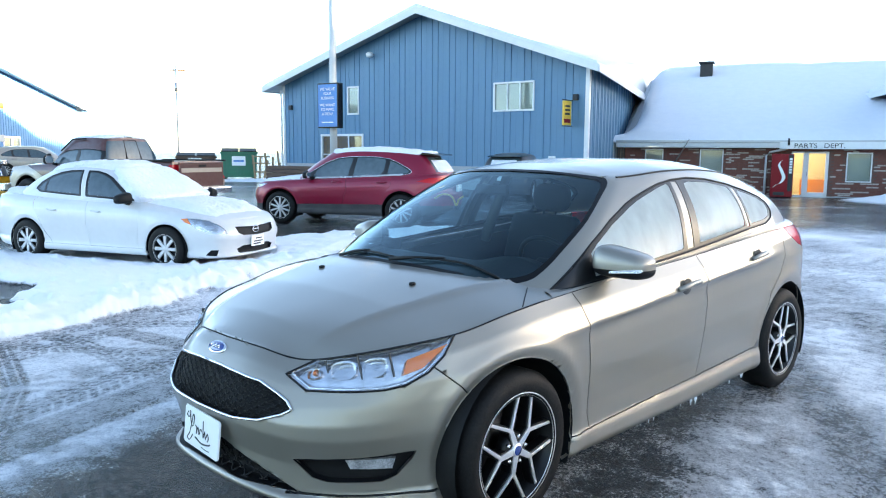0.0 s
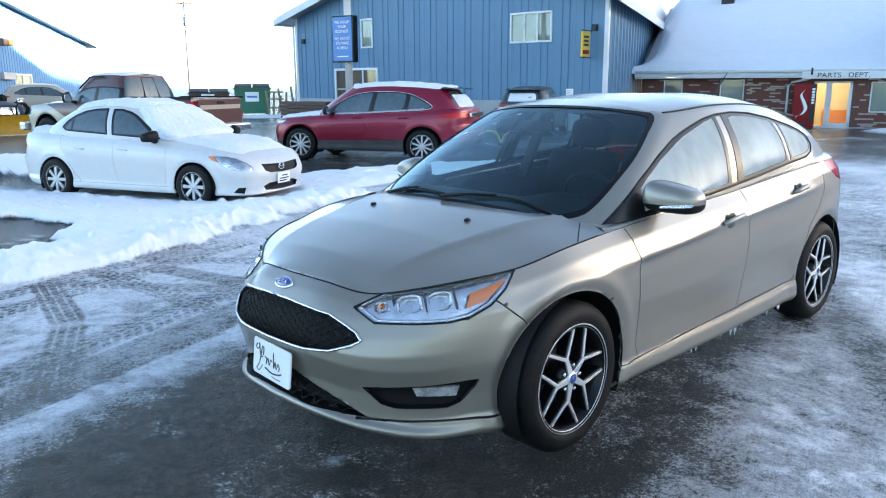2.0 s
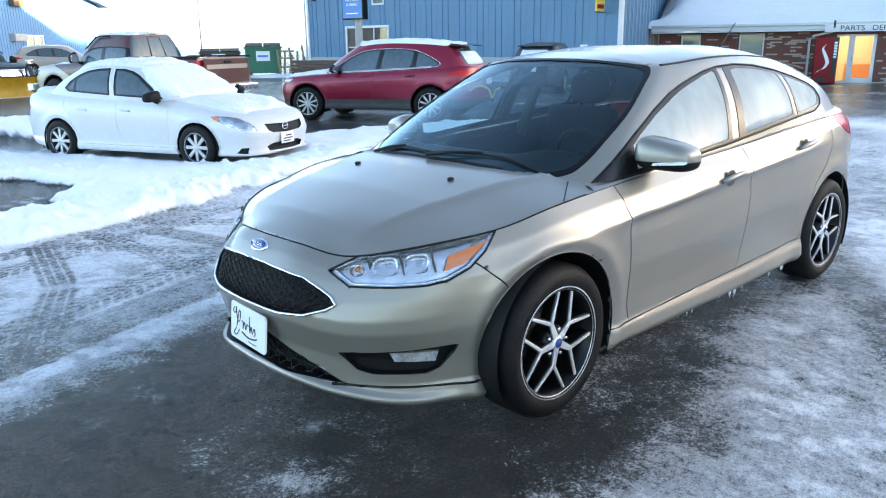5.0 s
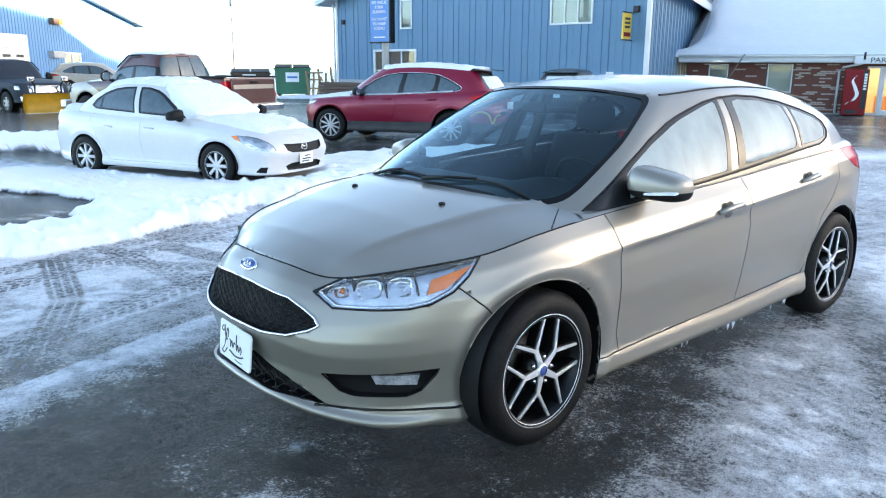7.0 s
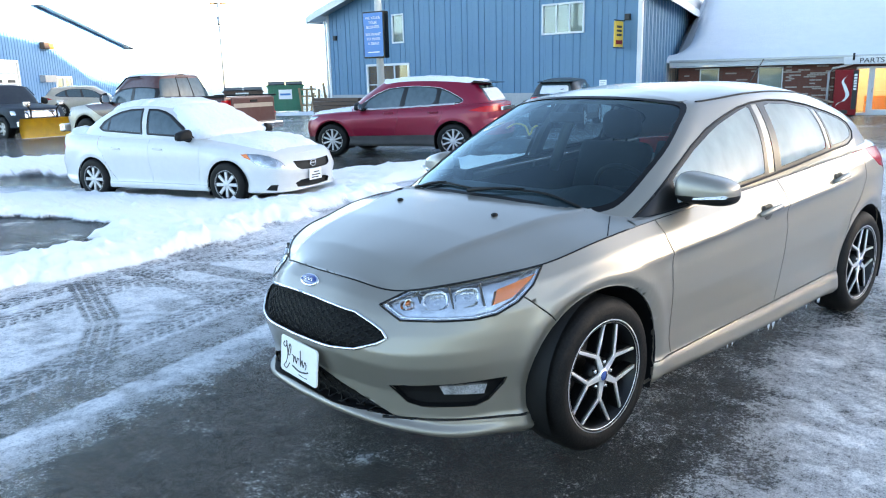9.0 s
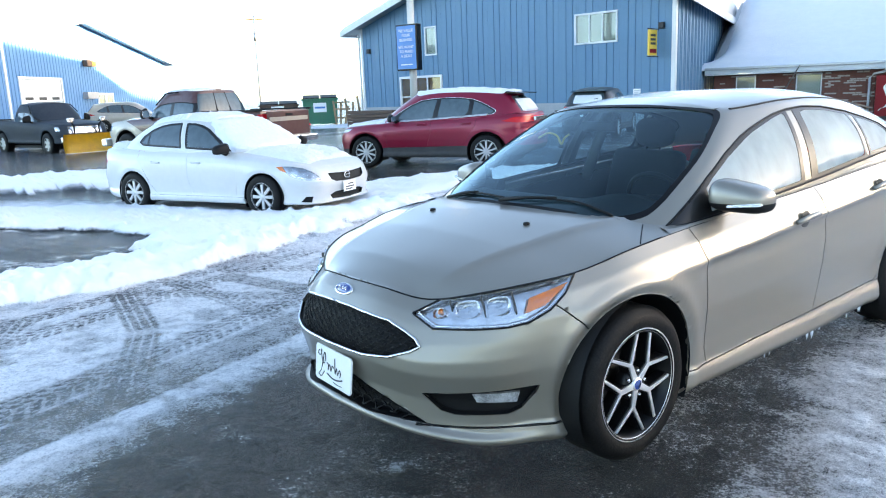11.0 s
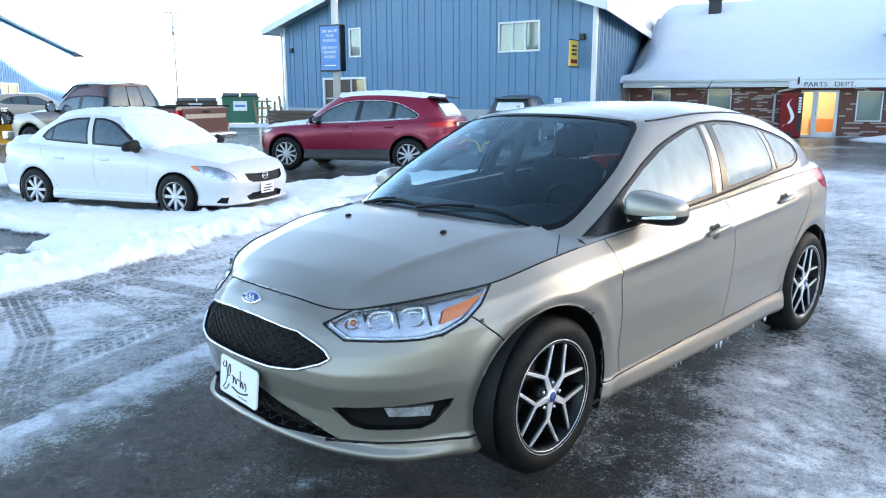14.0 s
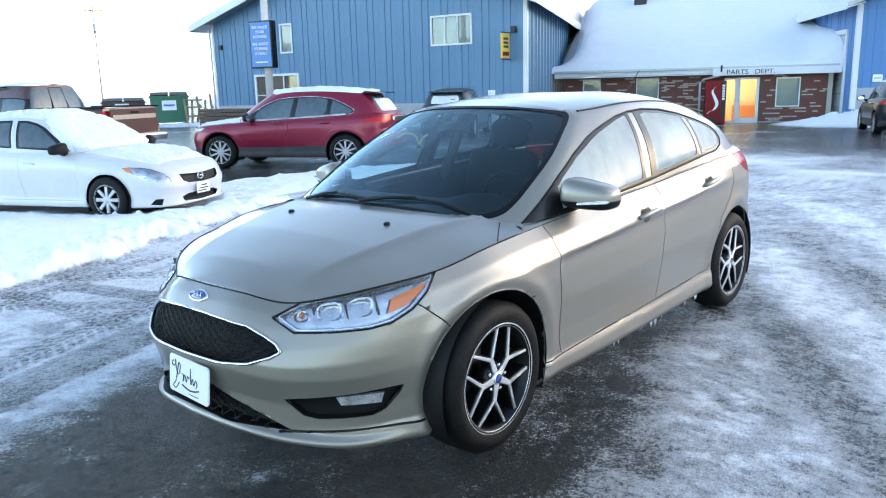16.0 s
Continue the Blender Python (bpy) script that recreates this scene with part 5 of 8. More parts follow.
def fbm(x, y, scale, octaves=4, seed=0):
    """Value noise, 0 to 1, over arrays."""
    x, y = np.asarray(x, float) * scale + seed * 17.31, np.asarray(y, float) * scale - seed * 9.17
    total, amp, norm = 0.0, 1.0, 0.0
    for _ in range(octaves):
        xi, yi = np.floor(x).astype(np.int64), np.floor(y).astype(np.int64)
        xf, yf = x - xi, y - yi
        xf, yf = xf * xf * (3 - 2 * xf), yf * yf * (3 - 2 * yf)
        h = lambda a, b: ((((a * 374761393 + b * 668265263) ^ ((a * 374761393 + b * 668265263) >> 13)) * 1274126177) & 0x7FFFFFFF) / 0x7FFFFFFF
        v = h(xi, yi) * (1 - xf) * (1 - yf) + h(xi + 1, yi) * xf * (1 - yf) + h(xi, yi + 1) * (1 - xf) * yf + h(xi + 1, yi + 1) * xf * yf
        total, norm, amp, x, y = total + amp * v, norm + amp, amp * 0.5, x * 2.03 + 5.2, y * 2.03 - 3.1
    return total / norm


def snow_on(P, m, thick, name="snow_layer", label="thin uneven layer of fresh snow lying on a parked car", lo=0.25, both_sides=True, seed=0):
    """A layer of snow over a sheet of points, thinning out unevenly towards its edges."""
    P = np.array(P, float)
    if both_sides:
        P = np.concatenate([P, (P * np.array([1, -1, 1]))[:, ::-1][:, 1:]], 1)
    n0, n1 = P.shape[:2]
    u, v = np.meshgrid(np.linspace(0, 1, n0), np.linspace(0, 1, n1), indexing="ij")
    edge = np.minimum(np.minimum(u, 1 - u) * 9, np.minimum(v, 1 - v) * 9)
    edge = np.clip(edge + 0.5 * (fbm(u * 9, v * 9, 1.3, 3, seed) - 0.5), 0, 1)
    t = thick * smooth(0, 1, edge) * (lo + 1.3 * fbm(P[:, :, 0], P[:, :, 1], 3.2, 5, seed + 3) + 1.6 * np.maximum(fbm(P[:, :, 0], P[:, :, 1], 7, 3, seed + 5) - 0.5, 0))
    du, dv = np.gradient(P, axis=0), np.gradient(P, axis=1)
    nn = np.cross(du, dv)
    nn /= np.linalg.norm(nn, axis=2, keepdims=True) + 1e-9
    nn *= np.sign(nn[:, :, 2:3] + 1e-9)
    b = grid_faces(bmesh.new(), P + nn * (t[:, :, None] - 0.004))
    bmesh.ops.recalc_face_normals(b, faces=b.faces[:])
    if sum(f.normal.z for f in b.faces) < 0:
        bmesh.ops.reverse_faces(b, faces=b.faces[:])
    return tagged(add_mesh(name, b, M["snow"], None, "", False, m), label, "snow")


def small_plate(car, m):
    pl = thing_part("dealer_plate", car, m)
    part("plate_sheet", box(-0.004, 0.004, -0.152, 0.152, -0.076, 0.076, 0.003), M["plate_white"], pl)
    k = bmesh.new()
    for z, y0, y1 in ((0.03, -0.09, 0.05), (-0.01, -0.11, 0.10), (-0.045, -0.06, 0.11)):
        box(-0.0075, -0.0045, y0, y1, z - 0.008, z + 0.008, 0, k)
    part("script", k, M["ink"], pl)


# white sedan
SEDAN_M = pose(5.956, 10.33, -0.165, 0, 0, 113.8)
white = M["white_paint"]
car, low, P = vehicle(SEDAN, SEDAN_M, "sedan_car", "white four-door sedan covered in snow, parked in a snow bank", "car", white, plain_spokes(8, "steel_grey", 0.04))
lamp_patch(low, "headlight", [(0.37, 0.745), (0.24, 0.74), (0.106, 0.715), (-0.02, 0.655), (-0.088, 0.597), (-0.124, 0.535), (0.0, 0.537), (0.15, 0.557), (0.27, 0.605), (0.33, 0.66)], M["lamp_far"], car, back=0.012, label="clear headlight with chrome inside")
lamp_patch(low, "turn_signal", [(0.445, 0.738), (0.37, 0.745), (0.33, 0.66), (0.40, 0.69)], M["amber"], car, back=0.008)
lamp_patch(low, "fog_recess", [(0.0, 0.315), (0.10, 0.315), (0.17, 0.245), (0.03, 0.235)], M["black_plastic"], car, back=0.03)
lamp_patch(low, "grille", [(-0.02, 0.60), (0.22, 0.61), (0.432, 0.622), (0.40, 0.53), (0.31, 0.495), (-0.02, 0.48)], M["black_plastic"], car, FRONT_P, A_Y, 0.03)
lamp_patch(low, "lower_grille", [(-0.02, 0.35), (0.30, 0.345), (0.42, 0.31), (0.371, 0.25), (-0.02, 0.24)], M["black_plastic"], car, FRONT_P, A_Y, 0.04)
tree = finish_plain(car, low, P, SEDAN, white, [
    ("front_door", [(0.42, 1.2), (0.44, 0.85), (0.47, 0.5), (0.50, 0.30), (1.36, 0.30), (1.42, 0.6), (1.40, 1.2)], None),
    ("rear_door", [(1.40, 1.2), (1.42, 0.6), (1.36, 0.30), (2.10, 0.30), (2.22, 0.45), (2.34, 0.66), (2.44, 0.82), (2.46, 1.2)], None),
    ("sill_panel", [(0.30, -0.1), (0.34, 0.295), (2.30, 0.295), (2.30, -0.1)], None),
    ("tail_light", [(3.22, 0.80), (3.34, 0.90), (3.7, 0.93), (3.7, 0.76), (3.3, 0.74)], M["red_lens"])])
eb = revolve([(0.075, 0.004), (0.075, -0.008), (0.058, -0.010), (0.058, 0.002)], "x", 32, True)
bmesh.ops.scale(eb, vec=(1, 1, 0.7), verts=eb.verts[:])
join(eb, box(-0.010, 0.0, -0.05, 0.05, -0.005, 0.008, 0.003))
part("badge", eb, M["chrome"], car, loc=Matrix.Translation((-0.885, 0, 0.56)))
small_plate(car, Matrix.Translation((-0.935, 0.02, 0.40)))
door_mirror(car, (0.62, 0.955, 0.985), (0.075, 0.11, 0.075), M["black_plastic"], M["black_plastic"], False)
for x in (1.22, 2.06):
    for sg in (1, -1):
        h = tree.ray_cast(Vector((x, 3, 0.79)), Vector((0, -1, 0)))[0]
        part("door_handle", tube([(x - 0.09, sg * h.y, 0.785), (x - 0.05, sg * (h.y + 0.03), 0.79), (x + 0.05, sg * (h.y + 0.03), 0.795), (x + 0.09, sg * h.y, 0.795)], 0.013, 8), white, car)
tkS, CS = cabin_points(SEDAN)
snow_on(roof_points(SEDAN, CS[:, -1])[2:-2], SEDAN_M @ Matrix.Translation((0, 0, 0.005)), 0.042, label="layer of fresh snow on the sedan's roof", seed=1)
snow_on(CS[[i for i in range(len(tkS)) if tkS[i] <= 3.25]][:, 1:16].swapaxes(0, 1)[:, ::-1], SEDAN_M, 0.055, label="snow covering the sedan's windshield", seed=2)
DS = deck_points(SEDAN, SEDAN["rail"])
snow_on(DS[[i for i in range(len(DS)) if -0.66 < DS[i, 0, 0] < 0.62]][:, 2:], SEDAN_M, 0.05, label="snow lying on the sedan's bonnet", seed=3)
snow_on(DS[[i for i in range(len(DS)) if 2.75 < DS[i, 0, 0] < 3.5]][:, 1:], SEDAN_M, 0.05, label="snow lying on the sedan's boot lid", seed=4)

# dark red crossover
SUV_M = pose(9.42, 13.48, 0, 0, 0, -62.4) @ Matrix.Diagonal((0.95, 0.95, 0.91, 1)) @ pose(-0.13, 0.85, 0)
red = M["red_paint"]
CLAD = [(-1.2, -0.1), (-1.2, 0.42), (-0.5, 0.45), (0.5, 0.47), (2.3, 0.50), (3.4, 0.50), (4.2, 0.48), (4.2, -0.1)]


def crossover(spec, m, name, label, paint_, clad, detail=True, spokes=None):
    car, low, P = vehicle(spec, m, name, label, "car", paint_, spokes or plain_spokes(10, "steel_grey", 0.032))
    lamp_patch(low, "headlight", [(0.42, 0.925), (0.1, 0.90), (-0.14, 0.86), (-0.12, 0.78), (0.1, 0.80), (0.32, 0.85)], M["lamp_far"], car, back=0.012)
    lamp_patch(low, "grille", [(-0.02, 0.86), (0.42, 0.86), (0.48, 0.77), (0.40, 0.60), (-0.02, 0.58)], M["chrome"], car, FRONT_P, A_Y, 0.02)
    lamp_patch(low, "tail_light", [(3.18, 1.02), (3.45, 1.10), (4.2, 1.12), (4.2, 1.0), (3.5, 0.98)], M["red_lens"], car, SIDE, A_X, 0.004)
    finish_plain(car, low, P, spec, paint_, [
        ("lower_cladding", CLAD, clad),
        ("front_door", [(0.46, 1.4), (0.48, 0.9), (0.55, 0.475), (1.50, 0.49), (1.60, 0.8), (1.58, 1.4)], None),
        ("rear_door", [(1.58, 1.4), (1.60, 0.8), (1.50, 0.49), (2.35, 0.50), (2.50, 0.75), (2.62, 0.92), (2.66, 1.4)], None)])
    door_mirror(car, (0.72, 1.04, 1.12), (0.08, 0.12, 0.085), M["black_plastic"], M["black_plastic"], False)
    for x in (1.38, 2.42):
        for sg in (1, -1):
            part("door_handle", tube([(x - 0.11, sg * 0.935, 0.985), (x - 0.06, sg * 0.975, 0.99), (x + 0.06, sg * 0.975, 0.995), (x + 0.11, sg * 0.935, 0.995)], 0.014, 8), paint_, car)
    if detail:
        part("spoiler", prism([(3.14, 1.60), (3.50, 1.585), (3.53, 1.60), (3.2, 1.645)], -0.58, 0.58, "y", 0.008), M["gloss_black"], car)
        part("tail_panel", box(3.74, 3.80, -0.45, 0.45, 1.0, 1.09, 0.01), M["lamp_far"], car)
        part("number_plate", box(3.82, 3.86, -0.15, 0.15, 0.78, 0.93, 0.004), M["plate_white"], car)
        part("rear_wiper", tube([(3.60, 0.0, 1.27), (3.55, 0.2, 1.33), (3.53, 0.35, 1.36)], 0.012, 6), M["black_plastic"], car)
    return car


M["clad_grey"] = material("clad_grey", (0.02, 0.02, 0.021), 0.65, 0, 0.6, (0.06, 0.058, 0.056), 5, 0.001, 200)
crossover(SUV, SUV_M, "suv", "dark red metallic crossover with snow on its roof", red, M["clad_grey"])
tkU, CU = cabin_points(SUV)
snow_on(roof_points(SUV, CU[:, -1])[2:-2], SUV_M @ Matrix.Translation((0, 0, 0.004)), 0.034, label="layer of snow on the red crossover's roof", seed=5)
DU = deck_points(SUV, SUV["rail"])
snow_on(DU[[i for i in range(len(DU)) if -0.7 < DU[i, 0, 0] < 0.55]][:, 1:], SUV_M, 0.03, label="thin snow on the red crossover's bonnet", seed=6)
snow_on(CU[[i for i in range(len(tkU)) if tkU[i] >= 10.4]][:, 2:12].swapaxes(0, 1), SUV_M, 0.035, label="snow clinging to the red crossover's rear window", seed=7)

belt = [[(x, -(0.872 + w * 0.016), np.interp(x, [0.8, 1.3, 1.8, 2.35, 2.9], [1.052, 1.074, 1.098, 1.128, 1.160]) + h_) for w, h_ in ((-1.2, 0.030), (0, 0.026), (0.9, 0.012), (1.2, -0.006))] for x in np.linspace(0.85, 2.88, 46)]
for i_, row_ in enumerate(belt):
    k_ = 0.35 + 0.9 * float(fbm(i_ * 0.31, 2.0, 1.0, 3, 31))
    belt[i_] = [(q[0], q[1], q[2] - (1 - k_) * 0.016) for q in row_]
bs = grid_faces(bmesh.new(), belt)
bmesh.ops.solidify(bs, geom=bs.faces[:], thickness=0.012)
bmesh.ops.recalc_face_normals(bs, faces=bs.faces[:])
tagged(add_mesh("snow_layer", bs, M["snow"], None, "", False, SUV_M), "thin line of snow along the red crossover's window sills", "snow")

# dark crossovers by the halls and a tan one further off
JM = pose(29.64, 5.25, -0.21, 0, 0, 199.9) @ Matrix.Scale(0.96, 4)
crossover(SUV, JM, "suv", "black crossover with a snowy roof parked by the hall", M["dark_paint"], M["clad_grey"])
snow_on(roof_points(SUV, CU[:, -1])[2:-2], JM @ Matrix.Translation((0, 0, 0.004)), 0.03, label="layer of snow on the black crossover's roof", seed=8)
crossover(SUV, pose(15.6, 45.5, 0, 0, 0, 160), "suv", "tan sport utility vehicle parked by the service hall", M["tan_paint"], M["clad_grey"], False)
DK = pose(21.78, 17.13, -0.08, 0, 0, 207) @ Matrix.Scale(0.92, 4)
crossover(SUV, DK, "suv", "black crossover parked before the blue hall", M["dark_paint"], M["clad_grey"])
snow_on(CU[[i for i in range(len(tkU)) if tkU[i] >= 10.4]][:, 2:12].swapaxes(0, 1), DK, 0.03, label="snow on the black crossover's rear window", seed=9)

# pickup trucks
TRUCK = dict({k: v for k, v in SUV.items()}, ends=(-0.98, 4.75), half=0.99, blend=0.5, arch=0.46, axles=((0.0, 0.43), (3.55, 0.43)), tyre=(0.40, 0.13, 0.22), track=0.84, mid=1.8, bright_seal=False, shoulder=0.6,
    plan=[(-0.98, 0, 1.06, 0.42), (-0.97, 0.3, 1.06, 0.42), (-0.93, 0.6, 1.06, 0.42), (-0.82, 0.82, 1.07, 0.42), (-0.6, 0.93, 1.09, 0.42), (-0.2, 0.97, 1.12, 0.42), (0.3, 0.985, 1.15, 0.42), (0.8, 0.99, 1.17, 0.42), (1.6, 0.99, 1.19, 0.42),
          (2.6, 0.99, 1.22, 0.42), (3.4, 0.985, 1.27, 0.42), (4.3, 0.97, 1.28, 0.45), (4.66, 0.93, 1.28, 0.5), (4.74, 0.80, 1.28, 0.5), (4.75, 0.4, 1.28, 0.5), (4.75, 0, 1.28, 0.5)],
    deck=[(-0.85, 1.08), (-0.6, 1.13), (-0.2, 1.18), (0.3, 1.22), (0.7, 1.23), (2.6, 1.25), (4.7, 1.29)],
    foot=[(0.62, 0, 1.22), (0.65, 0.35, 1.215), (0.73, 0.65, 1.20), (0.86, 0.86, 1.16), (1.05, 0.90, 1.16), (1.4, 0.905, 1.165), (1.8, 0.905, 1.17), (2.1, 0.905, 1.175), (2.35, 0.90, 1.18), (2.52, 0.88, 1.2), (2.62, 0.78, 1.22), (2.66, 0.4, 1.22), (2.67, 0, 1.22)],
    rim=[(1.22, 0, 1.84), (1.24, 0.3, 1.835), (1.28, 0.55, 1.82), (1.36, 0.66, 1.80), (1.48, 0.69, 1.815), (1.65, 0.70, 1.82), (1.85, 0.705, 1.825), (2.05, 0.70, 1.825), (2.22, 0.69, 1.82), (2.36, 0.66, 1.81), (2.45, 0.58, 1.81), (2.49, 0.3, 1.815), (2.5, 0, 1.815)],
    roof=[(1.22, 1.85), (1.6, 1.885), (2.0, 1.89), (2.5, 1.85)],
    panes=[("windshield", 0, 2.8), ("front_window", 3.35, 6.2), ("rear_window", 6.6, 8.4), ("hatch_window", 9.7, 12)],
    limits=[(0, 0.03, 0.95), (2.8, 0.05, 0.93), (3.35, 0.05, 0.86), (6.2, 0.07, 0.88), (8.4, 0.1, 0.86), (9.7, 0.1, 0.88), (12, 0.1, 0.88)])


def pickup(m, name, label, paint_, lower=None, spec=TRUCK):
    car, low, P = vehicle(spec, m, name, label, "pickup truck", paint_, plain_spokes(6, "steel_grey", 0.06))
    lamp_patch(low, "headlight", [(0.34, 1.0), (0.16, 1.0), (0.1, 0.86), (0.30, 0.86)], M["lamp_far"], car, back=0.012)
    lamp_patch(low, "grille", [(-0.02, 1.0), (0.60, 1.0), (0.60, 0.76), (-0.02, 0.76)], M["gloss_black" if lower else "chrome"], car, FRONT_P, A_Y, 0.03)
    lamp_patch(low, "tail_light", [(4.58, 1.2), (4.9, 1.2), (4.9, 0.86), (4.58, 0.86)], M["red_lens"], car, SIDE, A_X, 0.004)
    doors = [("front_door", [(0.74, 1.5), (0.76, 0.6), (0.80, 0.50), (1.75, 0.50), (1.80, 0.7), (1.80, 1.5)], None),
             ("bed_side", [(2.68, 1.5), (2.68, 0.48), (4.58, 0.5), (4.58, 1.5)], None)]
    if lower:
        doors.insert(0, ("lower_panel", [(-1.2, -0.1), (-1.2, 1.3), (-0.5, 1.3), (0.3, 1.02), (0.7, 0.82), (4.9, 0.82), (4.9, -0.1)], lower))
    finish_plain(car, low, P, spec, paint_, doors)
    door_mirror(car, (0.98, 1.12, 1.28), (0.08, 0.13, 0.13), M["black_plastic"], M["black_plastic"], False)
    part("front_bumper", box(-1.10, -0.90, -0.92, 0.92, 0.45, 0.66, 0.05, seg=3), M["chrome"], car)
    part("rear_bumper", box(4.72, 4.92, -0.90, 0.90, 0.50, 0.66, 0.03), M["chrome"], car)
    slant = lambda y, w: (2.672 - 0.17 * w, y * (1 - 0.2 * w), 1.255 + 0.525 * w)
    slider = tube([slant(-0.24, 0.02), slant(-0.24, 0.98), slant(0.24, 0.98), slant(0.24, 0.02), slant(-0.24, 0.02)], 0.016, 6)
    part("window_slider", slider, M["black_plastic"], car)
    part("window_sill", tube([slant(-0.72, 0.02), slant(0, 0.0), slant(0.72, 0.02)], 0.022, 6), M["black_plastic"], car)
    tg = thing_part("tailgate", car, Matrix.Identity(4))
    part("tailgate_panel", box(4.745, 4.775, -0.76, 0.76, 0.68, 1.26, 0.012), paint_, tg)
    part("tailgate_band", box(4.77, 4.782, -0.70, 0.70, 1.02, 1.12, 0.004), M["tan_paint"], tg)
    part("tailgate_handle", box(4.775, 4.795, -0.12, 0.12, 1.14, 1.20, 0.006), M["black_plastic"], tg)
    part("bed_rail", box(2.72, 4.72, 0.86, 0.93, 1.27, 1.315, 0.01), M["black_plastic"], car)
    part("bed_rail", box(2.72, 4.72, -0.93, -0.86, 1.27, 1.315, 0.01), M["black_plastic"], car)
    for sg in (1, -1):
        part("window_visor", tube([(1.15, sg * 0.86, 1.50), (1.45, sg * 0.77, 1.78), (1.9, sg * 0.765, 1.80)], 0.018, 6), M["gloss_black"], car)
    return car


F_M = pose(7.39, 20.98, 0, 0, 0, -68) @ Matrix.Scale(0.985, 4)
pickup(F_M, "pickup_truck", "maroon pickup truck with tan lower body and a cab", M["maroon_paint"], M["tan_paint"])
part("brake_lamp", box(2.47, 2.53, -0.16, 0.16, 1.845, 1.885, 0.01), M["plate_white"], [o for o in bpy.data.objects if o.name.startswith("pickup_truck")][0])
tkT, CT = cabin_points(TRUCK)
snow_on(roof_points(TRUCK, CT[:, -1])[2:-2], F_M @ Matrix.Translation((0, 0, 0.004)), 0.025, label="thin snow on the maroon pickup's cab roof", seed=10)
G_M = pose(7.18, 29.03, -0.1, 0, 0, 103.6) @ Matrix.Scale(0.97, 4)
gm = pickup(G_M, "pickup_truck", "dark slate crew-cab pickup truck with a plow on its nose", M["slate_paint"])
# plow
M["plow_yellow"] = material("plow_yellow", (0.70, 0.42, 0.03), 0.45, 0, 0.5, (0.42, 0.25, 0.05), 5, 0.002, 40)
plow = thing("snow_plow", G_M @ pose(-1.75, 0, 0), "yellow steel snow plow blade mounted before a truck", "plow")
blade = bmesh.new()
prof = [(0.10 * math.cos(a) * 2.2, 0.42 + 0.38 * math.sin(a)) for a in np.linspace(-1.2, 1.1, 14)]
grid_faces(blade, [[(x, y, z) for x, z in prof] for y in np.linspace(-1.15, 1.15, 12)])
got = bmesh.ops.solidify(blade, geom=blade.faces[:], thickness=0.02)
bmesh.ops.recalc_face_normals(blade, faces=blade.faces[:])
part("blade", blade, M["plow_yellow"], plow)
part("cutting_edge", box(0.05, 0.09, -1.15, 1.15, 0.0, 0.12, 0.01), M["steel_grey"], plow)
for y in (-0.7, -0.25, 0.25, 0.7):
    part("rib", prism([(0.22, 0.12), (0.34, 0.35), (0.22, 0.70)], y - 0.015, y + 0.015, "y"), M["plow_yellow"], plow)
part("push_frame", box(0.3, 1.0, -0.4, 0.4, 0.28, 0.40, 0.03), M["black_plastic"], plow)
for y in (-0.45, 0.45):
    part("light_post", tube([(0.75, y, 0.4), (0.72, y, 1.02), (0.68, y * 1.3, 1.2)], 0.03, 8), M["black_plastic"], plow)
    part("plow_lamp", box(0.60, 0.72, y * 1.3 - 0.11, y * 1.3 + 0.11, 1.14, 1.30, 0.03), M["lamp_far"], plow)


# ---- ground: one sheet of wet asphalt, ice, thin snow with tyre marks, and snow banks ----
def ground_dip(x, y):
    """The lot falls a little towards the low brick building."""
    d = np.hypot(x - 0.5, y)
    az = np.degrees(np.arctan2(y, x - 0.5))
    hollow = 0.15 * np.exp(-((np.hypot(x - 5.3, y - 11.6) / 3.0) ** 4))
    return -hollow - 0.28 * smooth(16, 34, d) * (1 - smooth(32, 44, az)) * (az > -60)


def segment(x, y, a, b):
    """Distance from a line and the way along it."""
    dx, dy = b[0] - a[0], b[1] - a[1]
    l = math.hypot(dx, dy)
    along = ((x - a[0]) * dx + (y - a[1]) * dy) / l
    return ((x - a[0]) * -dy + (y - a[1]) * dx) / l, along, l


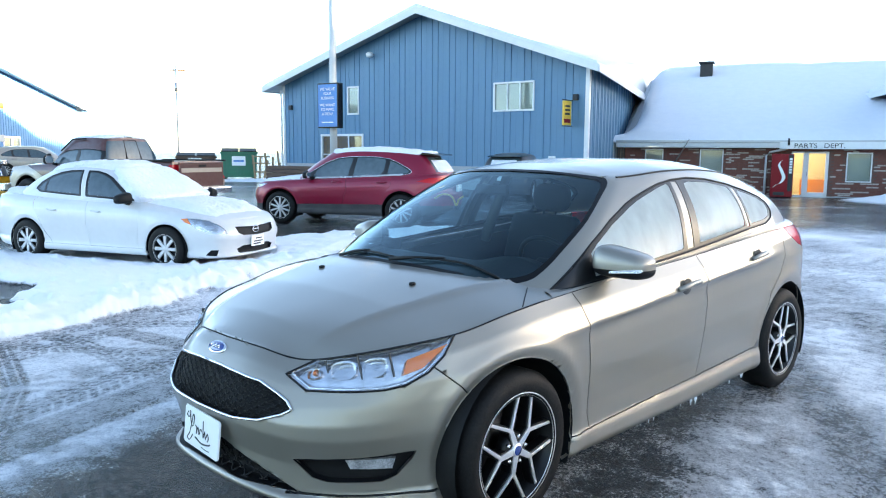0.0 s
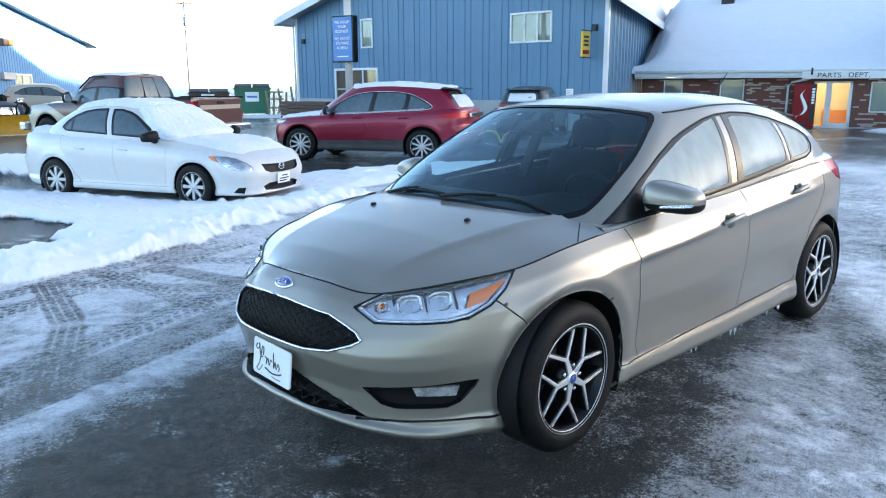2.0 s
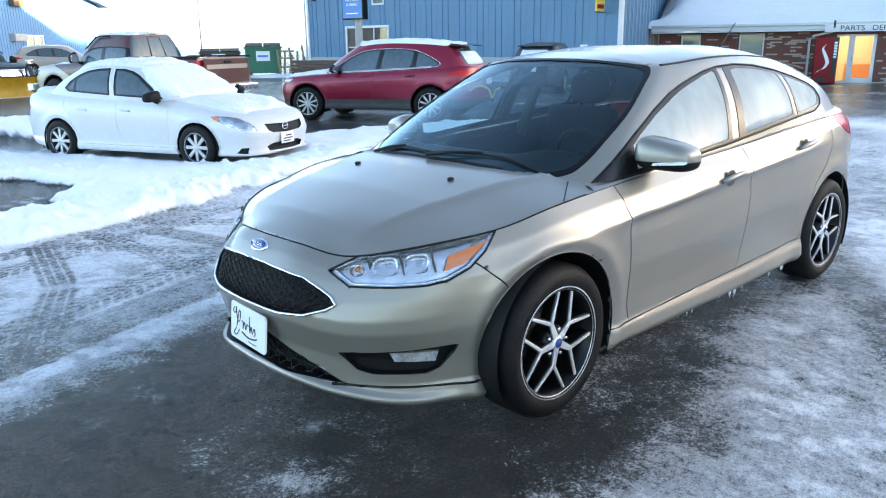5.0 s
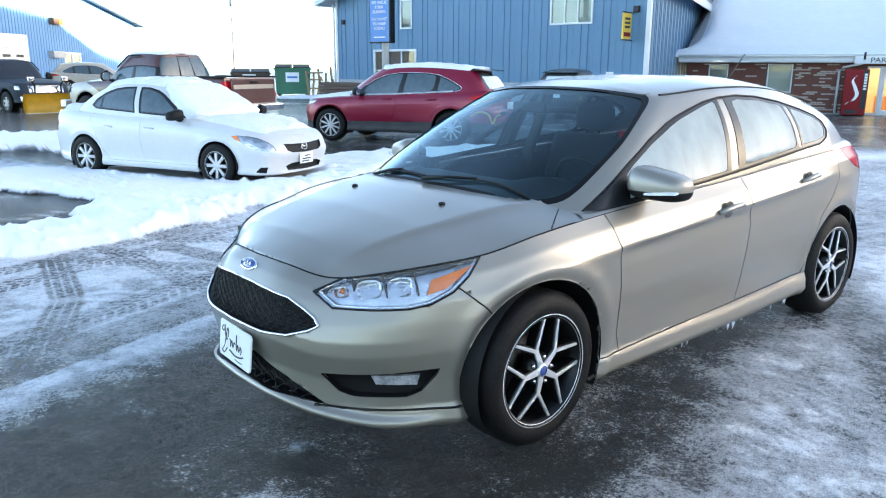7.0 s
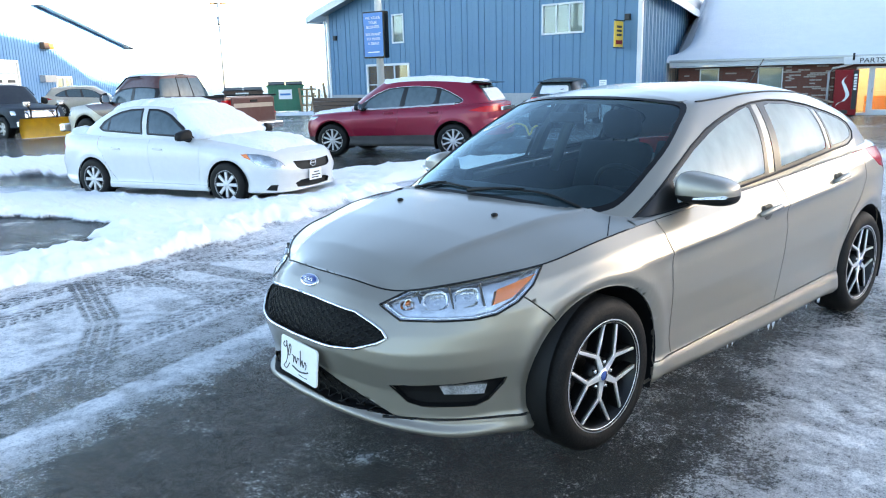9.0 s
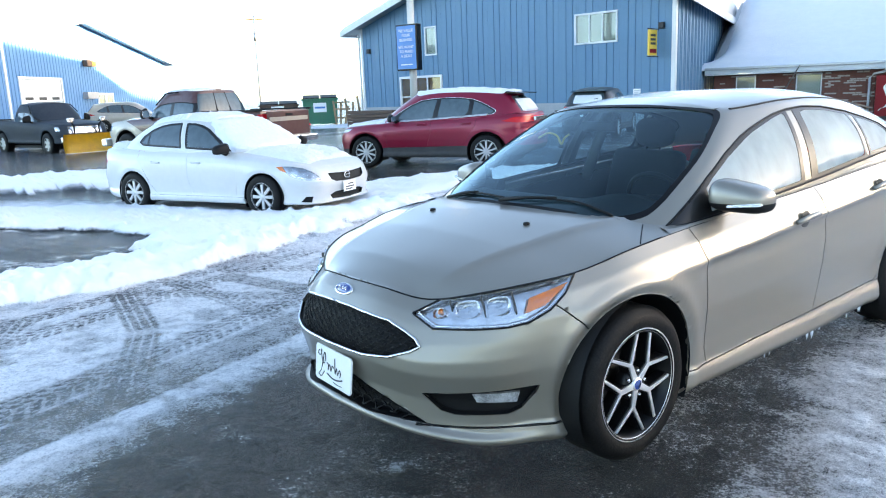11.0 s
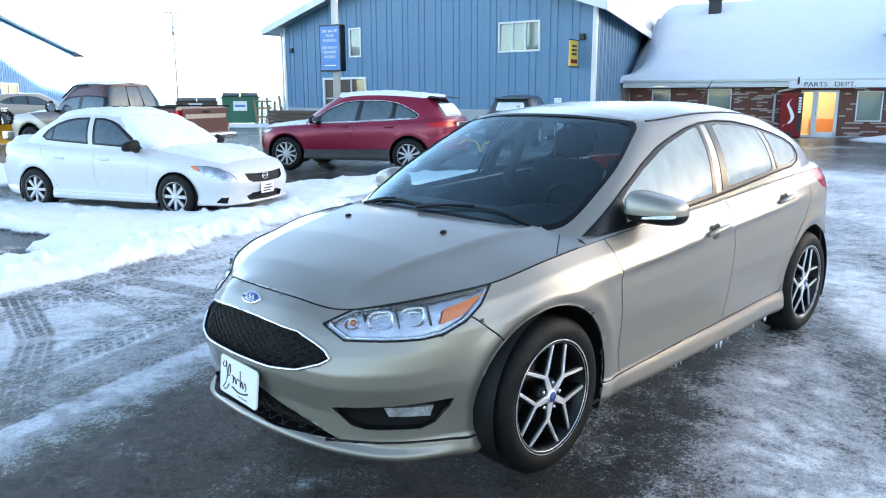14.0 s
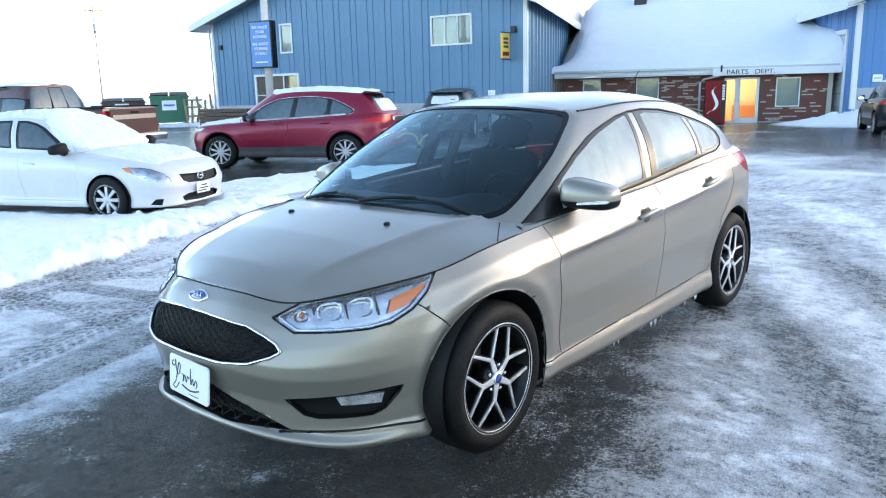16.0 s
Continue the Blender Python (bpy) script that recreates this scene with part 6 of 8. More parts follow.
def ground_fields(x, y):
    """How much ice or snow covers the asphalt (0 to 1), and the height of the surface."""
    big, mid, fine = fbm(x, y, 0.7, 4, 1), fbm(x, y, 2.6, 5, 2), fbm(x, y, 11, 4, 3)
    edge_t = (y - (2.85 + 0.365 * x)) / 1.063 + 0.10 * (mid - 0.5)
    bank_y = np.interp(x, [-10, 0, 1.8, 2.7, 3.85, 4.3, 5.6, 7.2, 9.5, 11.5], [6.8, 6.4, 6.4, 6.45, 6.85, 7.1, 7.7, 8.3, 8.9, 9.2])
    ice_y = np.interp(x, [-3, 1.2, 2.2, 2.55, 3.1, 4.1, 5.1, 6.2, 7.5], [-0.6, -0.2, 0.85, 1.17, 1.38, 1.68, 1.78, 1.95, 2.4]) + 0.12 + 0.35 * (mid - 0.5)
    cover = 0.14 + 0.19 * smooth(2.2, 3.2, x) * (1 - smooth(1.9, 2.3, y)) + 0.40 * (mid - 0.5) + 0.40 * (fbm(x, y, 5.5, 4, 9) - 0.5)
    # crusted ice on the near side of the car and past its tail
    streak = fbm(1.0 * (0.26 * x + 0.965 * y), 2.8 * (0.965 * x - 0.26 * y) + 0.25 * big, 13, 5, 4)
    ice = 0.72 + 0.32 * (streak - 0.5) + 0.18 * (big - 0.5) + 0.25 * (mid - 0.5) + 0.30 * (fine - 0.5)
    for a, b, w, amount in (((6.6, 2.25), (2.4, -0.32), 0.15, -0.22), ((7.4, 2.2), (3.0, -0.5), 0.22, 0.12), ((8.4, 2.2), (3.9, -0.5), 0.16, -0.16), ((10.5, 2.6), (5.0, -0.6), 0.30, 0.14)):
        d, al, l = segment(x, y, a, b)
        ice = ice + amount * (1 - smooth(w * 0.6, w * 1.3, np.abs(d + 0.12 * (big - 0.5)))) * (al > 0) * (al < l)
    wi = smooth(-0.22, 0.46, ice_y - y + 0.30 * (mid - 0.5)) * smooth(1.6, 2.4, x + 0.3 * (y - 1))
    wi = np.maximum(wi, smooth(5.8, 7.0, x) * (1 - smooth(6.0, 8.5, y - 0.25 * (x - 6))))
    cover = cover * (1 - wi) + ice * wi
    # blotches of ice before the bumper
    for cx, cy, r in ((2.12, 2.41, 0.10), (1.82, 2.10, 0.13), (1.40, 1.80, 0.10), (2.40, 1.45, 0.12)):
        cover = cover + 0.42 * np.exp(-(((x - cx) ** 2 + (y - cy) ** 2) / r**2)) * (0.3 + 1.2 * (fine - 0.2))
    # thin snow with tyre marks beyond the wet strip
    ws = smooth(-0.16, 0.24, edge_t + 0.08 * (fine - 0.5))
    thin = np.minimum(0.84 + 0.3 * (mid - 0.5) + 0.5 * (fine - 0.5), 0.85)
    thin = thin - 0.14 * (1 - smooth(0.0, 0.35, edge_t))
    # tyre marks: pressed grey bands, with snow left standing in the grooves of the tread (kind 0 none, 1 chevrons, 2 long ribs)
    for a, b, w, kind, base in (((-2.0, 2.66), (7.0, 6.20), 0.19, 0, 0.36), ((-2.0, 3.00), (7.0, 6.68), 0.15, 1, 0.27), ((-2.0, 4.20), (4.2, 6.70), 0.13, 1, 0.38), ((-2.0, 4.78), (4.0, 6.95), 0.11, 1, 0.40),
                                ((2.17, 6.40), (1.93, 5.05), 0.11, 2, 0.28), ((1.95, 5.12), (1.42, 3.80), 0.11, 2, 0.28), ((2.58, 6.50), (2.78, 4.60), 0.10, 1, 0.32), ((2.97, 6.30), (3.28, 5.20), 0.12, 0, 0.38),
                                ((3.6, 4.5), (2.2, 6.3), 0.10, 1, 0.36), ((4.6, 5.0), (3.0, 6.6), 0.11, 1, 0.36), ((0.2, 3.4), (1.4, 6.2), 0.10, 1, 0.42)):
        d, al, l = segment(x, y, a, b)
        inside = (1 - smooth(w * 0.86, w * 1.12, np.abs(d) + 0.03 * (fine - 0.5))) * smooth(0, 0.15, al) * (1 - smooth(l - 0.15, l, al))
        rib = smooth(0.55, 0.85, np.cos(2 * np.pi * d / 0.062))
        slit = smooth(0.35, 0.75, np.sin(2 * np.pi * (al + 0.8 * np.abs(d)) / 0.085))
        lines = (np.zeros_like(x), np.maximum(0.8 * slit, 0.7 * rib), np.maximum(rib, 0.25 * slit))[kind]
        press = base + 0.10 + 0.52 * lines * (0.55 + 0.9 * (mid - 0.2)) + 0.30 * (mid - 0.5) + 0.25 * (fine - 0.5)
        strong = np.clip(0.80 + 1.2 * (big - 0.40), 0.45, 1.0)
        thin = thin * (1 - inside * strong) + np.minimum(press, thin) * inside * strong
    thin = thin - 0.35 * smooth(0.50, 0.64, big) * smooth(0.5, 0.9, edge_t) * (1 - smooth(1.6, 2.2, edge_t))
    cover = cover * (1 - ws) + thin * ws
    # far surfaces
    far = smooth(9.5, 12, np.hypot(x - 3, y * 0.9))
    lot = 0.26 + 0.6 * (big - 0.5) + 0.35 * (mid - 0.5)
    lot = lot + 0.5 * smooth(8, 10, x) * (1 - smooth(15.5, 17.5, x - 0.15 * y)) * (1 - smooth(5, 7.5, y))
    cover = np.where(x > 7, cover * (1 - far) + lot * far, cover)
    lane = 0.16 + 0.4 * (big - 0.5) + 0.3 * (mid - 0.5)
    wl_ = smooth(13.2, 14.2, y + 0.6 * (x - 4) + 0.8 * (mid - 0.5)) * (x < 9)
    cover = cover * (1 - wl_) + lane * wl_
    # banks
    b1 = smooth(-0.06, 0.22, y - bank_y - 0.1 + 0.6 * (mid - 0.5) + 0.08 * (fine - 0.5)) * (1 - smooth(12.3, 13.4, y + 0.35 * (x - 4) + 0.9 * (mid - 0.5)))
    b1 = b1 * (1 - 0.9 * smooth(8.2, 8.6, y) * (1 - smooth(9.2, 9.5, y)) * smooth(6.8, 7.4, x + 0.8 * (mid - 0.5)))
    b1 = b1 * (1 - smooth(11.6, 12.8, x + 0.8 * (mid - 0.5)))
    puddle = smooth(0.98, 0.84, np.sqrt(((x - 1.7) / 1.75) ** 2 + ((y - 9.5) / 2.15) ** 2) + 0.35 * (mid - 0.5))
    b1 = b1 * (1 - puddle)
    b2 = smooth(0, 0.5, y - 15.0 + 0.3 * (x - 4) + 1.5 * (mid - 0.5)) * (1 - smooth(18.6, 19.4, y + 1.5 * (mid - 0.5))) * (1 - smooth(5.0, 5.8, x + 0.6 * (mid - 0.5)))
    b3 = np.exp(-(((x - 33.2) / 2.0) ** 2 + ((y - 6.6) / 2.2) ** 2)) * 1.3
    b4 = np.exp(-(((x - 22.8) / 2.6) ** 2 + ((y - 34.5) / 1.8) ** 2)) * 1.2
    bank = np.clip(np.maximum(np.maximum(b1, b2), np.maximum(b3, b4)), 0, 1)
    cover = np.maximum(np.where(puddle > 0.4, np.minimum(cover, 0.10 + 0.2 * (fine - 0.5) + 1.6 * np.maximum(fbm(x * 1.1 + y * 0.5, y * 0.5 - x * 0.25, 3.5, 4, 21) - 0.52, 0)), cover), smooth(0.02, 0.2, bank))
    cover = np.clip(cover, 0, 1)
    lump = fbm(x, y, 3.1, 4, 6)
    ridge = np.exp(-(((y - bank_y - 0.55) / 0.4) ** 2)) * (x < 7)
    clod = np.maximum(fbm(x, y, 7.5, 3, 12) - 0.52, 0) * 0.22
    h = bank * (0.035 + 0.05 * lump + 0.03 * big + 0.10 * ridge * lump + 0.015 * fine + 0.7 * clod)
    under = np.zeros_like(x)
    for m, x0, x1, hw in ((SEDAN_M, -0.9, 3.6, 0.72), (SUV_M, -0.9, 3.8, 0.85)):
        im = m.inverted()
        lx, ly = im[0][0] * x + im[0][1] * y + im[0][3], im[1][0] * x + im[1][1] * y + im[1][3]
        under = np.maximum(under, smooth(-0.25, 0.0, lx - x0) * smooth(-0.25, 0.0, x1 - lx) * smooth(-0.12, 0.1, hw - np.abs(ly)))
    h = h * (1 - under * 0.85) + 0.40 * np.clip(b3, 0, 1) * (0.6 + 0.8 * lump)
    h = h + 0.006 * wi * (streak - 0.5) + 0.010 * cover * (0.4 + mid) + 0.004 * cover * fine + 0.003 * (fbm(x, y, 23, 3, 8) - 0.5)
    return cover, h + ground_dip(x, y)


def axis(parts):
    out = []
    for a, b, step in parts:
        out.extend(np.arange(a, b, step))
    return np.array(out + [parts[-1][1]])


gx = axis([(-600, -40, 80), (-40, -4, 4), (-4, -1, 0.2), (-1, 0.4, 0.03), (0.4, 4.6, 0.0135), (4.6, 7.2, 0.024), (7.2, 12, 0.08), (12, 40, 0.4), (40, 100, 6), (100, 900, 80)])
gy = axis([(-600, -40, 80), (-40, -6, 4), (-6, -0.6, 0.15), (-0.6, 2.8, 0.02), (2.8, 6.6, 0.0135), (6.6, 7.6, 0.026), (7.6, 14, 0.06), (14, 40, 0.3), (40, 100, 6), (100, 900, 80)])
GX, GY = np.meshgrid(gx, gy, indexing="ij")
GC, GH = ground_fields(GX, GY)
nx_, ny_ = GX.shape
ids = np.arange(nx_ * ny_).reshape(nx_, ny_)
quads = np.stack([ids[:-1, :-1], ids[1:, :-1], ids[1:, 1:], ids[:-1, 1:]], -1).reshape(-1, 4)
gm_ = bpy.data.meshes.new("ground")
gm_.vertices.add(nx_ * ny_)
gm_.vertices.foreach_set("co", np.stack([GX, GY, GH], -1).astype(np.float32).ravel())
gm_.loops.add(len(quads) * 4)
gm_.loops.foreach_set("vertex_index", quads.astype(np.int32).ravel())
gm_.polygons.add(len(quads))
gm_.polygons.foreach_set("loop_start", np.arange(0, len(quads) * 4, 4, dtype=np.int32))
gm_.polygons.foreach_set("loop_total", np.full(len(quads), 4, dtype=np.int32))
gm_.update()
gm_.shade_smooth()
att = gm_.attributes.new("cover", "FLOAT", "POINT")
att.data.foreach_set("value", GC.astype(np.float32).ravel())


def ground_material():
    """Asphalt under water, ice and snow: the cover decides, two noises break its edges up."""
    m = bpy.data.materials.new("lot_surface")
    m.use_nodes = True
    nt = m.node_tree
    b = nt.nodes["Principled BSDF"]
    at, tc = nt.nodes.new("ShaderNodeAttribute"), nt.nodes.new("ShaderNodeTexCoord")
    at.attribute_name = "cover"
    acc = at.outputs["Fac"]
    for sc_, amount in ((14, 0.26), (55, 0.42), (150, 0.46)):
        n, mr, ad = (nt.nodes.new("ShaderNode" + k) for k in ("TexNoise", "MapRange", "Math"))
        n.inputs["Scale"].default_value, n.inputs["Detail"].default_value, n.inputs["Roughness"].default_value = sc_, 5, 0.7
        nt.links.new(tc.outputs["Object"], n.inputs["Vector"])
        mr.inputs["From Min"].default_value, mr.inputs["From Max"].default_value = 0.3, 0.7
        mr.inputs["To Min"].default_value, mr.inputs["To Max"].default_value = -amount / 2, amount / 2
        nt.links.new(n.outputs["Fac"], mr.inputs["Value"])
        nt.links.new(acc, ad.inputs[0])
        nt.links.new(mr.outputs[0], ad.inputs[1])
        acc = ad.outputs[0]
    keep = nt.nodes.new("ShaderNodeMath")
    keep.operation = "MAXIMUM"
    snowy = nt.nodes.new("ShaderNodeMapRange")
    snowy.inputs["From Min"].default_value, snowy.inputs["From Max"].default_value = 0.86, 1.0
    nt.links.new(at.outputs["Fac"], snowy.inputs["Value"])
    nt.links.new(acc, keep.inputs[0])
    nt.links.new(snowy.outputs[0], keep.inputs[1])
    acc = keep.outputs[0]
    col, rou = nt.nodes.new("ShaderNodeValToRGB"), nt.nodes.new("ShaderNodeValToRGB")
    for ramp, stops in ((col, ((0.0, (0.002, 0.0023, 0.0027)), (0.24, (0.008, 0.009, 0.011)), (0.40, (0.10, 0.106, 0.112)), (0.56, (0.33, 0.345, 0.365)), (0.74, (0.58, 0.60, 0.63)), (0.95, (0.88, 0.885, 0.89)))),
                        (rou, ((0.0, (0.14,) * 3), (0.30, (0.24,) * 3), (0.50, (0.26,) * 3), (0.72, (0.6,) * 3), (0.95, (0.8,) * 3)))):
        while len(ramp.color_ramp.elements) < len(stops):
            ramp.color_ramp.elements.new(0.5)
        for e, (p, c) in zip(ramp.color_ramp.elements, stops):
            e.position, e.color = p, (*c, 1)
        nt.links.new(acc, ramp.inputs["Fac"])
    # grit: brownish sand and slush in patches, and dull flecks of old ice on the bare asphalt
    base = col.outputs[0]
    for sc_, lo_, hi_, most, tone in ((2.3, 0.58, 0.74, 0.22, (0.20, 0.165, 0.11)), (38, 0.60, 0.70, 0.50, (0.16, 0.16, 0.15)), (9, 0.52, 0.70, 0.35, (0.022, 0.021, 0.018))):
        n, mr, mx = (nt.nodes.new("ShaderNode" + k) for k in ("TexNoise", "MapRange", "Mix"))
        n.inputs["Scale"].default_value, n.inputs["Detail"].default_value, n.inputs["Roughness"].default_value = sc_, 7, 0.68
        nt.links.new(tc.outputs["Object"], n.inputs["Vector"])
        mr.inputs["From Min"].default_value, mr.inputs["From Max"].default_value, mr.inputs["To Max"].default_value = lo_, hi_, most
        nt.links.new(n.outputs["Fac"], mr.inputs["Value"])
        fade, mul = nt.nodes.new("ShaderNodeMapRange"), nt.nodes.new("ShaderNodeMath")
        fade.inputs["From Min"].default_value, fade.inputs["From Max"].default_value = (0.75, 0.5)
        nt.links.new(at.outputs["Fac"], fade.inputs["Value"])
        mul.operation = "MULTIPLY"
        nt.links.new(mr.outputs[0], mul.inputs[0])
        nt.links.new(fade.outputs[0], mul.inputs[1])
        mx.data_type = "RGBA"
        nt.links.new(mul.outputs[0], mx.inputs["Factor"])
        nt.links.new(base, mx.inputs["A"])
        mx.inputs["B"].default_value = (*tone, 1)
        base = mx.outputs["Result"]
    nt.links.new(base, b.inputs["Base Color"])
    nt.links.new(rou.outputs[0], b.inputs["Roughness"])
    sp_ = nt.nodes.new("ShaderNodeMapRange")
    sp_.inputs["From Min"].default_value, sp_.inputs["From Max"].default_value = 0.2, 0.5
    sp_.inputs["To Min"].default_value, sp_.inputs["To Max"].default_value = 0.27, 0.7
    nt.links.new(acc, sp_.inputs["Value"])
    nt.links.new(sp_.outputs[0], b.inputs["Specular IOR Level"])
    n, bp, ad = (nt.nodes.new("ShaderNode" + k) for k in ("TexNoise", "Bump", "Math"))
    n.inputs["Scale"].default_value, n.inputs["Detail"].default_value = 120, 7
    nt.links.new(tc.outputs["Object"], n.inputs["Vector"])
    nt.links.new(n.outputs["Fac"], ad.inputs[0])
    nt.links.new(acc, ad.inputs[1])
    bp.inputs["Distance"].default_value = 0.022
    soft = nt.nodes.new("ShaderNodeMapRange")
    soft.inputs["From Min"].default_value, soft.inputs["From Max"].default_value = 0.7, 1.0
    soft.inputs["To Min"].default_value, soft.inputs["To Max"].default_value = 1.0, 0.30
    nt.links.new(at.outputs["Fac"], soft.inputs["Value"])
    nt.links.new(soft.outputs[0], bp.inputs["Strength"])
    nt.links.new(ad.outputs[0], bp.inputs["Height"])
    nt.links.new(bp.outputs[0], b.inputs["Normal"])
    return m


gm_.materials.append(ground_material())
tagged(new("ground", gm_), "wet asphalt lot with ice, thin snow with tyre marks and snow banks", "ground", kind="structure")

# ---- buildings ----
M["siding_blue"] = material("siding_blue", (0.088, 0.212, 0.335), 0.5, 0.0, 0.35, (0.115, 0.24, 0.355), 0.9, 0.002, 5)
M["siding_bright"] = material("siding_bright", (0.075, 0.22, 0.45), 0.5, 0.0, 0.3, (0.10, 0.25, 0.46), 0.9, 0.002, 5)
M["white_trim"] = material("white_trim", (0.74, 0.75, 0.75), 0.5, 0, 0.3, (0.58, 0.59, 0.6), 4)
M["concrete"] = material("concrete", (0.42, 0.43, 0.44), 0.8, 0, 0.5, (0.30, 0.30, 0.31), 2.5, 0.003, 60)
M["blind"] = material("blind", (0.50, 0.48, 0.40), 0.7, 0, 0.4, (0.42, 0.41, 0.36), 3)
# brownish reflection in the lower window, painted on the sheet behind its panes
M["blind_brown"] = material("blind_brown", (0.36, 0.17, 0.07), 0.6, 0, 0.5, (0.22, 0.11, 0.06), 3)
M["pane"] = glass("pane", (0.85, 0.9, 0.9), 0.0, 0.95)
M["dark_metal"] = material("dark_metal", (0.025, 0.025, 0.028), 0.5, 0.4, 0.3, (0.06, 0.055, 0.05), 8)
M["galvanised"] = material("galvanised", (0.48, 0.49, 0.50), 0.45, 0.7, 0.4, (0.36, 0.37, 0.38), 12)
M["green_steel"] = material("green_steel", (0.012, 0.16, 0.085), 0.5, 0, 0.5, (0.05, 0.14, 0.09), 4)
M["brown_steel"] = material("brown_steel", (0.09, 0.05, 0.035), 0.6, 0, 0.5, (0.15, 0.09, 0.06), 4)
M["timber"] = material("timber", (0.34, 0.22, 0.12), 0.75, 0, 0.6, (0.22, 0.13, 0.07), 7, 0.002, 50)
M["brick_red"] = material("brick_red", (0.17, 0.055, 0.04), 0.85, 0, 0.5, (0.26, 0.11, 0.08), 9, 0.003, 80)
M["brick_pale"] = material("brick_pale", (0.50, 0.42, 0.37), 0.85, 0, 0.5, (0.36, 0.27, 0.23), 9, 0.003, 80)
M["mortar"] = material("mortar", (0.13, 0.075, 0.06), 0.9, 0, 0.5, (0.18, 0.11, 0.09), 9, 0.003, 80)
M["machine_red"] = material("machine_red", (0.24, 0.004, 0.010), 0.35, 0, 0.25, (0.19, 0.008, 0.014), 5, spec=0.2)
M["sign_blue"] = material("sign_blue", (0.04, 0.20, 0.52), 0.35, 0, 0.2, (0.06, 0.25, 0.58), 4)
M["pole_paint"] = material("pole_paint", (0.62, 0.62, 0.60), 0.5, 0, 0.3, (0.5, 0.5, 0.48), 6)
M["sign_yellow"] = material("sign_yellow", (0.75, 0.50, 0.06), 0.4, 0, 0.2, (0.6, 0.4, 0.06), 6)


def polar(az, d):
    return (0.5 + d * math.cos(radians(az)), 0.03 + d * math.sin(radians(az)))


def wall_frame(a, b, z=0.0):
    """x runs along a wall from a to b, y into the building, z up."""
    return Matrix.Translation((a[0], a[1], z)) @ Matrix.Rotation(math.atan2(b[1] - a[1], b[0] - a[0]), 4, "Z"), math.hypot(b[0] - a[0], b[1] - a[1])


def siding(parent, length, top, openings, mat, base=0.0, step=0.9, rib=0.3, m=None):
    """Upright steel sheets with ribs, cut round the openings (x0, x1, z0, z1). top(x): the height of the wall."""
    marks = sorted({round(v, 3) for v in [*np.arange(0, length, step), length, *[o[0] for o in openings], *[o[1] for o in openings]] if 0 <= v <= length})
    for x0, x1 in zip(marks, marks[1:]):
        if x1 - x0 < 0.02:
            continue
        spans, z = [], base
        for o in sorted([o for o in openings if o[0] < x1 - 0.01 and o[1] > x0 + 0.01], key=lambda o: o[2]):
            if o[2] > z:
                spans.append((z, o[2], o[2]))
            z = o[3]
        spans.append((z, top(x0), top(x1)))
        for zb, za, zc in spans:
            prof = [(x0 + 0.002, 0.05), (x0 + 0.002, 0.0)]
            r = math.ceil(x0 / rib) * rib
            while r < x1 - 0.06:
                if r > x0 + 0.01:
                    prof += [(r, 0.0), (r + 0.012, -0.028), (r + 0.04, -0.028), (r + 0.052, 0.0)]
                r += rib
            prof += [(x1 - 0.002, 0.0), (x1 - 0.002, 0.05)]
            b = grid_faces(bmesh.new(), [[(q[0], q[1], zb), (q[0], q[1], za + (zc - za) * (q[0] - x0) / (x1 - x0))] for q in prof])
            for f in b.faces:
                f.smooth = False
            bmesh.ops.recalc_face_normals(b, faces=b.faces[:])
            ob = part("siding_panel", b, mat, parent)
            if m is not None:
                ob.matrix_basis = m


def window_unit(parent, x0, x1, z0, z1, bars=2, behind="blind", frame_w=0.07, m=None, name="window", cross=0):
    """White frame, mullions, panes and the coloured sheet behind them."""
    w = thing_part(name, parent, m if m is not None else Matrix.Identity(4))
    f = bmesh.new()
    for a in ((x0 - frame_w, x1 + frame_w, z1, z1 + frame_w), (x0 - frame_w, x1 + frame_w, z0 - frame_w, z0), (x0 - frame_w, x0, z0, z1), (x1, x1 + frame_w, z0, z1)):
        box(a[0], a[1], -0.05, 0.05, a[2], a[3], 0.008, f)
    part("window_frame", f, M["white_trim"], w)
    for k in range(bars):
        x = x0 + (x1 - x0) * (k + 1) / (bars + 1)
        part("mullion", box(x - 0.03, x + 0.03, -0.03, 0.04, z0, z1, 0.006), M["white_trim"], w)
    for k in range(cross):
        z = z0 + (z1 - z0) * (k + 1) / (cross + 1)
        part("mullion", box(x0, x1, -0.025, 0.035, z - 0.025, z + 0.025, 0.006), M["white_trim"], w)
    for k in range(bars + 1):
        xa, xb = x0 + (x1 - x0) * k / (bars + 1), x0 + (x1 - x0) * (k + 1) / (bars + 1)
        part("pane", box(xa, xb, 0.0, 0.006, z0, z1), M["pane"], w)
    part("blind", box(x0, x1, 0.07, 0.085, z0, z1), M[behind], w)
    return w


